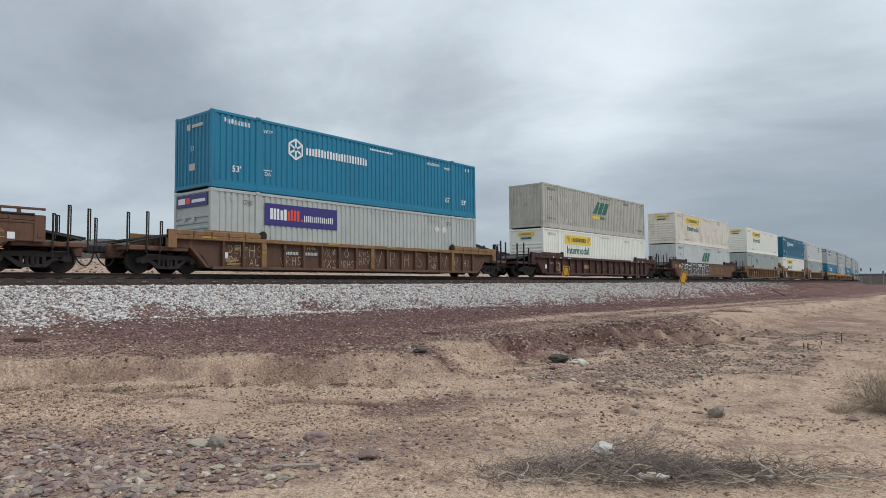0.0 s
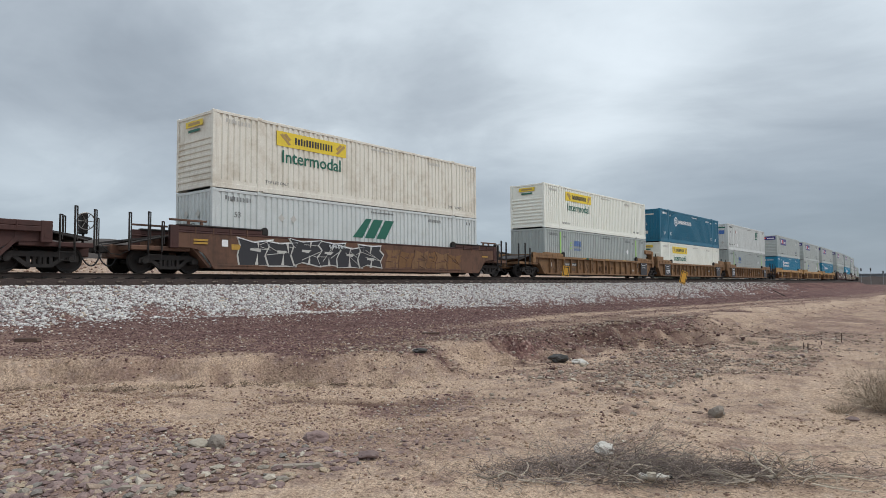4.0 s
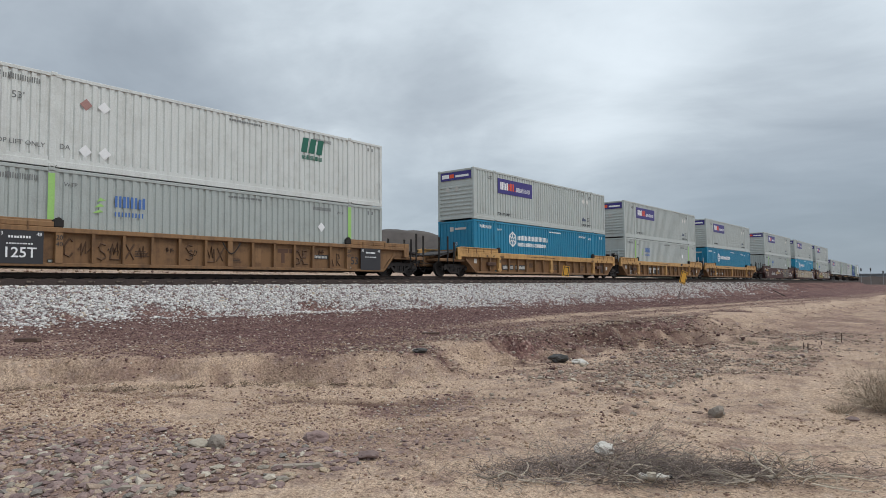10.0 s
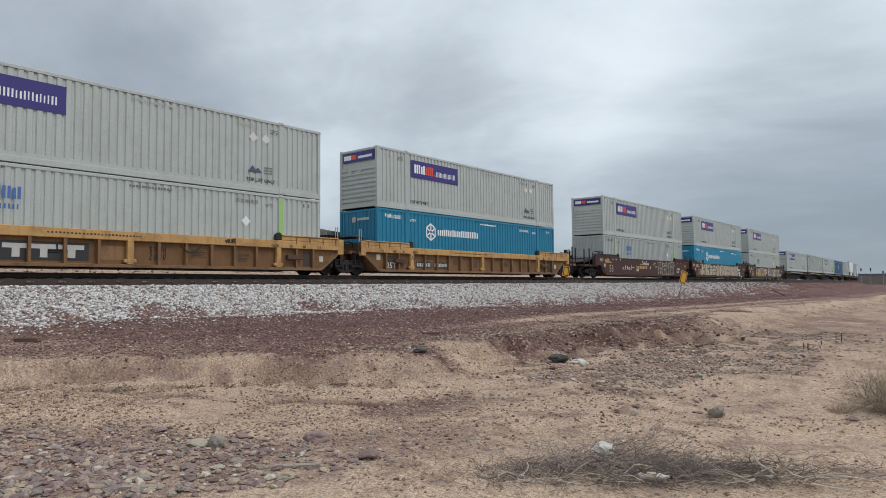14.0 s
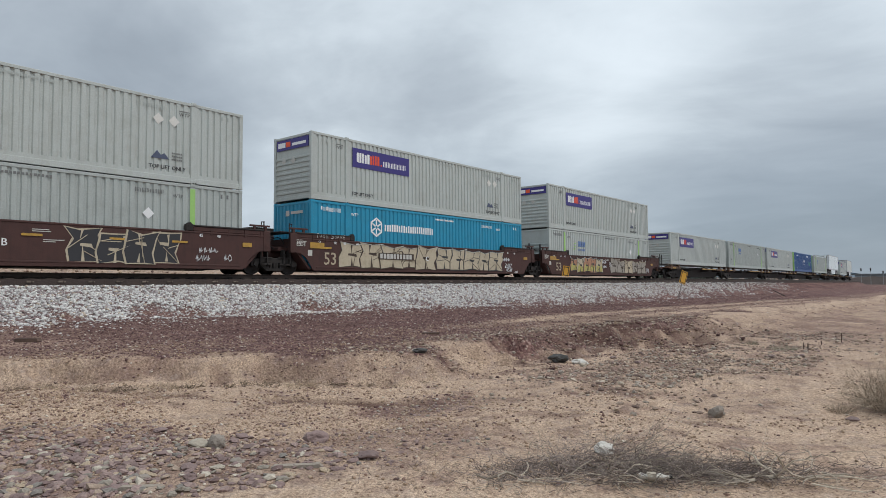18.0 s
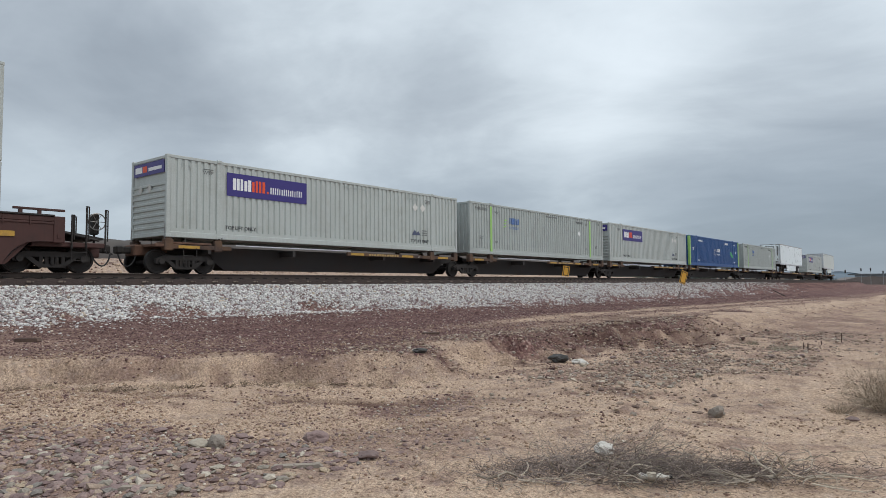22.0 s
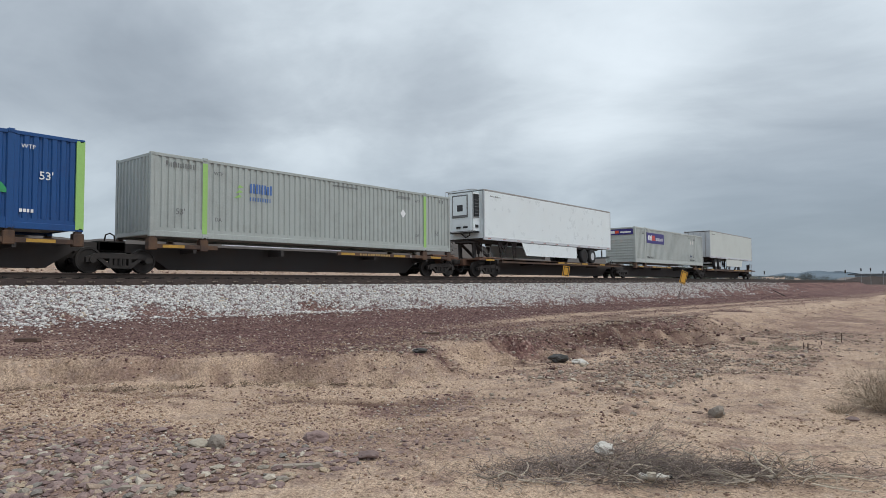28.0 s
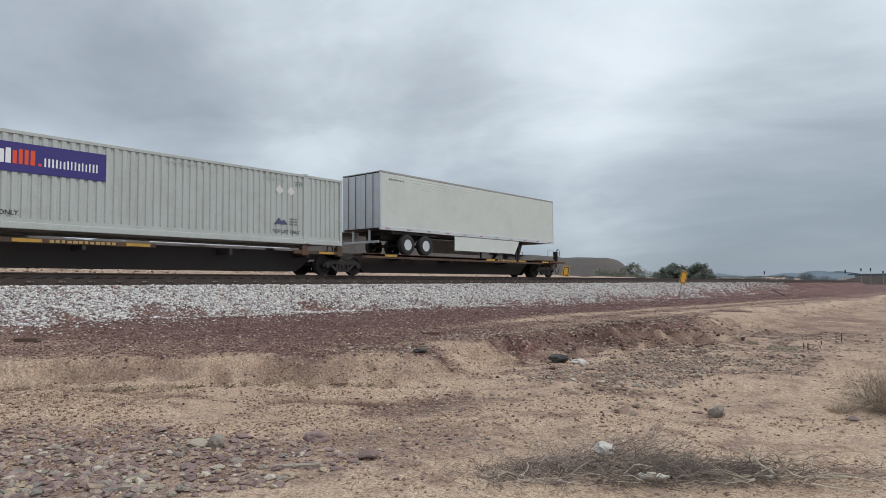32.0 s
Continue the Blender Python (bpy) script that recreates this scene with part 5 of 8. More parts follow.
            if ribbed and not deep:
                for sg in (1, -1):
                    part("end_box", Shape().box(q * 7.75, q * 8.95, -sg * 1.40, -sg * 0.75, zt + 0.175, zt + 0.50, 0.03).box(q * 8.95, q * 9.22, -sg * 1.44, -sg * 0.95, zt - 0.3, zt + 0.44, 0.03), trim, car)
            for y in (-1.2, 1.2):
                part("grab_post", Shape().rod((q * 9.12, y, 1.2), (q * 9.12, y, 2.08), 0.026, 6).rod((q * 9.0, y, 1.2), (q * 9.0, y, 2.05), 0.02, 6).rod((q * 9.12, y, 2.05), (q * 9.0, y, 2.05), 0.02, 6), M_ALU if deep else M_IRON, car)
    if brake:
        b = part("brake_housing", Shape().box(10.86, 11.06, -0.72, -0.42, 1.25, 1.92, 0.03).rod((10.96, -0.57, 0.9), (10.96, -0.57, 1.3), 0.04), M_IRON, car)
        wh = Shape()
        n = 20
        wh.tube([(10.96 + 0.27 * math.cos(k * math.tau / n), -0.78, 1.66 + 0.27 * math.sin(k * math.tau / n)) for k in range(n + 1)], 0.02, 5)
        for k in range(6):
            a = k * math.tau / 6
            wh.rod((10.96, -0.76, 1.66), (10.96 + 0.26 * math.cos(a), -0.78, 1.66 + 0.26 * math.sin(a)), 0.011, 5)
        part("brake_wheel", wh, M_STEEL, b)
    if left == "free":
        add_truck(car, -9.55)
    add_truck(car, 9.55 if right == "free" else 9.72)
    # stencils
    y = -1.452
    if marks:
        marks(car, y)
    return car


def reflectors(car, y, xs, z=1.27, material=None):
    for x in xs:
        part("reflector", Shape().plate(x - 0.28, x + 0.28, z, z + 0.07, y), material or M_REFL, car)


def stencil_box(car, y, x, z, w, h):
    p = part("number_panel", Shape().plate(x - w / 2, x + w / 2, z - h / 2, z + h / 2, y), M_DBLACK, car)
    part("number_marking", bars(x - w / 2 + 0.05, x + w / 2 - 0.05, z - h * 0.3, z + h * 0.3, y - 0.007, 9, 3), M_DPALE, p)


def info(car, y, x, z, material=None, n=5):
    s = Shape()
    rng = random.Random(int(x * 10))
    for i in range(n):
        s.plate(x - 0.3, x + rng.uniform(0.05, 0.3), z - i * 0.055, z - i * 0.055 + 0.025, y)
    part("stencil_marking", s, material or M_DPALE, car)


def marks_brown(car, y):
    yy = y + 0.14
    stencil_box(car, yy - 0.005, -4.45, 0.86, 0.8, 0.22)
    stencil_box(car, yy - 0.005, -3.45, 0.86, 0.8, 0.22)
    reflectors(car, y - 0.004, (-2.35, 1.2, 4.0, -8.2))
    tags(car, [("VRHS", -4.45, 0.36, 0.34), ("~~~~", -3.45, 1.0, 0.16), ("VR*", -2.45, 0.78, 0.34), ("YXS", -2.45, 0.3, 0.34), (")", -1.45, 0.76, 0.42), ("VRHS", -1.45, 0.32, 0.30), ("VRHS", -0.5, 0.84, 0.30), ("SHRV", -0.5, 0.46, 0.30),
               ("V", 0.5, 0.42, 0.70), ("R", 1.5, 0.40, 0.68), ("H", 2.45, 0.44, 0.62), ("S", 3.42, 0.38, 0.70), ("SMR", 4.4, 0.7, 0.30), ("~^", 4.4, 0.34, 0.26), ("V", 5.35, 0.36, 0.66), ("R", 6.3, 0.36, 0.62),
               ("RHS", -6.3, 0.62, 0.46), ("AL", -6.2, 0.3, 0.28), ("DE", -7.1, 0.78, 0.28), ("~O~", -7.2, 0.40, 0.26), ("HN", 7.2, 0.5, 0.36)], M_SCRAWL, yy, 0.018)
    part("tag_card", Shape().plate(-7.55, -7.35, 0.55, 0.8, yy), M_DWHITE, car)
    part("lettering", letters("20", 0.2, M_DGOLD), M_DGOLD, car, at=(-5.85, y - 0.006, 1.04))
    part("lettering", letters("40", 0.2, M_DGOLD), M_DGOLD, car, at=(-5.85, y - 0.006, 0.84))
    info(car, yy, -7.1, 0.55, M_DGOLD)
    info(car, yy, -6.75, 1.05, M_DGOLD, 4)


def marks_maroon(car, y):
    yy = y + 0.14
    part("lettering", letters("53", 0.78, M_DGOLD, 0.012), M_DGOLD, car, at=(-6.35, yy - 0.004, 0.66))
    part("number_marking", bars(-2.75, -1.75, 0.62, 0.88, yy, 5, 9), M_DGOLD, car)
    part("tag_card", Shape().plate(-7.95, -7.72, 0.55, 0.8, yy), M_DWHITE, car)
    tags(car, [("~C", -4.4, 0.6, 0.3), ("OU", -0.5, 0.35, 0.6), ("SO", 1.5, 0.32, 0.66), ("C", 2.6, 0.5, 0.3), ("UMU", 3.5, 0.4, 0.5), ("OXO", 5.0, 0.36, 0.5), ("~~O~", 6.4, 0.35, 0.4)], M_SAGEPAINT, yy, 0.02)
    for x, t in ((-7.1, "53"), (-6.2, "48"), (-5.0, "40 20"), (5.0, "40 20"), (6.2, "48"), (7.1, "53")):
        part("lettering", letters(t, 0.16, M_DWHITE), M_DWHITE, car, at=(x, y - 0.004, 1.27))
    info(car, yy, -7.15, 0.95, M_DPALE, 3)
    info(car, yy, 0.3, 0.75, M_DGOLD, 4)
    info(car, yy, 5.3, 0.8, M_DGOLD)
    info(car, yy, 6.9, 0.95, M_DPALE, 4)


def marks_dark(car, y):
    yy = y + 0.018
    burner(car, 3, -6.9, 0.4, 0.29, 1.44, 6, (M_DBLACK,), M_DPALE, yy, "black sprayed letterform with pale edges", None, M_DWHITE)
    burner(car, 4, 0.9, 6.3, 0.30, 1.25, 6, (M_OCHRE, M_PANEL), M_BROWN, yy, "faded ochre sprayed letterform")
    tag(car, "~~~~~~", -2.2, 1.1, 0.2, M_DWHITE, yy - 0.05, 3, 0.015)
    reflectors(car, y - 0.004, (-8.6, 8.6), 1.05)
    reflectors(car, y - 0.004, (-8.6,), 1.16)
    part("tag_card", Shape().plate(-7.75, -7.5, 1.0, 1.25, yy), M_DWHITE, car)
    part("amber_panel", Shape().plate(-7.35, -6.95, 0.9, 1.1, yy), M_REFL, car)


def panel125(car, y, x, ton=True):
    p = part("load_panel", Shape().plate(x - 0.62, x + 0.62, 0.24, 1.22, y + 0.03, 0.02), M_DBLACK, car, "black load limit panel")
    yb = y + 0.009
    if ton:
        part("lettering", letters("125T", 0.42, M_DWHITE, 0.012), M_DWHITE, p, at=(x, yb, 0.55))
    part("stencil_marking", bars(x - 0.3, x + 0.3, 0.98, 1.05, yb, 8, 12), M_DWHITE, p)
    part("stencil_marking", bars(x - 0.35, x + 0.35, 0.80, 0.84, yb, 10, 13), M_DWHITE, p)
    for dx, t in ((-0.5, "53"), (0.5, "48")):
        part("lettering", letters(t, 0.15, M_DWHITE), M_DWHITE, p, at=(x + dx, yb, 1.1))


def marks_ochre(car, y):
    yy = y + 0.14
    panel125(car, y, -6.9)
    for x in (-5.85, 5.85):
        part("lettering", letters("20", 0.2, M_DBLACK), M_DBLACK, car, at=(x, y - 0.006, 1.04))
        part("lettering", letters("40", 0.2, M_DBLACK), M_DBLACK, car, at=(x, y - 0.006, 0.84))
    part("lettering", letters("53", 0.46, M_DBLACK, 0.012), M_DBLACK, car, at=(6.32, yy - 0.004, 0.62))
    panel125(car, y, 7.2, False)
    for x in (2.2, 2.75):
        part("faded_emblem", Shape().prism([(x, 0.86), (x + 0.5, 0.86), (x + 0.5, 1.02), (x, 1.02)], yy - 0.006, yy).prism([(x + 0.17, 0.46), (x + 0.33, 0.46), (x + 0.33, 0.86), (x + 0.17, 0.86)], yy - 0.006, yy), M_RUST, car, "faded red-brown emblem block")
    tags(car, [("C~", -5.3, 0.45, 0.55), ("S^", -4.3, 0.42, 0.5), ("X~", -3.4, 0.45, 0.5), ("S", -1.5, 0.42, 0.55), ("^X", -0.5, 0.42, 0.5), ("SE", 3.4, 0.4, 0.55), ("~~", 4.4, 0.85, 0.22), ("AR", 5.2, 0.4, 0.5), ("X", 3.4, 0.5, 0.4)], M_FAINT, yy, 0.032)
    tags(car, [("~~", -2.3, 0.7, 0.2), ("~~", -4.2, 0.62, 0.2), ("SO", -1.4, 0.62, 0.2)], M_SMOKE, yy - 0.003, 0.014)
    part("pale_panel", Shape().plate(1.15, 1.42, 0.45, 1.0, yy), M_TAN, car)
    info(car, yy, -3.2, 0.7, M_SMOKE, 4)
    info(car, yy, 0.4, 0.55, M_SMOKE, 3)
    stencil_box(car, yy - 0.005, 4.4, 0.75, 0.8, 0.18)
    part("dangling_cable", Shape().tube([(-0.35 + 0.75 * u, y - 0.02, 1.16 - 0.42 * math.sin(u * math.pi)) for u in [k / 6 for k in range(7)]], 0.022, 5), M_IRON, car)


def marks_ochre_plain(car, y):
    yy = y + 0.14
    stencil_box(car, yy - 0.005, -5.3, 0.86, 0.78, 0.22)
    stencil_box(car, yy - 0.005, -4.35, 0.86, 0.78, 0.22)
    for x in (-5.85, 5.85):
        part("lettering", letters("20", 0.2, M_DBLACK), M_DBLACK, car, at=(x, y - 0.006, 1.04))
        part("lettering", letters("40", 0.2, M_DBLACK), M_DBLACK, car, at=(x, y - 0.006, 0.84))
    tags(car, [("O2", -7.1, 0.45, 0.6), ("D", -6.3, 0.42, 0.62), ("O", -3.4, 0.5, 0.5), ("VS", -2.45, 0.4, 0.5), ("K", -1.5, 0.4, 0.6), ("YNO", -0.5, 0.4, 0.42), ("^", 0.55, 0.42, 0.5)], M_FAINT, yy, 0.026)
    tags(car, [("~~~~", -2.6, 1.22, 0.12), ("A", -1.9, 1.22, 0.12)], M_DGREEN, y - 0.006, 0.022)
    tags(car, [("-X-", 1.5, 0.55, 0.26)], M_RUST, yy, 0.02)
    for x in (2.45, 3.4):
        part("pale_panel", Shape().plate(x - 0.25, x + 0.25, 0.42, 0.82, yy), M_TAN, car)
    info(car, yy, -4.3, 0.62, M_SMOKE, 4)
    info(car, yy, 5.3, 0.62, M_DPALE, 3)
    part("lettering", letters("53", 0.46, M_DBLACK, 0.012), M_DBLACK, car, at=(6.32, yy - 0.004, 0.62))
    panel125(car, y, 7.2, False)
    reflectors(car, y - 0.004, (-3.0, 0.5, 3.5))
    part("tag_card", Shape().plate(-7.5, -7.3, 0.7, 0.95, yy), M_DPALE, car)


def marks_yellow_car(car, y, letter="B", emblem=False):
    yy = y + 0.14
    for x in (-5.85, 5.85, 0.0):
        part("clamp_bracket", Shape().box(x - 0.11, x + 0.11, y - 0.012, yy, 0.40, 1.06, 0.012).box(x - 0.2, x + 0.2, y - 0.005, yy, 0.33, 0.45, 0.02), M_YELLOW, car)
    part("lettering", letters(letter, 0.26, M_DBLACK, 0.01), M_DBLACK, car, at=(-5.85, y - 0.016, 0.86))
    if emblem:
        p = part("emblem_panel", Shape().plate(-3.75, -1.25, 0.36, 0.92, yy), M_DBLACK, car, "dark panel with pale block shapes")
        for x, w in ((-3.62, 0.68), (-2.88, 0.68), (-2.14, 0.75)):
            part("pale_marking", Shape().plate(x, x + w, 0.70, 0.84, yy - 0.008).plate(x + w * 0.36, x + w * 0.66, 0.44, 0.70, yy - 0.008), M_DPALE, p)
        part("lettering", letters("53", 0.46, M_DBLACK, 0.012), M_DBLACK, car, at=(-5.0, yy - 0.004, 0.62))
        part("pale_panel", Shape().plate(-0.95, -0.1, 0.42, 0.86, yy), M_TAN, car)
        tag(car, "~OUR", 3.7, 1.14, 0.15, M_DBLACK, y - 0.006, 4, 0.02)
        tags(car, [("SNOH", 1.0, 0.7, 0.2), ("2020", 1.0, 0.46, 0.2)], M_DBLACK, yy, 0.016)
        part("dangling_cable", Shape().tube([(1.7 + 0.8 * u, y - 0.02, 0.98 - 0.25 * math.sin(u * math.pi)) for u in [k / 6 for k in range(7)]], 0.02, 5), M_IRON, car)
    else:
        stencil_box(car, yy - 0.005, -4.85, 0.55, 1.15, 0.30)
        stencil_box(car, yy - 0.005, -3.5, 0.55, 1.15, 0.30)
        part("lettering", letters("53", 0.46, M_DBLACK, 0.012), M_DBLACK, car, at=(0.75 if letter == "B" else -0.6, yy - 0.004, 0.62))
        info(car, yy, -4.3, 0.86, M_SMOKE, 2)
    if letter != "B":
        p = part("load_panel", Shape().plate(-7.7, -6.9, 0.24, 0.92, yy), M_SMOKE, car, "dark load limit panel")
        part("lettering", letters("125T", 0.40, M_DPALE, 0.012), M_DPALE, p, at=(-7.28, yy - 0.012, 0.46))
    for q in (-1, 1):
        for x, t in ((5.55, "40/20"), (6.35, "45"), (7.0, "48"), (7.8, "53")):
            part("lettering", letters(t, 0.16, M_SMOKE), M_SMOKE, car, at=(q * (x + 0.1), y - 0.006, 1.13))
    part("tag_card", Shape().plate(-8.15, -7.9, 0.72, 0.97, yy), M_DPALE, car)
    part("tag_card", Shape().plate(8.0, 8.2, 0.55, 0.78, yy), M_DPALE, car)
    for x in (-6.65, 6.65):
        part("toolbox", Shape().box(x - 0.38, x + 0.38, y - 0.03, yy, 0.60, 0.80, 0.02), M_RUST, car)
    part("dark_panel", Shape().plate(7.15, 7.55, 0.35, 0.95, yy), M_SMOKE, car)
    info(car, yy, -2.2, 0.8, M_SMOKE)
    info(car, yy, 2.5, 0.8, M_SMOKE)
    info(car, yy, 4.4, 0.75, M_SMOKE, 6)
    part("stencil_marking", bars(-2.5, 0.4, 1.18, 1.23, y - 0.003, 26, 8, 0.4), M_SMOKE, car)


def marks_yellow_emblem(car, y):
    marks_yellow_car(car, y, "C", True)


def marks_yellow_a(car, y):
    marks_yellow_car(car, y, "A")


def smooth_common(car, y):
    yy = y + 0.018
    part("lettering", letters("53", 0.74, M_SCRAWL, 0.008), M_SCRAWL, car, at=(-7.15, yy - 0.004, 0.66))
    part("tag_card", Shape().plate(-8.35, -8.13, 0.78, 1.02, yy), M_DPALE, car)
    part("reflector", Shape().plate(-8.25, -7.5, 1.18, 1.34, y - 0.002).plate(-8.25, -7.1, 1.10, 1.18, y - 0.002), M_REFL, car)
    part("reflector", Shape().plate(8.0, 8.4, 1.02, 1.18, y - 0.002), M_REFL, car)
    for x, t in ((-7.75, "53"), (-6.9, "48"), (-6.35, "45"), (-5.6, "40"), (6.3, "45"), (7.0, "48")):
        part("lettering", letters(t, 0.15, M_DWHITE), M_DWHITE, car, at=(x, y - 0.004, 1.36))
    info(car, y - 0.003, -8.75, 1.40)
    return yy


def marks_plain(car, y):
    yy = smooth_common(car, y)
    for x in (7.0, 7.7, 8.4):
        info(car, yy, x, 1.2, M_DGOLD)
        info(car, yy, x, 0.7, M_DGOLD, 3)
    part("tag_card", Shape().plate(8.75, 8.95, 0.95, 1.15, yy), M_DWHITE, car)


CREAM = mat("spray_cream", (0.47, 0.405, 0.30), 0.7, stain=(0.27, 0.22, 0.155), amount=0.6, scale=2.2, streak=0.3, bump=0.05)
PEACH = mat("spray_peach", (0.40, 0.215, 0.135), 0.7, stain=(0.30, 0.12, 0.08), amount=0.7, scale=1.6, bump=0.05)
LEMON = mat("spray_lemon", (0.42, 0.38, 0.125), 0.7, stain=(0.30, 0.25, 0.10), amount=0.6, scale=2.2, bump=0.05)
SILVER = mat("spray_silver", (0.31, 0.285, 0.25), 0.6, stain=(0.20, 0.165, 0.13), amount=0.6, scale=2, streak=0.3, bump=0.05)


def marks_smooth_a(car, y):
    yy = smooth_common(car, y)
    burner(car, 31, 2.0, 5.4, 0.29, 1.42, 4, (M_DBLACK,), CREAM, yy, "black sprayed letterform with pale outlines", None, None)
    tag(car, "Sinaloa", -0.75, 1.06, 0.34, M_DWHITE, yy, 5, 0.018, 0.6)
    tag(car, "nl~al-", -4.1, 0.62, 0.36, M_DWHITE, yy, 2, 0.018, 1.0)
    tags(car, [("2020", -2.4, 0.55, 0.14), ("~~~~", 6.6, 0.72, 0.24), ("~~~", 6.4, 0.42, 0.26), ("~O", 7.4, 0.45, 0.24)], M_DWHITE, yy, 0.014)
    part("number_marking", bars(-2.6, -0.4, 0.72, 0.96, yy, 7, 31), M_DGOLD, car)
    part("lettering", letters("B", 0.30, M_DWHITE, 0.01), M_DWHITE, car, at=(0.2, yy - 0.004, 0.84))
    info(car, yy, 1.2, 1.25, M_DPALE, 2)
    info(car, yy, 1.5, 0.95, M_DPALE, 2)
    reflectors(car, y - 0.002, (-1.7, 0.9, 3.4, 5.5), 1.06)


def marks_smooth_b(car, y):
    yy = smooth_common(car, y)
    burner(car, 33, -6.5, -0.3, 0.29, 1.48, 5, (CREAM,), M_SMOKE, yy, "large cream sprayed letterform with dark edges", None, M_DPALE, 0.55)
    burner(car, 34, 0.0, 5.7, 0.29, 1.47, 5, (CREAM,), M_DBLACK, yy, "large cream sprayed letterform with dark edges", None, M_DPALE, 0.6)
    p = part("number_panel", Shape().plate(-4.3, -1.9, 0.74, 1.04, yy - 0.046), M_SMOKE, car)
    part("number_marking", bars(-4.2, -2.0, 0.78, 1.0, yy - 0.053, 10, 34), M_DPALE, p)
    part("lettering", letters("C", 0.30, M_DWHITE, 0.01), M_DWHITE, car, at=(-0.9, yy - 0.05, 0.84))
    tags(car, [("~~~", 6.2, 0.85, 0.26), ("ZUNZ", 6.4, 0.52, 0.22), ("USAY", 6.5, 0.28, 0.2), ("2020", 7.2, 0.24, 0.1)], M_DWHITE, yy, 0.018)
    tag(car, "TOON SUAVE", -7.1, 1.56, 0.16, M_DPALE, y + 0.0, 6, 0.014, 1.0)
    part("lettering", letters("125 T", 0.30, M_DPALE, 0.008), M_DPALE, car, at=(-8.8, y - 0.004, 1.26))


def marks_smooth_c(car, y):
    yy = smooth_common(car, y)
    burner(car, 36, -5.5, -0.9, 0.30, 1.46, 5, (PEACH, CREAM, PEACH), M_DBLACK, yy, "peach and yellow sprayed letterform with dark edges", LEMON, M_DPALE)
    burner(car, 37, 0.6, 6.8, 0.29, 1.44, 5, (SILVER, SILVER, CREAM), M_SMOKE, yy, "silver-grey sprayed letterform with dark strokes", None, CREAM)
    tags(car, [("~S~", -0.6, 1.0, 0.26), ("~O~", -0.5, 0.66, 0.22), ("V~", 7.3, 0.4, 0.4), ("SO", 0.4, 0.8, 0.3)], M_DWHITE, yy - 0.04, 0.018)
    part("lettering", letters("125 T", 0.30, M_DPALE, 0.008), M_DPALE, car, at=(-8.8, y - 0.004, 1.26))
    info(car, yy, 0.0, 1.3, M_DPALE, 2)


TRAVEL_V, TRAVEL_A, TRAVEL_B = 11.6085, -0.0254, 0.0883


def travelled(t):
    return TRAVEL_V * t + TRAVEL_A * (t / 10) ** 2 + TRAVEL_B * (t / 10) ** 3


def mover(ob, s, z, half=7.0):
    MOVERS.append((ob, s, z, half))


WELL_Z, TOP_Z = 0.275, 0.275 + 2.915
brown = "rust-brown ribbed well car with sprayed scrawls"
wells = [
    # centre along the train, paint, trim, style, left end, right end, brake, marks, lower box, upper box, label
    (-2.12, M_BROWN, M_BROWN, "smooth", "free", "free", False, marks_plain, None, None, "rust-brown smooth-sided well car with yellow stencils"),
    (21.19, M_BROWN, M_TAN, "ribbed", "free", "free", True, marks_brown, "purple", "cyan", "rust-brown ribbed well car with sprayed scrawls"),
    (44.51, M_MAROON, M_MAROON, "ribbed", "free", "free", True, marks_maroon, "cream", "weathered", "dark maroon well car with large stencilled numerals"),
    (67.69, M_BROWN, M_MAROON, "smooth", "free", "free", True, marks_dark, "light", "dirty", "dark smooth-sided well car covered in graffiti"),
    (91.11, M_OCHRE, M_TAN, "ribbed", "free", "hinge", False, marks_ochre_plain, "lime", "cream", "dirty ochre ribbed well car, hinged to its neighbour"),
    (110.46, M_OCHRE, M_TAN, "ribbed", "hinge", "hinge", False, marks_ochre, "cream", "teal", "dirty ochre well car with a black load panel"),
    (130.01, M_OCHRE, M_TAN, "ribbed", "hinge", "free", False, marks_ochre, "lime", "carrier", "dirty ochre well car with a black load panel"),
    (153.33, M_OCHRE, M_YELLOW, "ribbed", "free", "hinge", True, marks_yellow_car, "cyan2", "purple", "faded yellow ribbed well car with stencils"),
    (172.88, M_OCHRE, M_YELLOW, "ribbed", "hinge", "hinge", False, marks_yellow_emblem, "lime2", "purple", "faded yellow well car with a pale block emblem"),
    (192.41, M_OCHRE, M_YELLOW, "ribbed", "hinge", "free", True, marks_yellow_a, "cyan", "purple", "faded yellow ribbed well car with stencils"),
    (215.75, M_MAROON, M_MAROON, "smooth", "free", "hinge", False, marks_smooth_a, "lime", "purple", "maroon smooth-sided well car with white scrawls"),
    (235.21, M_MAROON, M_MAROON, "smooth", "hinge", "hinge", False, marks_smooth_b, "cyan3", "purple", "maroon well car covered in cream graffiti"),
    (254.62, M_MAROON, M_MAROON, "smooth", "hinge", "free", True, marks_smooth_c, "lime2", "purple", "maroon well car with yellow and silver graffiti"),
]
for i, (s, paint, trim, style, left, right, brake, mk, low, top, label) in enumerate(wells):
    mover(well_car(paint, trim, style, label, left, right, i, brake, mk, {1: M_RUST, 4: M_OCHRE, 5: M_OCHRE, 6: M_OCHRE, 7: M_PANEL, 8: M_PANEL, 9: M_PANEL}.get(i)), s, 0.0, 9.6)
    if low:
        mover(container(low), s, WELL_Z)
    if top:
        mover(container(top), s, TOP_Z)


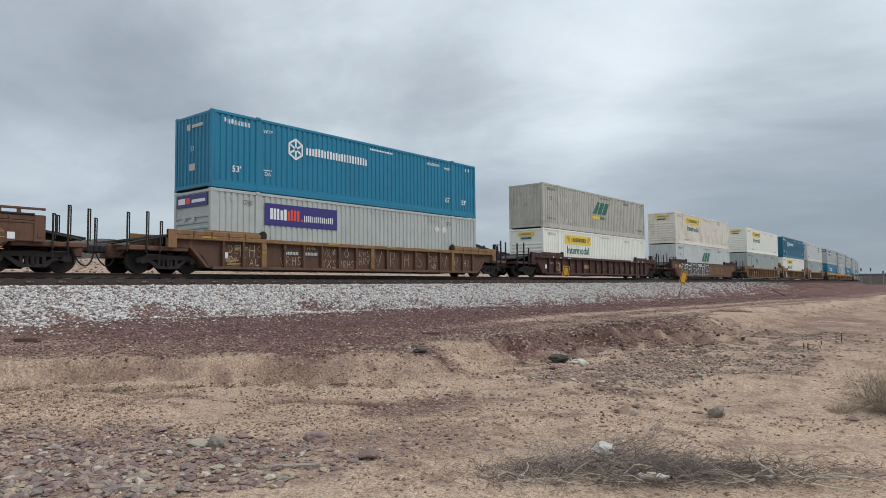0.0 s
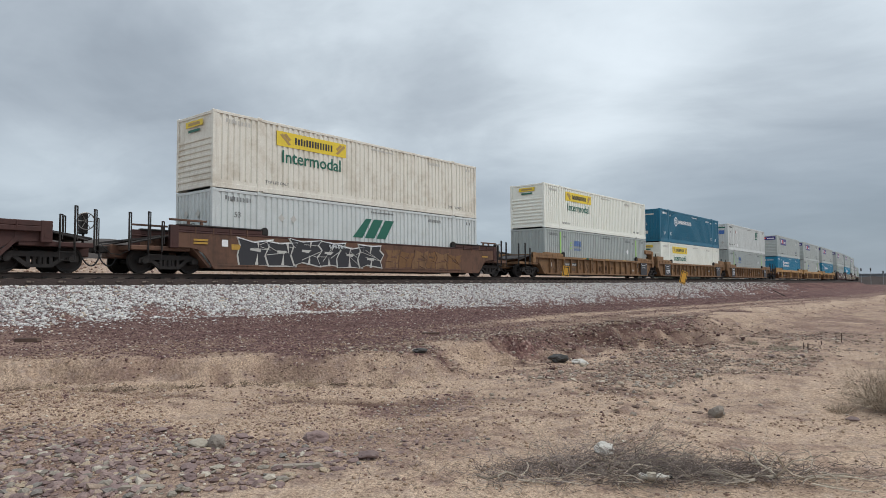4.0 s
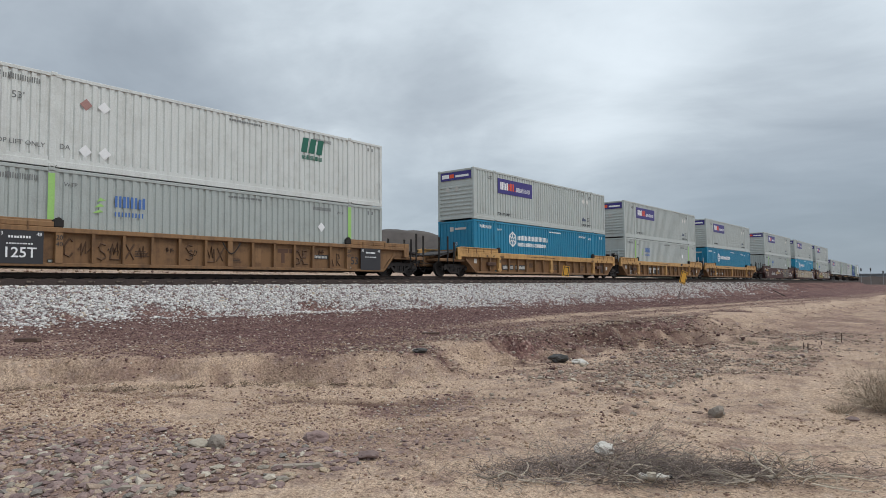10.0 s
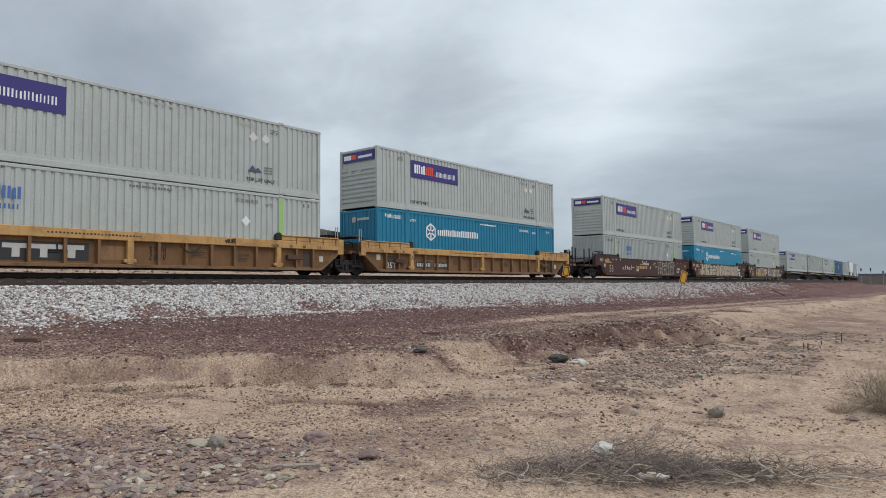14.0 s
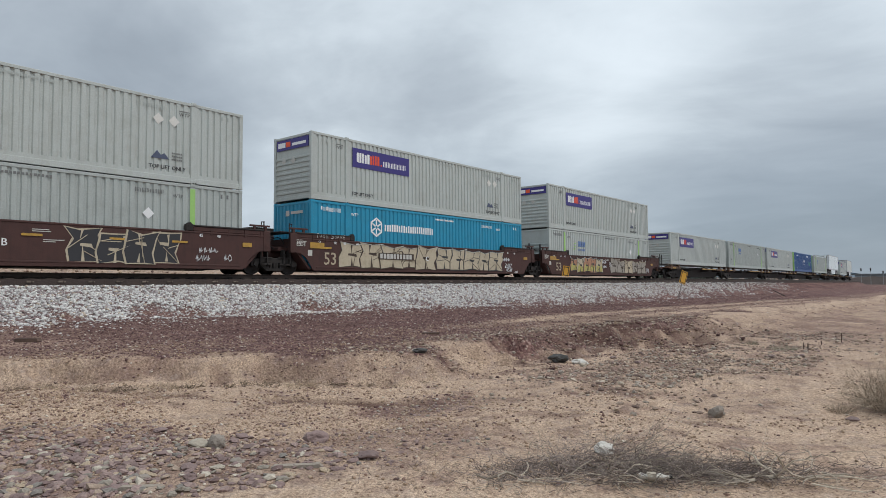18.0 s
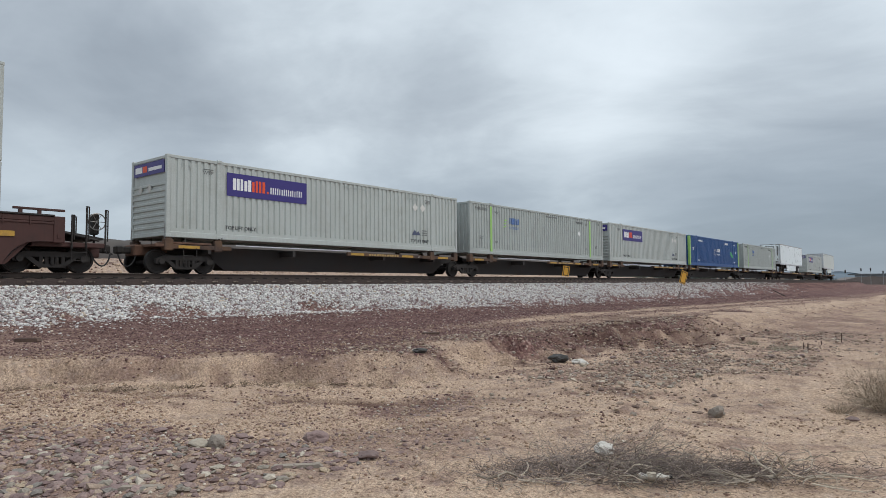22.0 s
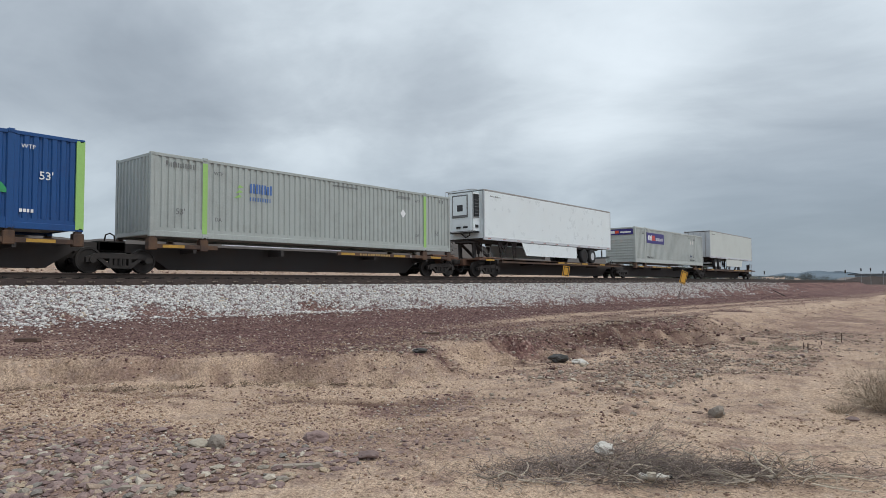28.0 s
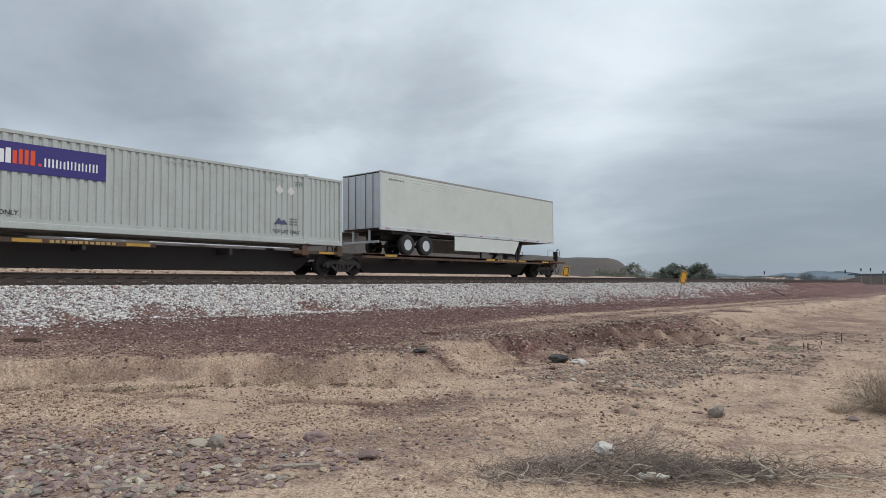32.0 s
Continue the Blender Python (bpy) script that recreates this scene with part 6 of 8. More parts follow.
# spine cars: a deep centre beam with light outriggers
def spine_car(tl, tr, label, left, right, deck=False, seed=0, last=False, flip=1):
    """One unit; tl and tr are the truck centres from the load's middle."""
    car = thing("spine_car", label, "rail car", "rail cars of the train")
    prof = [(tl - 0.3, 0.74), (tl + 1.2, 0.70), (tl + 2.0, 0.16), (tr - 2.0, 0.16), (tr - 1.2, 0.70), (tr + 0.3, 0.74), (tr + 0.3, 1.02), (tl - 0.3, 1.02)]
    part("centre_beam", Shape().prism(prof, -0.36, 0.36), M_BEAM, car)
    for sg in (1, -1):
        yo = -sg * 1.27
        if deck:
            part("runway", Shape().box(tl + 1.0, tr - 0.6, yo, -sg * 0.62, 0.90, 1.0, 0.01).box(tl + 1.0, tr - 0.6, yo, yo + sg * 0.05, 0.80, 1.02), M_SILL, car)
        else:
            for a, b in ((-7.95, -5.5), (0.3, 7.95)):
                part("side_sill", Shape().box(flip * a, flip * b, yo, yo + sg * 0.10, 0.86, 1.01, 0.012), M_SILL, car)
        for x in (-6.4, -2.6, 2.6, 6.2):
            part("outrigger", Shape().prism([(x - 0.06, 0.72), (x + 0.06, 0.72), (x + 0.06, 0.95), (x - 0.06, 0.95)], -sg * 0.34, yo + sg * 0.02), M_BEAM, car)
        if not deck:
            for x in (-7.95, -6.05, 6.05, 7.95):
                part("pedestal", Shape().box(x - 0.16, x + 0.16, yo - sg * 0.02, yo + sg * 0.22, 0.80, 1.20, 0.02).box(x - 0.1, x + 0.1, yo, yo + sg * 0.18, 1.20, 1.255), M_SILL, car)
            part("air_pipe", Shape().rod((-flip * 5.3, yo + sg * 0.06, 1.06), (flip * 0.5, yo + sg * 0.06, 1.06), 0.028, 6), M_TRIM, car)
        for x in (-flip * 7.2, flip * 0.9, flip * 4.2, flip * 6.9):
            part("reflector", Shape().box(x - 0.4, x + 0.4, yo - sg * 0.006, yo, 0.885, 0.985), M_REFL, car)
    part("number_marking", bars(1.6, 3.6, 0.89, 0.98, -1.276, 12, seed) if flip > 0 else bars(-3.6, -1.6, 0.89, 0.98, -1.276, 12, seed), M_DGOLD, car)
    part("lettering", letters("53", 0.14, M_DPALE), M_DPALE, car, at=(flip * 5.0 if not deck else 2.2, -1.278, 0.935))
    for q, tx, end in ((-1, tl, left), (1, tr, right)):
        if end == "free":
            ext = 1.1 if last and deck else 0.0
            part("end_plate", Shape().box(tx - 0.9, tx + 0.9, -1.26, -0.7, 1.03, 1.10, 0.01).box(tx - 0.9, tx + 0.9, 0.7, 1.26, 1.03, 1.10, 0.01), M_BROWN, car)
            part("end_sill", Shape().box(tx, tx + q * (1.5 + ext), -0.34, 0.34, 0.62, 1.0, 0.03).box(tx + q * 0.3, tx + q * (1.2 + ext), -1.25, 1.25, 0.92, 1.02, 0.01), M_BROWN, car)
            part("coupler", Shape().box(tx + q * (1.45 + ext), tx + q * (1.8 + ext), -0.13, 0.13, 0.70, 0.94, 0.04).box(tx + q * (1.75 + ext), tx + q * (2.02 + ext), -0.17, 0.11, 0.68, 0.96, 0.05), M_IRON, car)
            part("air_hose", Shape().tube([(tx + q * (1.4 + ext + 0.62 * u), -0.3, 0.66 - 0.42 * math.sin(u * math.pi) ** 0.7) for u in [k / 8 for k in range(9)]], 0.026, 6), M_RUBBER, car)
            for sg in (1, -1):
                yg = -sg * 1.2
                part("grab_rail", Shape().rod((tx + q * 0.1, yg, 1.0), (tx + q * 0.1, yg, 1.72), 0.016, 6).rod((tx + q * 0.85, yg, 1.0), (tx + q * 0.85, yg, 1.72), 0.016, 6)
                     .rod((tx + q * 0.1, yg, 1.70), (tx + q * 0.85, yg, 1.70), 0.014, 6).rod((tx + q * 0.1, yg, 1.32), (tx + q * 0.85, yg, 1.32), 0.014, 6), M_STEEL, car)
            part("ladder", Shape().rod((tx - 0.2, -1.28, 0.35), (tx - 0.2, -1.28, 0.9), 0.016, 6).rod((tx + 0.3, -1.28, 0.35), (tx + 0.3, -1.28, 0.9), 0.016, 6)
                 .rod((tx - 0.2, -1.28, 0.37), (tx + 0.3, -1.28, 0.37), 0.016, 6).rod((tx - 0.2, -1.28, 0.62), (tx + 0.3, -1.28, 0.62), 0.016, 6), M_IRON, car)
        else:
            part("hinge_block", Shape().box(tx - 0.45, tx + 0.45, -0.45, 0.45, 0.74, 1.08, 0.04).tube([(tx - 0.16, -0.2, 1.08), (tx - 0.12, -0.2, 1.3), (tx + 0.02, -0.2, 1.36), (tx + 0.16, -0.2, 1.28), (tx + 0.18, -0.2, 1.08)], 0.025, 6), M_IRON, car)
    if left == "free":
        add_truck(car, tl)
    add_truck(car, tr)
    if last:
        tr += 1.1 if deck else 0.0
        b = part("brake_stand", Shape().box(tr + 1.35, tr + 1.5, -0.5, -0.2, 1.0, 1.75, 0.03), M_IRON, car)
        n = 18
        part("brake_wheel", Shape().tube([(tr + 1.42 + 0.27 * math.cos(k * math.tau / n), -0.55, 1.62 + 0.27 * math.sin(k * math.tau / n)) for k in range(n + 1)], 0.022, 5)
             .rod((tr + 1.16, -0.55, 1.62), (tr + 1.68, -0.55, 1.62), 0.012, 5).rod((tr + 1.42, -0.55, 1.36), (tr + 1.42, -0.55, 1.88), 0.012, 5), M_IRON, b)
    return car


def trailer(label, length, bottom, top, wheels, skirt, stand, nose):
    """A highway box trailer riding on the deck; nose -1 or 1 is the way its front faces. Heights are above the rail."""
    tr = thing("semi_trailer", label, "trailer", "trailers on the train")
    L2 = length / 2
    sheet = M_TRAILER if nose < 0 else M_VAN
    for sg in (1, -1):
        y = -sg * 1.29
        part("side_wall", Shape().box(-L2 + 0.06, L2 - 0.06, y, y + sg * 0.05, bottom + 0.18, top - 0.10), sheet, tr)
        n = 17
        for k in range(n):
            z = bottom + 0.32 + k * (top - bottom - 0.55) / (n - 1)
            part("side_rib", Shape().box(-L2 + 0.12, L2 - 0.12, y - sg * 0.008, y, z, z + 0.022), sheet, tr)
        part("bottom_rail", Shape().box(-L2, L2, y - sg * 0.012, y + sg * 0.08, bottom, bottom + 0.18, 0.012), M_TRIM, tr)
        part("top_rail", Shape().box(-L2, L2, y - sg * 0.012, y + sg * 0.08, top - 0.10, top, 0.012), M_TOPRAIL, tr)
        for x in (-L2, L2):
            q = -1 if x < 0 else 1
            part("corner_post", Shape().box(x, x - q * 0.10, y - sg * 0.014, y + sg * 0.08, bottom + 0.18, top - 0.10, 0.012), M_TRIM, tr)
        part("marker_marking", bars(-L2 + 0.6, -L2 + 1.7, top - 0.40, top - 0.32, y - 0.012, 9, 7, 0.45) if sg > 0 else Shape().box(-1, 1, y, y + 0.004, top - 0.4, top - 0.3), M_DGREY, tr)
        x0, x1 = skirt
        part("side_skirt", Shape().prism([(x0, bottom - 0.02), (x1, bottom - 0.02), (x1 - (0.5 if nose > 0 else 0), bottom - 0.78), (x0 + (0.5 if nose < 0 else 0), bottom - 0.78)], y + sg * 0.02, y + sg * 0.05), sheet, tr)
    part("roof", Shape().box(-L2 + 0.05, L2 - 0.05, -1.25, 1.25, top - 0.05, top - 0.01), M_ALU, tr)
    part("floor", Shape().box(-L2 + 0.05, L2 - 0.05, -1.22, 1.22, bottom + 0.03, bottom + 0.12), M_BEAM, tr)
    part("bogie_frame", Shape().box(wheels[0] - 1.1, wheels[1] + 1.1, -0.55, -0.42, bottom - 0.35, bottom, 0.01).box(wheels[0] - 1.1, wheels[1] + 1.1, 0.42, 0.55, bottom - 0.35, bottom, 0.01)
         .box(wheels[0] - 1.0, wheels[1] + 1.0, -1.15, 1.15, bottom - 0.14, bottom, 0.01), M_BEAM, tr)
    for x in wheels:
        part("axle", Shape().rod((x, -1.1, 1.5), (x, 1.1, 1.5), 0.07, 10), M_IRON, tr)
        for sg in (1, -1):
            ty = part("tyre", Shape().lathe([(0.27, -0.14), (0.42, -0.15), (0.48, -0.13), (0.505, -0.08), (0.505, 0.08), (0.48, 0.13), (0.42, 0.15), (0.27, 0.14)], (0, 0, 0), 28, False), M_RUBBER, tr, at=(x, -sg * 1.12, 1.5), smooth=True)
            part("rim", Shape().lathe([(0.28, -0.13), (0.25, -0.10), (0.20, -0.03), (0.12, -0.04), (0.09, -0.10), (0.02, -0.11)] if sg > 0 else [(0.02, 0.11), (0.09, 0.10), (0.12, 0.04), (0.20, 0.03), (0.25, 0.10), (0.28, 0.13)], (0, 0, 0), 24), M_IRON if nose < 0 and x == wheels[0] else M_TRIM, ty)
            part("hub", Shape().rod((0, -sg * 0.02, 0), (0, -sg * 0.125, 0), 0.15, 14, 0.09), M_IRON, ty)
            s = Shape()
            for k in range(8):
                a = k * math.tau / 8
                s.rod((math.cos(a) * 0.165, -sg * 0.03, math.sin(a) * 0.165), (math.cos(a) * 0.165, -sg * 0.07, math.sin(a) * 0.165), 0.02, 6)
            part("wheel_nut", s, M_STEEL, ty)
    rear = -nose
    for sg in (1, -1):
        d = part("door", Shape().box(rear * (L2 + 0.005), rear * (L2 - 0.06), sg * 0.01, sg * 1.2, bottom + 0.10, top - 0.12, 0.008), M_TRIM, tr)
        for yy in (0.35, 0.85):
            part("locking_bar", Shape().rod((rear * (L2 + 0.04), sg * yy, bottom + 0.1), (rear * (L2 + 0.04), sg * yy, top - 0.15), 0.02, 6), M_STEEL, d)
    part("rear_bumper", Shape().box(rear * (L2 - 0.05), rear * (L2 + 0.03), -1.2, 1.2, bottom - 0.62, bottom - 0.50, 0.015).box(rear * (L2 - 0.05), rear * (L2), -0.6, -0.5, bottom - 0.55, bottom)
         .box(rear * (L2 - 0.05), rear * L2, 0.5, 0.6, bottom - 0.55, bottom), M_ALU, tr)
    for sg in (1, -1):
        part("landing_leg", Shape().box(stand - 0.07, stand + 0.07, sg * 0.75, sg * 0.90, 1.42, bottom, 0.01).rod((stand, sg * 0.82, 1.04), (stand, sg * 0.82, 1.5), 0.05, 8), M_BEAM, tr)
    for sg in (1, -1):
        y = -sg * 0.95
        part("leg_bracket", Shape().prism([(stand - 0.55, bottom), (stand - 0.40, bottom), (stand - 0.06, 1.42), (stand - 0.2, 1.42)], y - 0.025, y + 0.025)
             .prism([(stand + 0.42, bottom), (stand + 0.58, bottom), (stand + 0.2, 1.42), (stand + 0.06, 1.42)], y - 0.025, y + 0.025)
             .prism([(stand - 0.42, bottom - 0.32), (stand + 0.42, bottom - 0.26), (stand + 0.42, bottom - 0.18), (stand - 0.42, bottom - 0.24)], y - 0.024, y + 0.024)
             .prism([(stand - 0.36, bottom - 0.1), (stand - 0.28, bottom), (stand + 0.24, bottom - 0.5), (stand + 0.16, bottom - 0.56)], y - 0.023, y + 0.023), M_BEAM, tr)
        x = stand - nose * 1.2
        part("support_bracket", Shape().prism([(x - 0.36, bottom), (x + 0.36, bottom), (x + 0.12, bottom - 0.36), (x - 0.12, bottom - 0.36)], y - 0.03, y + 0.03)
             .rod((x, y, bottom - 0.3), (x, y, 1.05), 0.05, 8).box(x - 0.14, x + 0.14, y - 0.1, y + 0.1, 1.03, 1.06), M_BEAM, tr)
        for k in range(11):
            xk = -L2 + 0.5 + k * (length - 1.0) / 10
            part("reflector_strip", Shape().box(xk - 0.16, xk + 0.16, -sg * 1.306, -sg * 1.300, bottom + 0.06, bottom + 0.11), M_DFADED, tr)
    if nose < 0:
        # cooling unit on the front wall
        part("front_wall", Shape().box(-L2, -L2 + 0.06, -1.2, 1.2, bottom + 0.1, top - 0.1), M_TRAILER, tr)
        plan = [(-L2, -0.99), (-L2 - 0.52, -0.93), (-L2 - 0.60, -0.80), (-L2 - 0.56, 0.55), (-L2 - 0.46, 0.90), (-L2, 0.98)]
        z0, z1, n = bottom + 0.50, top - 0.20, len(plan)
        u = part("cooling_unit", Shape().add([(x, y, z0) for x, y in plan] + [(x, y, z1) for x, y in plan],
                                             [tuple(range(n))[::-1], tuple(range(n, 2 * n))] + [(k, (k + 1) % n, (k + 1) % n + n, k + n) for k in range(n)]), M_TRAILER, tr, "white cooling unit with dark grille and panels")
        part("grille", Shape().box(-L2 - 0.50, -L2 - 0.04, -1.005, -0.93, bottom + 1.30, top - 0.30, 0.02), M_BLACK, u)
        for k in range(5):
            z = bottom + 1.45 + k * 0.19
            part("grille_slat", Shape().box(-L2 - 0.47, -L2 - 0.07, -1.012, -1.005, z, z + 0.03), M_DGREY, u)
        part("seam", Shape().box(-L2 - 0.51, -L2 - 0.03, -1.0, -0.94, bottom + 1.24, bottom + 1.28), M_DGREY, u)
        part("front_panel", Shape().box(-L2 - 0.615, -L2 - 0.57, -0.62, 0.5, bottom + 1.26, top - 0.32, 0.01), M_DGREY, u)
        part("panel_face", Shape().box(-L2 - 0.625, -L2 - 0.612, -0.55, 0.43, bottom + 1.40, top - 0.40, 0.005), M_TRAILER, u)
        part("emblem", Shape().box(-L2 - 0.632, -L2 - 0.624, -0.28, 0.12, bottom + 1.62, bottom + 1.98, 0.003), M_DBLACK, u)
        for k in range(2):
            part("vent_slot", Shape().box(-L2 - 0.615, -L2 - 0.58, -0.6 + k * 0.5, -0.28 + k * 0.5, bottom + 0.66, bottom + 0.76), M_BLACK, u)
        part("side_vent", Shape().box(-L2 - 0.36, -L2 - 0.12, -1.0, -0.94, bottom + 0.68, bottom + 0.84), M_BLACK, u)
        part("guard_frame", Shape().tube([(-L2, -1.0, top - 0.06), (-L2 - 0.64, -1.0, top - 0.06), (-L2 - 0.55, 1.0, top - 0.06), (-L2, 1.0, top - 0.06)], 0.025, 6)
             .rod((-L2 - 0.64, -1.0, top - 0.06), (-L2 - 0.64, -1.0, bottom + 0.45), 0.02, 6).rod((-L2 - 0.55, 1.0, top - 0.06), (-L2 - 0.55, 1.0, bottom + 0.45), 0.02, 6)
             .rod((-L2 - 0.64, -1.0, bottom + 0.45), (-L2 - 0.55, 1.0, bottom + 0.45), 0.02, 6).rod((-L2 - 0.25, -1.0, top - 0.06), (-L2 - 0.25, 1.0, top - 0.06), 0.016, 6), M_ALU, tr)
        part("unit_tray", Shape().box(-L2 - 0.58, -L2, -0.98, 0.95, bottom + 0.40, bottom + 0.498, 0.02), M_BLACK, tr)
        part("hose_tangle", Shape().tube([(-L2 - 0.35, -0.6, bottom + 0.52), (-L2 - 0.30, -0.5, bottom + 0.25), (-L2 - 0.1, -0.4, bottom + 0.3), (-L2 - 0.15, -0.1, bottom + 0.15), (-L2 - 0.05, 0.3, bottom + 0.42)], 0.03, 6), M_RUBBER, tr)
    return tr


def hitch(car, x, lean, z):
    """Stand that holds the front of a trailer above the deck."""
    part("hitch_stand", Shape().prism([(x - 0.12, 1.0), (x + 0.12, 1.0), (x + 0.12 + lean * 0.1, z), (x - 0.12 + lean * 0.1, z)], -0.55, -0.45)
         .prism([(x - 0.12, 1.0), (x + 0.12, 1.0), (x + 0.12 + lean * 0.1, z), (x - 0.12 + lean * 0.1, z)], 0.45, 0.55)
         .box(x - 0.45, x + 0.45, -0.6, 0.6, z - 0.12, z, 0.03).rod((x, -0.5, z - 0.1), (x - lean * 1.5, -0.5, 1.0), 0.085, 8).rod((x, 0.5, z - 0.1), (x - lean * 1.5, 0.5, 1.0), 0.085, 8), M_BEAM, car)


SPINE_Z = 1.258
spine_label = "low black-beamed spine car with brown outriggers"
spines = [
    (275.72, -7.22, 9.18, "free", "hinge", "purple"), (292.99, -8.09, 9.21, "hinge", "hinge", "lime"), (310.29, -8.09, 9.31, "hinge", "hinge", "purple"),
    (327.45, -7.85, 9.35, "hinge", "hinge", "navy"), (345.72, -8.92, 7.58, "hinge", "free", "lime"),
    (364.61, -7.01, 10.69, "free", "hinge", "reefer"), (385.51, -10.21, 8.29, "hinge", "hinge", "purple"), (403.87, -10.07, 7.25, "hinge", "free", "van")]
for i, (s, tl, trk, left, right, load) in enumerate(spines):
    van = load in ("reefer", "van")
    # a hinged truck belongs to the unit on its left
    car = spine_car(tl, trk, spine_label if not van else "rusty spine car with a flat trailer deck", left, right, van, i, i in (4, 7), -1 if i == 6 else 1)
    mover(car, s, 0.0, 8.0)
    if load == "reefer":
        hitch(car, -7.65, -1.05, 2.02)
        mover(trailer("white refrigerated trailer with ribbed sides and cooling unit", 16.15, 2.07, 4.94, (3.95, 5.15), (-4.15, 2.75), -5.75, -1), s + 0.27, 0.0)
    elif load == "van":
        hitch(car, 4.9, 1, 2.12)
        mover(trailer("white box trailer with ribbed sides, doors facing forward", 15.9, 2.14, 4.93, (-6.0, -4.65), (-2.35, 3.9), 4.2, 1), s, 0.0)
    else:
        mover(container(load), s, SPINE_Z)


# ---------------------------------------------------------------- distance
def dirs(px):
    """Heading (radians from +y towards +x) of a bearing given in thousandths of the lens's half width."""
    return YAW + math.atan(px * math.tan(radians(67.61 / 2)))


M_HILL = mat("hill_brown", (0.076, 0.065, 0.060), 0.95, grain=0.25, vary=0.25, stain=(0.115, 0.095, 0.08), amount=0.6, scale=0.03, bump=0.0)
# air haze is painted into this blue; the scene has no fog
M_FAR = mat("far_range_haze_blue", (0.128, 0.165, 0.20), 1.0, grain=0.01, vary=0.08, bump=0.0)


def ridge(name, label, dist, depth, profile, material, seed, steps=160, rough=1.0):
    """A hill range round the eye: (bearing, height over the eye's level) joined, with slopes before and behind."""
    bs = np.array([q[0] for q in profile])
    hs = np.array([q[1] for q in profile])
    v, f = [], []
    rows = [(-0.5, 0.0), (-0.28, 0.30), (-0.12, 0.72), (-0.03, 0.96), (0.0, 1.0), (0.3, 0.7), (0.8, 0.0)]
    for i in range(steps + 1):
        b = bs[0] + (bs[-1] - bs[0]) * i / steps
        a = dirs(b)
        h = float(np.interp(b, bs, hs))
        for k, (dr, fh) in enumerate(rows):
            wob = float(fbm(np.array([b * 9.0 + 40]), np.array([k * 0.8]), 4, seed)[0])
            r = dist + depth * dr + wob * depth * 0.25 * (0 < k < 6)
            z = 0.5 + (EYE[2] - 0.5 + h * r / dist) * fh + wob * h * 0.12 * rough * (0 < k < 5)
            v.append((r * math.sin(a), r * math.cos(a), z if 0 < k < 6 else -1.0))
    n = len(rows)
    for i in range(steps):
        f += [(i * n + k, (i + 1) * n + k, (i + 1) * n + k + 1, i * n + k + 1) for k in range(n - 1)]
    return solid(name, Shape().add(v, f), material, label, "hill", kind="structure", smooth=True)


F = 0.5 / math.tan(radians(67.61 / 2))


def skyline(points, dist):
    """(bearing -1..1, elevation in thousandths of the picture width over the horizon) to heights."""
    out = []
    for b, e in points:
        out.append((b, dist * (e / 1000) / F / math.sqrt(1 + (b * math.tan(radians(67.61 / 2))) ** 2)))
    return out


ridge("mesa", "flat-topped brown desert hill behind the tracks", 420, 160,
      skyline([(-1.6, 70), (-1.2, 66), (-1.0, 66), (-0.95, 64), (-0.88, 57), (-0.81, 53), (-0.74, 53), (-0.6, 58), (-0.49, 64), (-0.43, 66), (-0.34, 68), (-0.23, 66), (-0.10, 63), (-0.03, 60), (0.08, 47),
               (0.15, 37), (0.21, 33), (0.27, 30), (0.37, 29), (0.40, 25), (0.42, 16), (0.45, 5), (0.47, 0.2), (0.50, 0.1)], 420), M_HILL, 3, 220)
# range in the blue that carries the painted distance haze
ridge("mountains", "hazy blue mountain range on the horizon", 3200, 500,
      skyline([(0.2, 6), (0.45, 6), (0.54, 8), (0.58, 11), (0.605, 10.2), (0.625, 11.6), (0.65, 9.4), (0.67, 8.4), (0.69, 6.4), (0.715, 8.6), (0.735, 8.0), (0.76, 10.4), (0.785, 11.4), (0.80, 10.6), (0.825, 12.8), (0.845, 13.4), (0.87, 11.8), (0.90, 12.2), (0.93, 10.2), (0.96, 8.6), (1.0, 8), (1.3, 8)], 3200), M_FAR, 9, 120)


# ---------------------------------------------------------------- markers beside the line
def marker(x, y, w, h, zc, lean, yaw):
    z0 = gz(x, y)
    m = thing("track_marker", "amber rectangular marker on a thin leaning post", "sign", "trackside markers", m=pose(x, y, z0 - 0.15, 0, lean, yaw))
    part("post", Shape().rod((0, 0.02, 0), (0, 0.02, zc - z0 + h * 0.3), 0.018, 8), M_IRON, m)
    p = part("plate", Shape().box(-w / 2, w / 2, -0.012, 0.0, zc - z0 - h / 2 + 0.15, zc - z0 + h / 2 + 0.15, 0.004), M_SIGN, m)
    s = Shape()
    z1, z2 = zc - z0 - h / 2 + 0.15, zc - z0 + h / 2 + 0.15
    t = 0.05
    for a, b, c, d in ((-w / 2 + t, w / 2 - t, z1 + t, z1 + 2 * t), (-w / 2 + t, w / 2 - t, z2 - 2 * t, z2 - t), (-w / 2 + t, -w / 2 + 2 * t, z1 + 2 * t, z2 - 2 * t), (w / 2 - 2 * t, w / 2 - t, z1 + 2 * t, z2 - 2 * t)):
        s.box(a, b, -0.017, -0.012, c, d)
    part("border", s, M_BLACK, p)


marker(37.4, 20.9, 0.46, 0.66, 2.42, 9, -35)
marker(48.0, 17.5, 0.62, 0.94, 2.12, 20, -25)


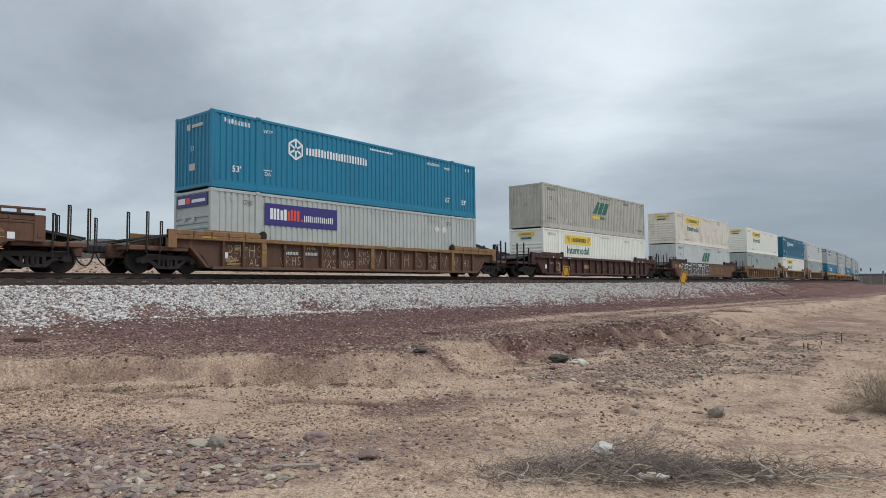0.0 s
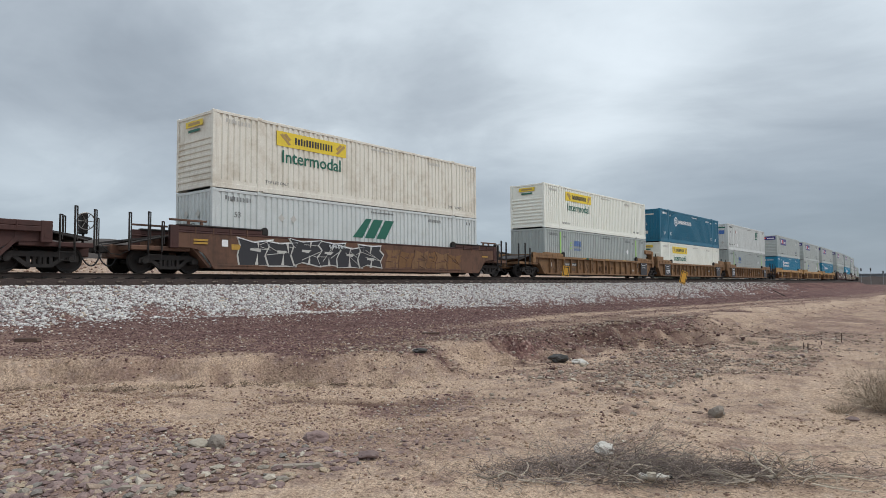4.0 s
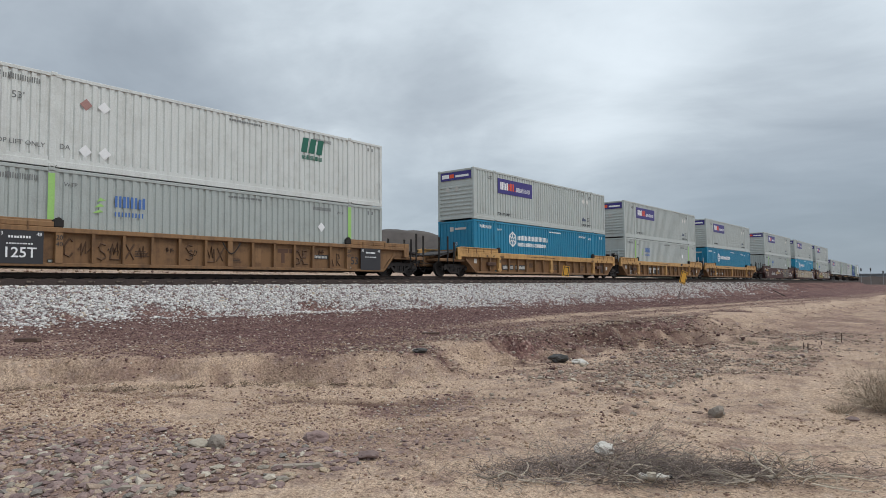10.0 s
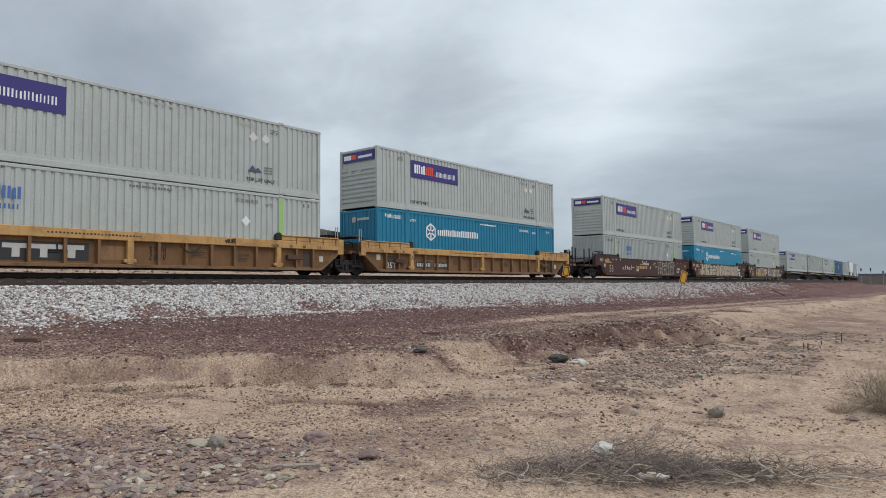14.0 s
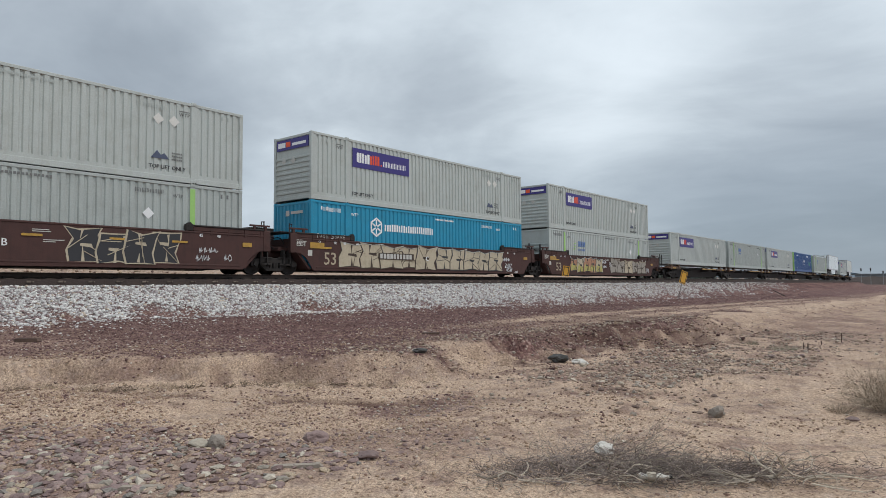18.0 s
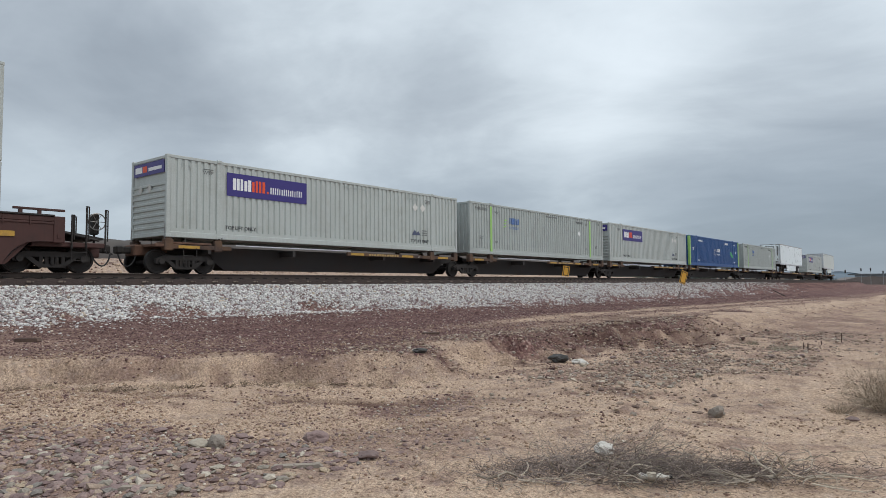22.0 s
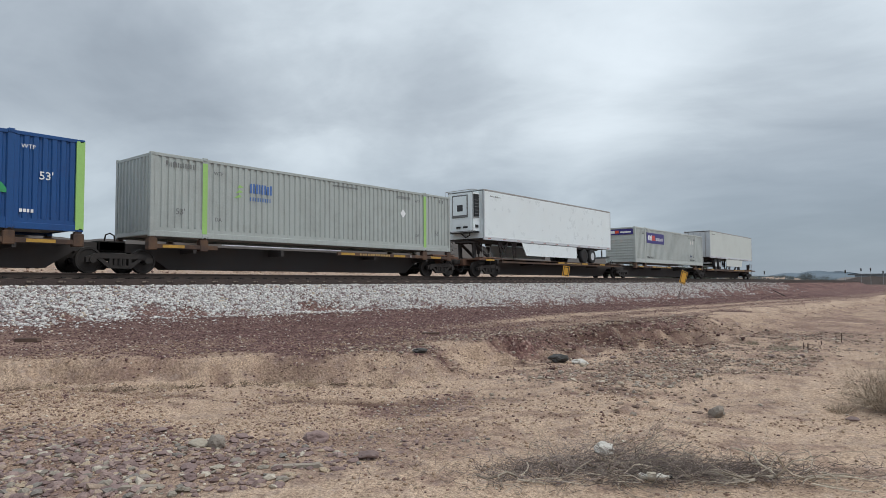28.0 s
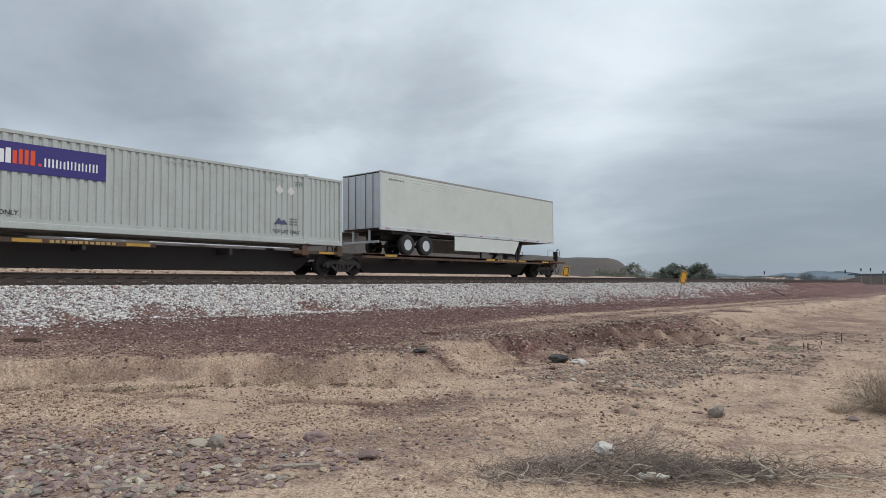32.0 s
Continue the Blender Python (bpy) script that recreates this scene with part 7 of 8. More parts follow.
# ---------------------------------------------------------------- stones
def stone_material(name, stops, rough=0.9):
    m = bpy.data.materials.new(name)
    m.use_nodes = True
    nt = m.node_tree
    b = nt.nodes["Principled BSDF"]
    b.inputs["Roughness"].default_value = rough
    b.inputs["Specular IOR Level"].default_value = 0.2
    geo = nt.nodes.new("ShaderNodeNewGeometry")
    rp = nt.nodes.new("ShaderNodeValToRGB")
    rp.color_ramp.interpolation = "CONSTANT"
    for pos, col in stops:
        rp.color_ramp.elements.new(pos).color = (*col, 1)
    rp.color_ramp.elements.remove(rp.color_ramp.elements[0])
    rp.color_ramp.elements.remove(rp.color_ramp.elements[-1])
    nt.links.new(geo.outputs["Random Per Island"], rp.inputs["Fac"])
    co = nt.nodes.new("ShaderNodeTexCoord")
    n = nt.nodes.new("ShaderNodeTexNoise")
    n.inputs["Scale"].default_value, n.inputs["Detail"].default_value = 60.0, 5.0
    nt.links.new(co.outputs["Object"], n.inputs["Vector"])
    r2 = nt.nodes.new("ShaderNodeValToRGB")
    r2.color_ramp.elements[0].position, r2.color_ramp.elements[0].color = 0.3, (0.6, 0.6, 0.6, 1)
    r2.color_ramp.elements[1].position, r2.color_ramp.elements[1].color = 0.7, (1.25, 1.22, 1.2, 1)
    nt.links.new(n.outputs["Fac"], r2.inputs["Fac"])
    mx = nt.nodes.new("ShaderNodeMixRGB")
    mx.blend_type = "MULTIPLY"
    mx.inputs["Fac"].default_value = 0.7
    nt.links.new(rp.outputs["Color"], mx.inputs["Color1"])
    nt.links.new(r2.outputs["Color"], mx.inputs["Color2"])
    nt.links.new(mx.outputs[0], b.inputs["Base Color"])
    bp = nt.nodes.new("ShaderNodeBump")
    bp.inputs["Strength"].default_value, bp.inputs["Distance"].default_value = 0.4, 0.01
    nt.links.new(n.outputs["Fac"], bp.inputs["Height"])
    nt.links.new(bp.outputs[0], b.inputs["Normal"])
    return m


M_BALLAST = stone_material("ballast_stone", ((0.0, (0.60, 0.59, 0.58)), (0.26, (0.50, 0.485, 0.48)), (0.44, (0.69, 0.68, 0.66)), (0.72, (0.36, 0.32, 0.315)), (0.86, (0.24, 0.17, 0.165)), (0.95, (0.50, 0.42, 0.34))))
M_GRAVEL = stone_material("purple_gravel", ((0.0, (0.14, 0.079, 0.077)), (0.3, (0.19, 0.118, 0.110)), (0.55, (0.105, 0.060, 0.060)), (0.77, (0.25, 0.168, 0.14)), (0.94, (0.52, 0.46, 0.41))))
M_COBBLE = stone_material("mixed_field_stone", ((0.0, (0.245, 0.178, 0.166)), (0.25, (0.305, 0.225, 0.205)), (0.45, (0.195, 0.14, 0.133)), (0.62, (0.355, 0.275, 0.218)), (0.78, (0.28, 0.25, 0.21)), (0.84, (0.40, 0.32, 0.235)), (0.93, (0.47, 0.42, 0.35)), (0.97, (0.22, 0.20, 0.18))))
M_FAN = stone_material("fan_stone", ((0.0, (0.31, 0.24, 0.19)), (0.25, (0.235, 0.172, 0.142)), (0.45, (0.38, 0.30, 0.23)), (0.65, (0.17, 0.122, 0.105)), (0.80, (0.33, 0.285, 0.24)), (0.93, (0.50, 0.43, 0.35))))
M_PEBBLE = stone_material("sand_pebble", ((0.0, (0.34, 0.24, 0.17)), (0.35, (0.24, 0.155, 0.125)), (0.6, (0.44, 0.33, 0.24)), (0.85, (0.17, 0.11, 0.10)), (0.95, (0.55, 0.48, 0.4))))

PHI = (1 + 5 ** 0.5) / 2
ICO_V = np.array([(-1, PHI, 0), (1, PHI, 0), (-1, -PHI, 0), (1, -PHI, 0), (0, -1, PHI), (0, 1, PHI), (0, -1, -PHI), (0, 1, -PHI), (PHI, 0, -1), (PHI, 0, 1), (-PHI, 0, -1), (-PHI, 0, 1)], float)
ICO_V /= np.linalg.norm(ICO_V[0])
ICO_F = np.array([(0, 11, 5), (0, 5, 1), (0, 1, 7), (0, 7, 10), (0, 10, 11), (1, 5, 9), (5, 11, 4), (11, 10, 2), (10, 7, 6), (7, 1, 8),
                  (3, 9, 4), (3, 4, 2), (3, 2, 6), (3, 6, 8), (3, 8, 9), (4, 9, 5), (2, 4, 11), (6, 2, 10), (8, 6, 7), (9, 8, 1)])


def stones(name, label, xs, ys, sizes, material, flat=0.55, sink=0.25, seed=0):
    """Many angular stones in one mesh, each on the ground at its place."""
    rg = np.random.RandomState(seed)
    n = len(xs)
    v = ICO_V[None] * (1 + rg.uniform(-0.28, 0.28, (n, 12, 1)))
    v = v * np.stack([rg.uniform(0.75, 1.35, n), rg.uniform(0.65, 1.1, n), flat * rg.uniform(0.7, 1.25, n)], -1)[:, None]
    tl = rg.uniform(-0.35, 0.35, n)
    c, s_ = np.cos(tl)[:, None], np.sin(tl)[:, None]
    v[..., 0], v[..., 2] = v[..., 0] * c - v[..., 2] * s_, v[..., 0] * s_ + v[..., 2] * c
    a = rg.uniform(0, math.tau, n)
    c, s_ = np.cos(a)[:, None], np.sin(a)[:, None]
    v[..., 0], v[..., 1] = v[..., 0] * c - v[..., 1] * s_, v[..., 0] * s_ + v[..., 1] * c
    half = sizes / 2
    v = v * half[:, None, None]
    zz = height(xs, ys) + half * flat * (1 - 2 * sink)
    v = v + np.stack([xs, ys, zz], -1)[:, None]
    f = (ICO_F[None] + 12 * np.arange(n)[:, None, None]).reshape(-1, 3)
    me = bpy.data.meshes.new(name)
    me.vertices.add(n * 12)
    me.vertices.foreach_set("co", v.ravel())
    me.loops.add(f.size)
    me.loops.foreach_set("vertex_index", f.ravel().astype(np.int32))
    me.polygons.add(len(f))
    me.polygons.foreach_set("loop_start", np.arange(0, f.size, 3, dtype=np.int32))
    me.update(calc_edges=True)
    me.shade_flat()
    me.materials.append(material)
    return tagged(new(name, me), label, "stones", kind="stuff")


def keep(rg, n, x0, x1, y0, y1, dens, follow=False, near=None):
    """n random places in a rectangle (y counted from the line's bend when follow), kept by a density between 0 and 1; near: scale of the fall-off along x."""
    xs = rg.uniform(x0, x1, n) if near is None else x0 - near * np.log(1 - rg.uniform(0, 1 - math.exp(-(x1 - x0) / near), n))
    ys = rg.uniform(y0, y1, n)
    if follow:
        ys = ys + bend(xs)
    ok = rg.uniform(0, 1, n) < dens(xs, ys)
    return xs[ok], ys[ok]


rg = np.random.RandomState(5)
xs, ys = keep(rg, 60000, 3.5, 100, 18.2, 21.75, lambda x, y: np.clip(zones(x, y)[1] * 1.0 + 0.55 * fbm(x * 1.1, y * 1.3, 4, 91) + 0.45 * step(19.3, 20.6, y - bend(x)), 0, 1) ** 1.3 * np.interp(x, (4, 10), (0.66, 1.0)), True, 26)
stones("ballast", "white crushed-stone ballast sloping down from the track", xs, ys, (0.038 + 0.075 * rg.uniform(0, 1, len(xs)) ** 1.8) * (1 + xs / 100), M_BALLAST, 0.75, 0.25, 1)
xs, ys = keep(rg, 9000, 3.5, 70, 15.2, 21.2, lambda x, y: 0.5 * np.exp(-np.maximum(19.4 - y + bend(x), 0) / 1.5), True, 22)
stones("ballast_spill", "loose white ballast stones strewn on the bench", xs, ys, rg.uniform(0.04, 0.09, len(xs)), M_BALLAST, 0.6, 0.25, 2)
xs, ys = keep(rg, 6000, -2, 60, 24.9, 33, lambda x, y: 0.9 + 0 * x, False, 22)
stones("far_side_rubble", "pale rubble on the ground behind the track", xs, ys, rg.uniform(0.05, 0.14, len(xs)), M_PEBBLE, 0.6, 0.25, 3)
xs, ys = keep(rg, 60000, 3, 75, 6.0, 19.4, lambda x, y: zones(x, y)[0] * 0.9 * (zones(x, y)[1] < 0.5), True, 17)
stones("bench_gravel", "purple-brown gravel covering the bench beside the track", xs, ys, 0.014 + 0.040 * rg.uniform(0, 1, len(xs)) ** 2.5 + xs * 0.0006, M_GRAVEL, 0.6, 0.3, 4)
xs, ys = keep(rg, 24000, 0.2, 5.6, 3.4, 9.4, lambda x, y: heap(x, y, fbm(x * 0.8, y * 0.8, 4, 51)) * np.clip(0.8 + fbm(x * 1.7, y * 1.7, 3, 58), 0.15, 1))
stones("field_stones", "closely packed purple and grey stones on sand", xs, ys, (0.018 + 0.115 * rg.uniform(0, 1, len(xs)) ** 2.6) * np.interp(xs * 0.772 + ys * 0.636, (4.4, 5.6, 7.0), (1.0, 0.85, 0.5)), M_COBBLE, 0.5, 0.3, 6)
xs, ys = keep(rg, 30000, 7.5, 24, 1.6, 9.0, lambda x, y: np.clip(zones(x, y)[0] * 1.2 - 0.1, 0, 1) * step(2.0, 3.0, y))
stones("slope_rubble", "loose stones washed down the eroded bank", xs, ys, 0.014 + 0.085 * rg.uniform(0, 1, len(xs)) ** 5, M_FAN, 0.6, 0.3, 7)
xs, ys = keep(rg, 9000, 3.2, 8.2, 3.4, 7.6, lambda x, y: np.clip(1.2 * step(1.3, 0.4, np.hypot((x - 6.75) / 0.9, (y - 5.8) / 0.6)) + 0.5 * step(1.4, 0.4, np.hypot((x - 4.75) / 1.1, (y - 4.6) / 0.8) + fbm(x * 2, y * 2, 3, 59)), 0, 1))
stones("gravel_patch", "patch of small dark gravel on sand", xs, ys, 0.012 + 0.05 * rg.uniform(0, 1, len(xs)) ** 4, M_COBBLE, 0.6, 0.3, 12)
xs, ys = keep(rg, 15000, 8.5, 19.5, 2.6, 6.6, lambda x, y: np.clip(0.8 * step(1.4, 0.3, np.hypot((x - 12.6) / 3.9, (y - 4.3 + (x - 12.6) * 0.12) / 1.5) + 1.1 * fbm(x, y, 4, 60)), 0, 1))
stones("washed_stones", "fan of grey and brown stones below the eroded bank", xs, ys, 0.014 + 0.085 * rg.uniform(0, 1, len(xs)) ** 4.5, M_FAN, 0.6, 0.28, 13)
xs, ys = keep(rg, 115000, 1.0, 26, 0.2, 12, lambda x, y: np.clip(0.45 + 1.7 * fbm(x * 0.7, y * 0.7, 4, 77) + 0.25 * step(4, 7, y), 0.08, 1) * np.interp(x * 0.772 + y * 0.636, (4.8, 6.2, 7.6), (0.22, 0.55, 1)), False, 6)
stones("sand_pebbles", "small dark pebbles and clods scattered on sand", xs, ys, 0.008 + 0.036 * rg.uniform(0, 1, len(xs)) ** 4.5, M_PEBBLE, 0.65, 0.25, 8)

M_CLOD = stone_material("soil_clod", ((0.0, (0.125, 0.072, 0.065)), (0.3, (0.18, 0.112, 0.09)), (0.55, (0.09, 0.053, 0.05)), (0.74, (0.26, 0.18, 0.13)), (0.92, (0.45, 0.38, 0.31))))
xs, ys = keep(rg, 9000, 8.6, 24, 4.0, 8.6, lambda x, y: zones(x, y)[2] * 0.9)
stones("bank_clods", "dark clods and stones on the eroded bank", xs, ys, 0.025 + 0.09 * rg.uniform(0, 1, len(xs)) ** 5, M_CLOD, 0.7, 0.35, 10)
xs, ys = keep(rg, 9000, 2.4, 8.8, 6.4, 13, lambda x, y: zones(x, y)[2] * 0.9)
stones("bank_clods", "dark clods and stones along the low bank", xs, ys, 0.014 + 0.055 * rg.uniform(0, 1, len(xs)) ** 5, M_CLOD, 0.6, 0.35, 11)
xs, ys = keep(rg, 5200, 14, 60, 0.0, 9.0, lambda x, y: np.clip(0.5 + 1.4 * fbm(x * 0.4, y * 0.4, 3, 79), 0.05, 1), False, 14)
stones("far_pebbles", "scattered stones on the sandy slope", xs, ys, 0.02 + 0.06 * rg.uniform(0, 1, len(xs)) ** 4, M_COBBLE, 0.6, 0.25, 9)


def rock(x, y, size, flat, seed, material, label, group=""):
    """One stone of some size: a chipped, uneven boulder shape."""
    bm = bmesh.new()
    bmesh.ops.create_icosphere(bm, subdivisions=3, radius=0.5)
    rgn = random.Random(seed)
    cuts = [(Vector((rgn.gauss(0, 1), rgn.gauss(0, 1), rgn.gauss(0, 1))).normalized(), rgn.uniform(0.26, 0.42)) for _ in range(9)]
    for q in bm.verts:
        for nrm, d in cuts:
            over = q.co.dot(nrm) - d
            if over > 0:
                q.co -= nrm * over * 0.92
        q.co += q.co.normalized() * (noise.noise(q.co * 5 + Vector((seed, 0, 0))) * 0.07 + noise.noise(q.co * 14 + Vector((seed, 3, 0))) * 0.035)
        q.co.z *= flat
    s = Shape().add([q.co * size for q in bm.verts], [[q.index for q in f.verts] for f in bm.faces])
    bm.free()
    return solid("rock", s, material, label, "rock", group, m=pose(x, y, gz(x, y) + size * flat * 0.26, 0, 0, rgn.uniform(0, 360)))


M_RPURPLE = mat("rock_purple", (0.21, 0.148, 0.138), 0.85, grain=40, stain=(0.26, 0.20, 0.18), amount=0.6, scale=6, bump=0.5, rand=0.25)
M_RGREY = mat("rock_grey", (0.235, 0.20, 0.17), 0.85, grain=40, stain=(0.32, 0.29, 0.25), amount=0.5, scale=6, bump=0.5, rand=0.2)
M_RPALE = mat("rock_pale", (0.42, 0.37, 0.30), 0.85, grain=40, stain=(0.30, 0.25, 0.2), amount=0.5, scale=6, bump=0.5, rand=0.2)
for x, y, sz, fl, m_, lb in ((8.18, 2.54, 0.22, 0.85, M_RGREY, "rough grey-brown boulder alone on pale sand"), (4.36, 5.25, 0.26, 0.55, M_RPURPLE, "reddish-purple boulder among small stones"),
                             (3.52, 5.67, 0.17, 1.2, M_RGREY, "upright grey-green stone among purple stones"), (3.40, 5.80, 0.19, 0.5, M_RPALE, "flat pale stone among purple stones"),
                             (3.96, 5.92, 0.15, 0.45, M_RPURPLE, "dark purple flat stone"), (9.25, 1.32, 0.15, 0.45, M_RPURPLE, "dark brown flat stone on sand"), (4.16, 4.30, 0.20, 0.5, M_RPURPLE, "purple stone on sand")):
    rock(x, y, sz, fl, int(x * 100), m_, lb)
rk = random.Random(12)
for i in range(46):
    x, y = rk.uniform(1.6, 4.3), rk.uniform(4.6, 7.0)
    if zones(np.array([x]), np.array([y]))[0][0] < 0.45:
        continue
    m_ = rk.choice((M_RPURPLE, M_RPURPLE, M_RPURPLE, M_RGREY, M_RPALE))
    rock(x, y, rk.uniform(0.08, 0.15), rk.uniform(0.32, 0.55), 300 + i, m_, {"rock_purple": "purple-brown stone half sunk in sand", "rock_grey": "grey-green stone half sunk in sand", "rock_pale": "pale tan stone half sunk in sand"}[m_.name], "larger stones in the foreground")
for i in range(26):
    x, y = rk.uniform(9.6, 16.5), rk.uniform(3.0, 6.4)
    m_ = rk.choice((M_RPURPLE, M_RPURPLE, M_RPALE, M_RGREY))
    rock(x, y, rk.uniform(0.07, 0.15), rk.uniform(0.4, 0.7), 400 + i, m_, {"rock_purple": "purple-brown rock below the bank", "rock_grey": "grey rock below the bank", "rock_pale": "pale rock below the bank"}[m_.name], "rocks washed from the bank")


# ---------------------------------------------------------------- dry plants
M_TWIG = mat("twig_grey_brown", (0.235, 0.19, 0.17), 0.9, grain=60, vary=0.3, island=0.45, bump=0)
# litter twigs, colour darkened to paint the shade under the bush
M_LITTER = mat("shaded_twig_litter", (0.13, 0.10, 0.09), 0.9, grain=60, vary=0.3, island=0.45, bump=0)
M_TWIG2 = mat("twig_bleached", (0.40, 0.34, 0.27), 0.9, grain=60, vary=0.25, island=0.3, bump=0)
M_STRAW = mat("dry_straw", (0.40, 0.31, 0.225), 0.9, grain=60, vary=0.25, island=0.4, bump=0)
M_DRY = mat("dry_bush_brown", (0.34, 0.27, 0.205), 0.9, grain=60, vary=0.25, island=0.45, bump=0)
M_SAGE = mat("sage_green", (0.24, 0.22, 0.165), 0.9, grain=60, vary=0.25, island=0.4, bump=0)
RIGHT = Vector((math.cos(YAW), -math.sin(YAW), 0))
AHEAD = Vector((math.sin(YAW), math.cos(YAW), 0))


def twig(s, base, d, length, r, rgn, bendy=0.35, forks=2, sag=0.1, sides=3, floor=0.0):
    pts = [base.copy()]
    d = d.normalized()
    n = 5
    for k in range(n):
        d = (d + Vector((rgn.gauss(0, bendy), rgn.gauss(0, bendy), rgn.gauss(0, bendy * 0.7) - sag))).normalized()
        q = pts[-1] + d * length / n
        q.z = max(q.z, floor + r)
        pts.append(q)
    s.tube(pts, r, sides, 0.35)
    for _ in range(forks):
        k = rgn.randrange(1, n)
        twig(s, pts[k], d + Vector((rgn.gauss(0, 0.8), rgn.gauss(0, 0.8), rgn.gauss(0.2, 0.5))), length * rgn.uniform(0.35, 0.6), r * 0.6, rgn, bendy, forks - 1 if rgn.random() < 0.5 else 0, sag, 3, floor)


def dead_bush():
    rgn = random.Random(8)
    b = thing("dead_bush", "sprawling grey dead bush of tangled twigs on sand", "bush", m=Matrix())
    c = Vector((5.12, 2.42, 0))
    fl = gz(c.x, c.y) - 0.01
    for name, mt, n, rr, ln in (("twig_tangle", M_TWIG, 640, (0.0014, 0.0036), (0.22, 0.5)), ("bleached_twig_tangle", M_TWIG2, 90, (0.002, 0.0055), (0.3, 0.7))):
        s = Shape()
        for i in range(n):
            u = rgn.gauss(0.12, 0.46)
            w = rgn.gauss(0, 0.20)
            base = c + RIGHT * u * 1.2 + AHEAD * w
            base.z = fl + rgn.uniform(0.0, 0.10) * math.exp(-(u / 0.5) ** 2)
            up_ = rgn.uniform(0.0, 0.55) * math.exp(-((u + 0.0) / 0.5) ** 2)
            d = RIGHT * rgn.gauss(u * 0.6, 0.7) + AHEAD * rgn.gauss(0, 0.5) + Vector((0, 0, up_))
            twig(s, base, d, rgn.uniform(*ln), rgn.uniform(*rr), rgn, 0.36, 2, 0.08, 3, fl)
        part(name, s, mt, b)
    s = Shape()
    for i in range(34):
        u = rgn.uniform(-0.9, 0.4) if i < 8 else rgn.uniform(0.75, 1.75)
        base = c + RIGHT * u + AHEAD * (rgn.uniform(-0.3, -0.1) if i < 8 else rgn.uniform(-0.42, -0.05))
        base.z = fl + 0.02
        twig(s, base, RIGHT * rgn.choice((-1, 1)) + AHEAD * rgn.gauss(0, 0.6), rgn.uniform(0.25, 0.6), rgn.uniform(0.005, 0.014), rgn, 0.42, 1, 0.03, 5, fl)
    part("branch", s, M_TWIG2, b, "thick bleached branches lying on the sand")
    # dense low litter; its dark colour also paints the bush's base shadow
    s = Shape()
    for i in range(2000):
        u = rgn.gauss(0.25, 0.75)
        base = c + RIGHT * u * 1.1 + AHEAD * rgn.gauss(0.0, 0.2)
        base.z = fl
        twig(s, base, Vector((rgn.gauss(0, 1), rgn.gauss(0, 1), rgn.uniform(0, 0.7))), rgn.uniform(0.06, 0.18), 0.0022, rgn, 0.4, 1, 0.05, 3, fl)
    tagged(part("litter_mat", s, M_LITTER, b), kind="stuff")


def tuft(name, label, category, x, y, w, h, n, material, seed, lean=0.5, r=0.0018, group="", wild=0.16, forks=1):
    """A clump of fine stems that spread from one foot."""
    rgn = random.Random(seed)
    b = thing(name, label, category, group)
    s = Shape()
    fl = gz(x, y)
    for i in range(n):
        a = rgn.uniform(0, math.tau)
        q = rgn.random() ** 0.6
        base = Vector((x + math.cos(a) * q * w * 0.28, y + math.sin(a) * q * w * 0.28, 0))
        base.z = fl - 0.01
        d = Vector((math.cos(a) * q * lean * w / max(h, 0.05), math.sin(a) * q * lean * w / max(h, 0.05), 1))
        twig(s, base, d, h * rgn.uniform(0.6, 1.15), r * rgn.uniform(0.7, 1.4), rgn, wild, forks, 0.02, 3, fl - 0.05)
    tagged(part("stem_clump", s, material, b), kind="stuff")
    return b


dead_bush()
tuft("dry_bush", "tan dry bush of fine brittle stems on sand", "bush", 10.1, 0.88, 1.3, 0.60, 760, M_DRY, 21, 0.55, 0.0026, "", 0.38, 2)
tuft("sage_tuft", "small grey-green desert shrub on sand", "shrub", 9.6, 1.5, 0.34, 0.16, 120, M_DRY, 22, 0.6)
tuft("sage_tuft", "low grey-green shrub beside short stakes", "shrub", 17.0, 3.75, 0.7, 0.18, 150, M_SAGE, 23, 0.7, 0.003)
tuft("sage_tuft", "low grey-green shrub below the bank", "shrub", 18.6, 4.9, 0.55, 0.14, 90, M_SAGE, 24, 0.7, 0.003)
M_DEADGRASS = mat("dead_grass_brown", (0.15, 0.11, 0.075), 0.9, grain=60, vary=0.3, island=0.45, bump=0)
for i, (x, y, w, h, n) in enumerate(((6.45, 8.10, 0.8, 0.22, 260), (6.85, 7.80, 0.6, 0.16, 180), (6.10, 8.42, 0.6, 0.2, 180), (4.75, 9.12, 0.7, 0.22, 220), (5.05, 8.90, 0.6, 0.2, 180), (4.40, 9.42, 0.5, 0.18, 140),
                                     (3.65, 10.10, 0.6, 0.2, 180), (3.30, 10.35, 0.6, 0.2, 160), (5.50, 8.72, 0.5, 0.16, 130), (7.60, 7.15, 0.5, 0.14, 110), (8.00, 6.95, 0.5, 0.12, 100), (5.85, 8.75, 0.5, 0.22, 150),
                                     (4.15, 9.75, 0.6, 0.2, 150), (7.2, 7.55, 0.6, 0.14, 120), (3.9, 9.7, 0.4, 0.14, 90))):
    tuft("grass_tuft", "brown dead grass tuft at the foot of the bank", "grass", x, y, w, h * 0.62, int(n * 0.6), M_DEADGRASS if i % 3 else M_STRAW, 40 + i, 0.9, 0.003, "dead grass along the bank", 0.45)


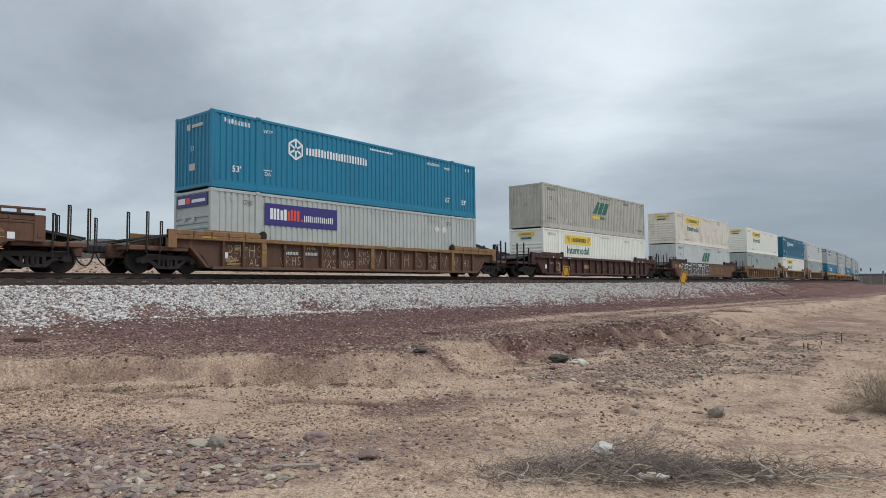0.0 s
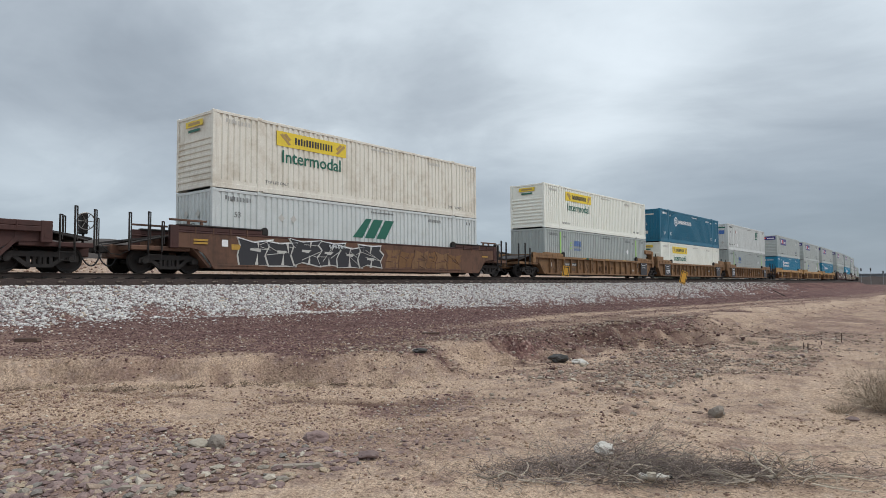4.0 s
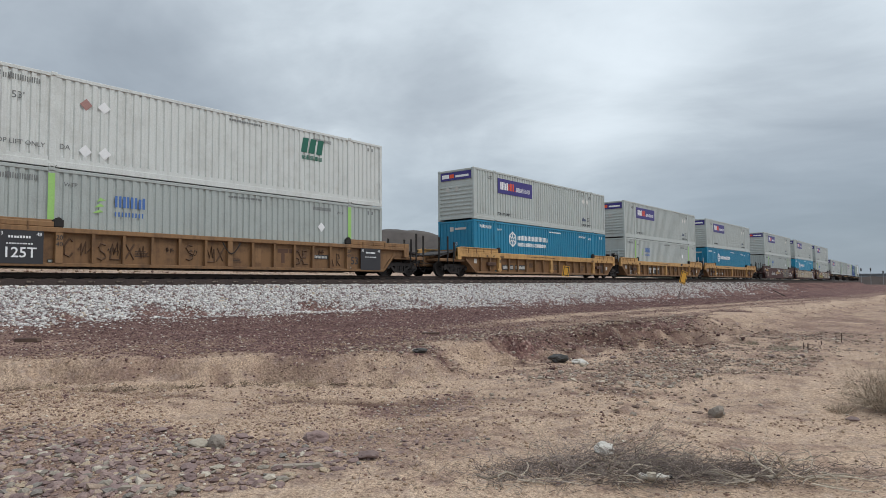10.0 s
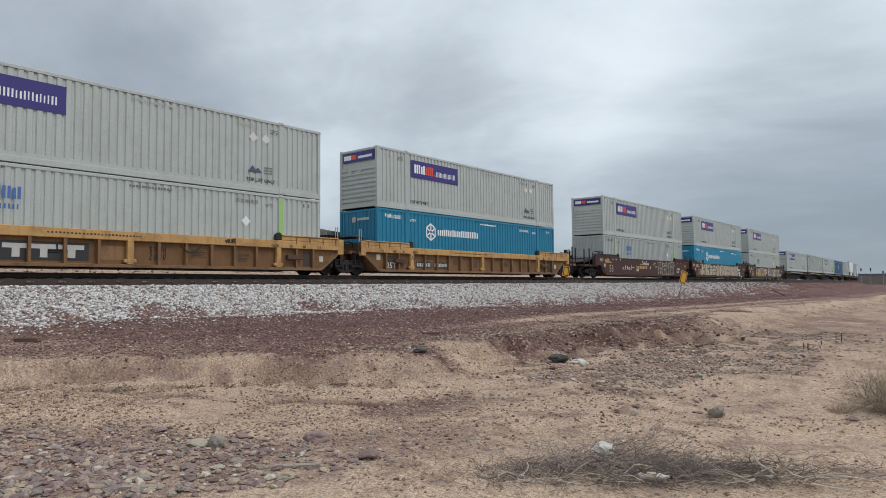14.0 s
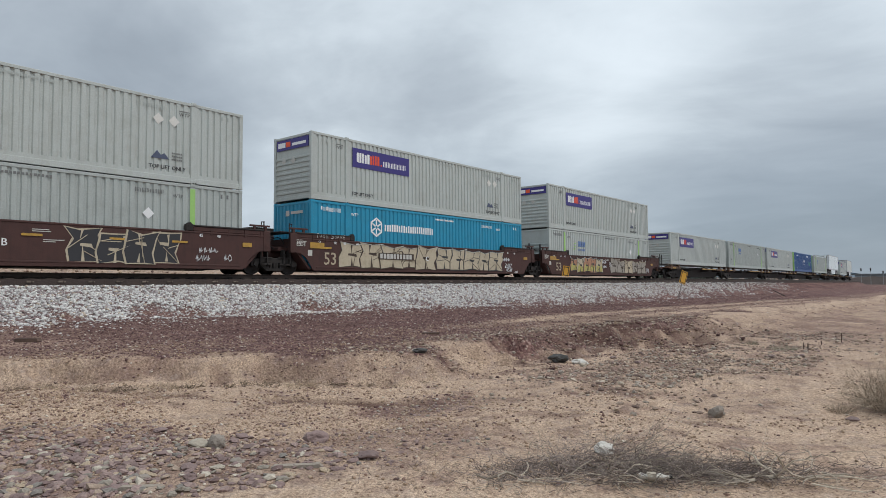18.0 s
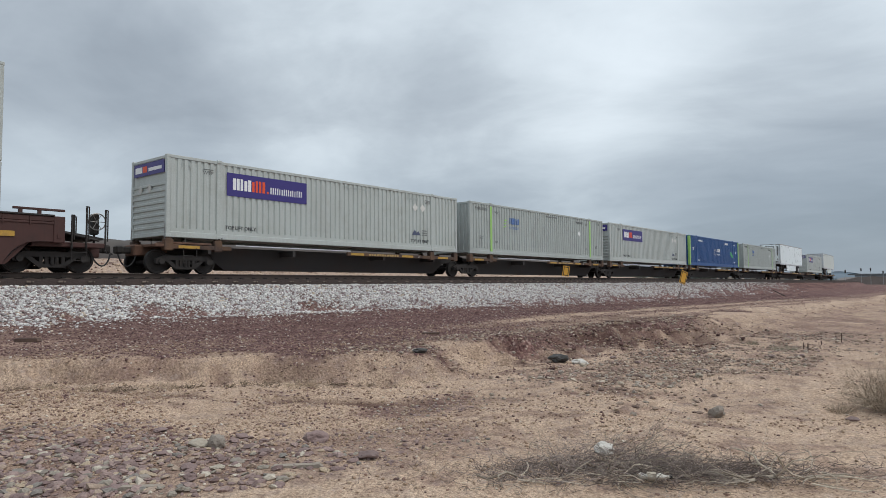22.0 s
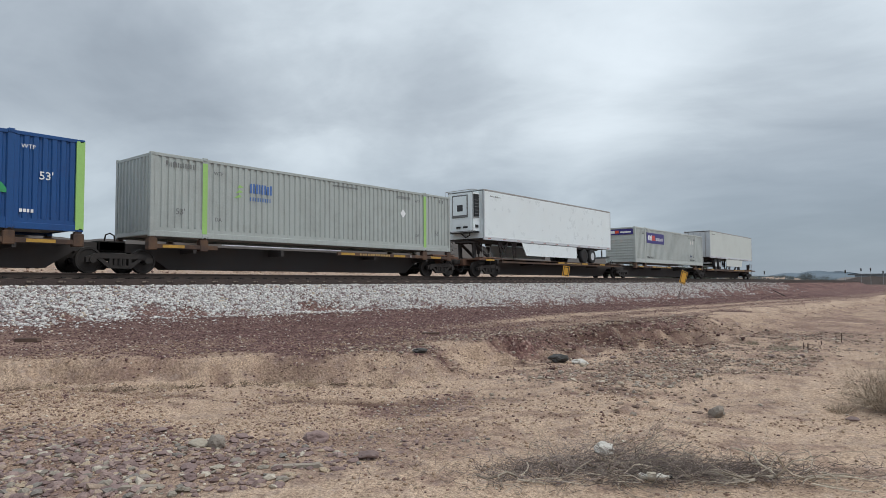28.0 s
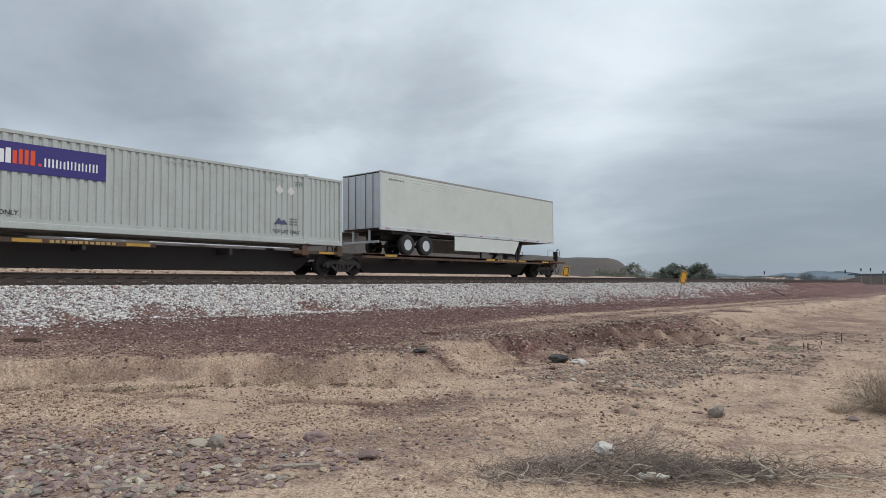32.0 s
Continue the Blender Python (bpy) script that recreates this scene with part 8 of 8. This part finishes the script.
# ---------------------------------------------------------------- litter
def bottle(x, y):
    b = thing("plastic_bottle", "crushed clear plastic bottle with a dark cap", "bottle", m=pose(x, y, gz(x, y) + 0.075, 0, 0, math.degrees(math.atan2(RIGHT.y, RIGHT.x)) - 8))
    m = mat("frosted_plastic", (0.55, 0.53, 0.48), 0.35, bump=0.05)
    sh = Shape()
    prof = [(0.012, -0.115), (0.030, -0.112), (0.034, -0.10), (0.031, -0.06), (0.035, -0.02), (0.031, 0.02), (0.034, 0.055), (0.026, 0.085), (0.014, 0.105), (0.013, 0.118)]
    n = 16
    v = [(q, r * math.cos(k * math.tau / n), r * 0.8 * math.sin(k * math.tau / n) - (0.012 if 0 < j < 8 and math.sin(k * math.tau / n) > 0.5 and j % 2 else 0)) for j, (r, q) in enumerate(prof) for k in range(n)]
    f = [(j * n + k, (j + 1) * n + k, (j + 1) * n + (k + 1) % n, j * n + (k + 1) % n) for j in range(len(prof) - 1) for k in range(n)] + [tuple(range(n)), tuple(range(len(v) - n, len(v)))[::-1]]
    part("body", sh.add(v, f), m, b, smooth=True)
    part("cap", Shape().rod((0.116, 0, 0), (0.138, 0, 0), 0.017, 14), M_BLACK, b)
    part("label", Shape().rod((-0.05, 0, -0.002), (0.015, 0, -0.002), 0.0345, 16), M_RPALE, b)


def crumpled(name, label, category, x, y, size, flat, material, seed, lift=0.0):
    bm = bmesh.new()
    bmesh.ops.create_icosphere(bm, subdivisions=3, radius=0.5)
    for q in bm.verts:
        k = noise.noise(q.co * 3.5 + Vector((seed, 2, 0))) * 0.35 + noise.noise(q.co * 9 + Vector((seed, 5, 0))) * 0.14
        q.co *= 1 + k
        q.co.z *= flat
    s = Shape().add([q.co * size for q in bm.verts], [[q.index for q in f.verts] for f in bm.faces])
    bm.free()
    return solid(name, s, material, label, category, m=pose(x, y, gz(x, y) + size * flat * 0.38 + lift, 0, 0, seed * 40))


bottle(5.04, 2.06)
M_PAPER = mat("white_paper", (0.54, 0.51, 0.47), 0.7, stain=(0.45, 0.4, 0.33), amount=0.4, scale=12, bump=0.1)
M_BAG = mat("dark_plastic", (0.036, 0.033, 0.031), 0.65, stain=(0.09, 0.08, 0.07), amount=0.4, scale=9, bump=0.3)
crumpled("paper_cup", "crushed white paper cup lodged in twigs", "litter", 5.10, 2.50, 0.15, 0.75, M_PAPER, 3, 0.12)
crumpled("plastic_bag", "crumpled black plastic bag at the foot of the bank", "litter", 11.62, 6.62, 0.36, 0.5, M_BAG, 5)
crumpled("paper_wrapper", "crumpled white wrapper beside a black bag", "litter", 11.78, 6.28, 0.24, 0.5, M_PAPER, 6)
crumpled("paper_wrapper", "small crumpled white wrapper", "litter", 11.7, 6.12, 0.16, 0.5, M_PAPER, 9)
crumpled("plastic_scrap", "black crushed plastic scrap on the bank edge", "litter", 8.42, 7.45, 0.24, 0.35, M_BAG, 7)
M_PLANK = mat("grey_wood", (0.30, 0.255, 0.21), 0.9, grain=50, stain=(0.18, 0.15, 0.12), amount=0.6, scale=9, bump=0.4)
M_OLDWOOD = mat("dark_wood", (0.095, 0.062, 0.050), 0.9, grain=50, stain=(0.16, 0.1, 0.07), amount=0.6, scale=6, bump=0.4)


def stick(name, label, x, y, length, w, h, yaw, material, roll=0.0):
    s = Shape().prism([(-length / 2, 0), (length / 2 - 0.06 * length, 0), (length / 2, h * 0.3), (length / 2 - 0.03, h), (-length / 2 + 0.04 * length, h), (-length / 2 - 0.01, h * 0.5)], -w / 2, w / 2)
    solid(name, s, material, label, "wood", m=pose(x, y, gz(x, y) - 0.01, roll, 0, yaw))


face_yaw = math.degrees(math.atan2(RIGHT.y, RIGHT.x))
stick("wood_plank", "weathered pale board lying among stones", 2.50, 5.05, 0.34, 0.06, 0.035, face_yaw + 3, M_PLANK)
stick("wood_plank", "weathered tan wood piece half buried in sand", 3.58, 4.55, 0.42, 0.07, 0.035, face_yaw + 8, M_PLANK)
stick("old_tie", "dark broken timber lying on purple gravel", 4.85, 14.45, 0.44, 0.16, 0.085, face_yaw + 4, M_OLDWOOD)
stick("wood_scrap", "dark flat scrap on purple gravel", 11.1, 9.5, 0.4, 0.12, 0.05, face_yaw, M_OLDWOOD)
stick("wood_scrap", "dark flat scrap beside the wheel track", 18.5, 8.65, 0.5, 0.2, 0.05, face_yaw, M_OLDWOOD)
for x, y, h in ((20.0, 3.03, 0.24), (17.45, 3.42, 0.15), (17.7, 3.38, 0.13), (18.9, 3.3, 0.10)):
    solid("wooden_stake", Shape().box(-0.012, 0.012, -0.012, 0.012, -0.1, h, 0.003), M_OLDWOOD, "short dark wooden stake in sand", "stake", "stakes in the sand", m=pose(x, y, gz(x, y), 2, 3, 20))
solid("steel_rod", Shape().rod((-0.9, 0, 0.55), (0.55, 0, 0.0), 0.035, 8), M_IRON, "leaning dark steel rod stuck in gravel", "rod", m=pose(66.0, 14.6, gz(66.0, 14.6), 0, 0, -30))


# ---------------------------------------------------------------- trees and far things
M_BARK = mat("bark", (0.10, 0.08, 0.065), 0.9, grain=10, bump=0.4)
M_LEAF = mat("greyed_green_leaves", (0.115, 0.130, 0.108), 0.8, grain=6, vary=0.3, island=0.5, bump=0)
# leaf colour dulled towards blue-grey, distance haze painted in
M_LEAF3 = mat("hazy_far_leaves", (0.085, 0.098, 0.10), 0.9, grain=6, vary=0.2, island=0.3, bump=0)
M_LEAF2 = mat("grey_leaves", (0.13, 0.135, 0.10), 0.8, grain=6, vary=0.3, island=0.45, bump=0)


def tree(label, x, y, h, spread, material, seed, leaves=1500, lobes=9, thin=1.0):
    rgn = random.Random(seed)
    z0 = gz(x, y)
    t = thing("tree", label, "tree", "trees beyond the track", m=pose(x, y, z0 - 0.1))
    s = Shape()
    s.tube([(0, 0, 0), (0.06, 0.03, h * 0.2), (0.02, -0.05, h * 0.4)], h * 0.035, 7, 0.7)
    tips = []
    for k in range(lobes):
        a = k * math.tau / lobes + rgn.uniform(-0.3, 0.3)
        q = rgn.uniform(0.3, 1.0)
        tip = Vector((math.cos(a) * spread * q, math.sin(a) * spread * q, h * rgn.uniform(0.25, 0.88) * (1.12 - 0.4 * q)))
        s.tube([(0.02, -0.02, h * rgn.uniform(0.15, 0.36)), tip * 0.55 + Vector((0, 0, h * 0.08)), tip], h * 0.014, 5, 0.3)
        tips.append(tip)
    part("trunk", s, M_BARK, t)
    c = Shape()
    for i in range(leaves * 2):
        tip = rgn.choice(tips)
        rad = spread * 0.42
        p = tip + Vector((rgn.gauss(0, rad * 0.5), rgn.gauss(0, rad * 0.5), rgn.gauss(0, rad * 0.38)))
        p.z = max(p.z, 0.15)
        q = rgn.uniform(0.12, 0.30) * thin * h / 4.5
        u = Vector((rgn.gauss(0, 1), rgn.gauss(0, 1), rgn.gauss(0, 1))).normalized()
        w = u.orthogonal().normalized()
        c.add([p - u * q, p + w * q * 0.6, p + u * q, p - w * q * 0.6], [(0, 1, 2, 3)])
    part("crown", c, material, t)


def at_px(col, dist):
    a = YAW + math.atan((col - 784) / 1171)
    return dist * math.sin(a), dist * math.cos(a)


for i, (col, dist, h, sp, mt, lv, lb) in enumerate(((1180, 165, 4.2, 2.1, M_LEAF, 1600, "greyish dark green desert tree"), (1197, 172, 5.0, 2.0, M_LEAF, 1500, "greyish dark green desert tree"), (1238, 160, 4.6, 2.2, M_LEAF, 1700, "greyish dark green desert tree"),
                                                   (1163, 170, 3.0, 1.6, M_LEAF, 900, "low dark green desert shrub tree"), (1252, 175, 3.4, 1.5, M_LEAF, 900, "low dark green desert shrub tree"), (1220, 168, 3.4, 1.8, M_LEAF, 1000, "low dark green desert shrub tree"),
                                                   (1118, 118, 3.4, 1.5, M_LEAF2, 420, "sparse grey-leaved desert tree"), (1092, 122, 2.6, 1.8, M_LEAF2, 700, "pale green desert shrub tree"), (1070, 112, 2.2, 1.7, M_LEAF2, 700, "pale green desert shrub tree"), (1135, 125, 2.2, 1.6, M_LEAF2, 500, "pale green desert shrub tree"),
                                                   (1428, 330, 2.9, 3.2, M_LEAF3, 900, "far dark hazy desert tree"), (1455, 345, 2.2, 3.4, M_LEAF3, 800, "far dark hazy desert tree"), (1466, 340, 2.0, 2.8, M_LEAF3, 600, "far dark hazy desert tree"), (1380, 350, 1.8, 3.0, M_LEAF3, 500, "far low hazy desert shrub"), (1330, 300, 1.8, 2.6, M_LEAF2, 400, "far low grey-green shrub"),
                                                   (1290, 260, 1.8, 3.0, M_LEAF2, 400, "far low grey-green shrub"), (1300, 330, 1.8, 3.0, M_LEAF, 300, "far low grey-green shrub"))):
    x, y = at_px(col, dist)
    tree(lb, x, y, h, sp, mt, 70 + i, lv, 12 if sp < 2.5 else 15)

def far_scrub():
    """Low uncounted desert scrub on the plain beyond the line."""
    rgn = random.Random(61)
    s = Shape()
    for _ in range(420):
        x, y = at_px(rgn.uniform(1030, 1500), rgn.uniform(150, 520))
        if y - float(bend(np.array([x]))[0]) < TRACK_Y + 7:
            continue
        z, w, h = gz(x, y), rgn.uniform(0.8, 2.6), rgn.uniform(0.35, 0.9)
        for _ in range(26):
            p = Vector((x + rgn.gauss(0, w * 0.5), y + rgn.gauss(0, w * 0.5), z + abs(rgn.gauss(0, h * 0.45))))
            u = Vector((rgn.gauss(0, 1), rgn.gauss(0, 1), rgn.gauss(0, 0.7))).normalized()
            v = u.orthogonal().normalized()
            q = rgn.uniform(0.15, 0.4)
            s.add([p - u * q, p + v * q * 0.6, p + u * q, p - v * q * 0.6], [(0, 1, 2, 3)])
    solid("far_scrub", s, M_LEAF3, "low grey-green scrub on the plain beyond the track", "scrub", kind="stuff")


far_scrub()

# far road bridge on its bank
M_BANK = mat("bank_earth", (0.165, 0.145, 0.135), 0.95, grain=0.8, vary=0.15, bump=0.1)
M_CONC = mat("bridge_concrete", (0.105, 0.112, 0.122), 0.9, grain=3, bump=0.1)
bx, by = at_px(1512, 470)
dirv = Vector((math.cos(YAW + 0.1), -math.sin(YAW + 0.1), 0))
bridge = thing("road_bridge", "low concrete road bridge on an earth bank", "bridge", m=Matrix.Translation((bx, by, 0)) @ Matrix.Rotation(math.atan2(dirv.y, dirv.x), 4, "Z"))
part("deck", Shape().box(2, 160, -4.5, 4.5, 5.1, 6.0, 0.1), M_CONC, bridge)
part("parapet", Shape().box(-2, 160, -4.6, -4.3, 6.0, 6.7), M_CONC, bridge)
part("parapet", Shape().box(-2, 160, 4.3, 4.6, 6.0, 6.7), M_CONC, bridge)
for k in range(6):
    part("pier", Shape().box(22 + k * 24, 23.2 + k * 24, -3.5, 3.5, 0, 5.1, 0.1), M_CONC, bridge)
part("bank", Shape().prism([(-30, 0), (60, 0), (40, 4.4), (6, 5.0), (-3, 4.6), (-12, 2.6)], -8, 8), M_BANK, bridge)
for col, dist, h in ((1523, 430, 9.5), (1540, 440, 9.8), (1495, 400, 7.0), (1352, 420, 4.0), (1562, 450, 8.5)):
    x, y = at_px(col, dist)
    u = thing("signal_mast", "thin dark signal mast beside the far track", "mast", "far masts", m=pose(x, y, gz(x, y) - 0.2, 0, 0, face_yaw))
    part("pole", Shape().rod((0, 0, 0), (0, 0, h), 0.09, 6, 0.07), M_ALU, u)
    part("cross_arm", Shape().box(-0.8, 0.8, -0.06, 0.06, h - 0.7, h - 0.58), M_ALU, u)
    part("lamp_head", Shape().box(-0.3, 0.3, -0.2, 0.2, h - 2.0, h - 0.4, 0.08), M_IRON, u)


# ---------------------------------------------------------------- what moves
def motions():
    times = [float(k) for k in range(33)]
    for ob, s, z, half in MOVERS:
        rows = []
        for t in times:
            c = s - travelled(t)
            a, b = track(c - half), track(c + half)
            mx, my = (a[0] + b[0]) / 2, (a[1] + b[1]) / 2
            rows.append((t, pose(mx, my, RAIL_Z + z, 0, 0, math.degrees(math.atan2(b[1] - a[1], b[0] - a[0])))))
        walk(ob, rows)
    # wheels roll with the train; one row a frame keeps each turn under 90 degrees
    spins = [(k / FPS, math.degrees(travelled(k / FPS) / WHEEL_R)) for k in range(32 * FPS + 1)]
    # they stand still while their car is far down the line or long past
    home = {ob.name: s for ob, s, z, half in MOVERS}
    for w, dx in WHEELSETS:
        s = home[w.parent.parent.name]
        seen = [(t, a) for t, a in spins if -16 < s - travelled(t) < 115]
        if not seen:
            seen = [(16.0, 0.0)]
        rows = [(t, pose(dx, 0, WHEEL_R, 0, -(a % 360), 0)) for t, a in seen]
        if rows[0][0] > 0:
            rows.insert(0, (0.0, rows[0][1]))
        if rows[-1][0] < 32:
            rows.append((32.0, rows[-1][1]))
        walk(w, rows)


motions()
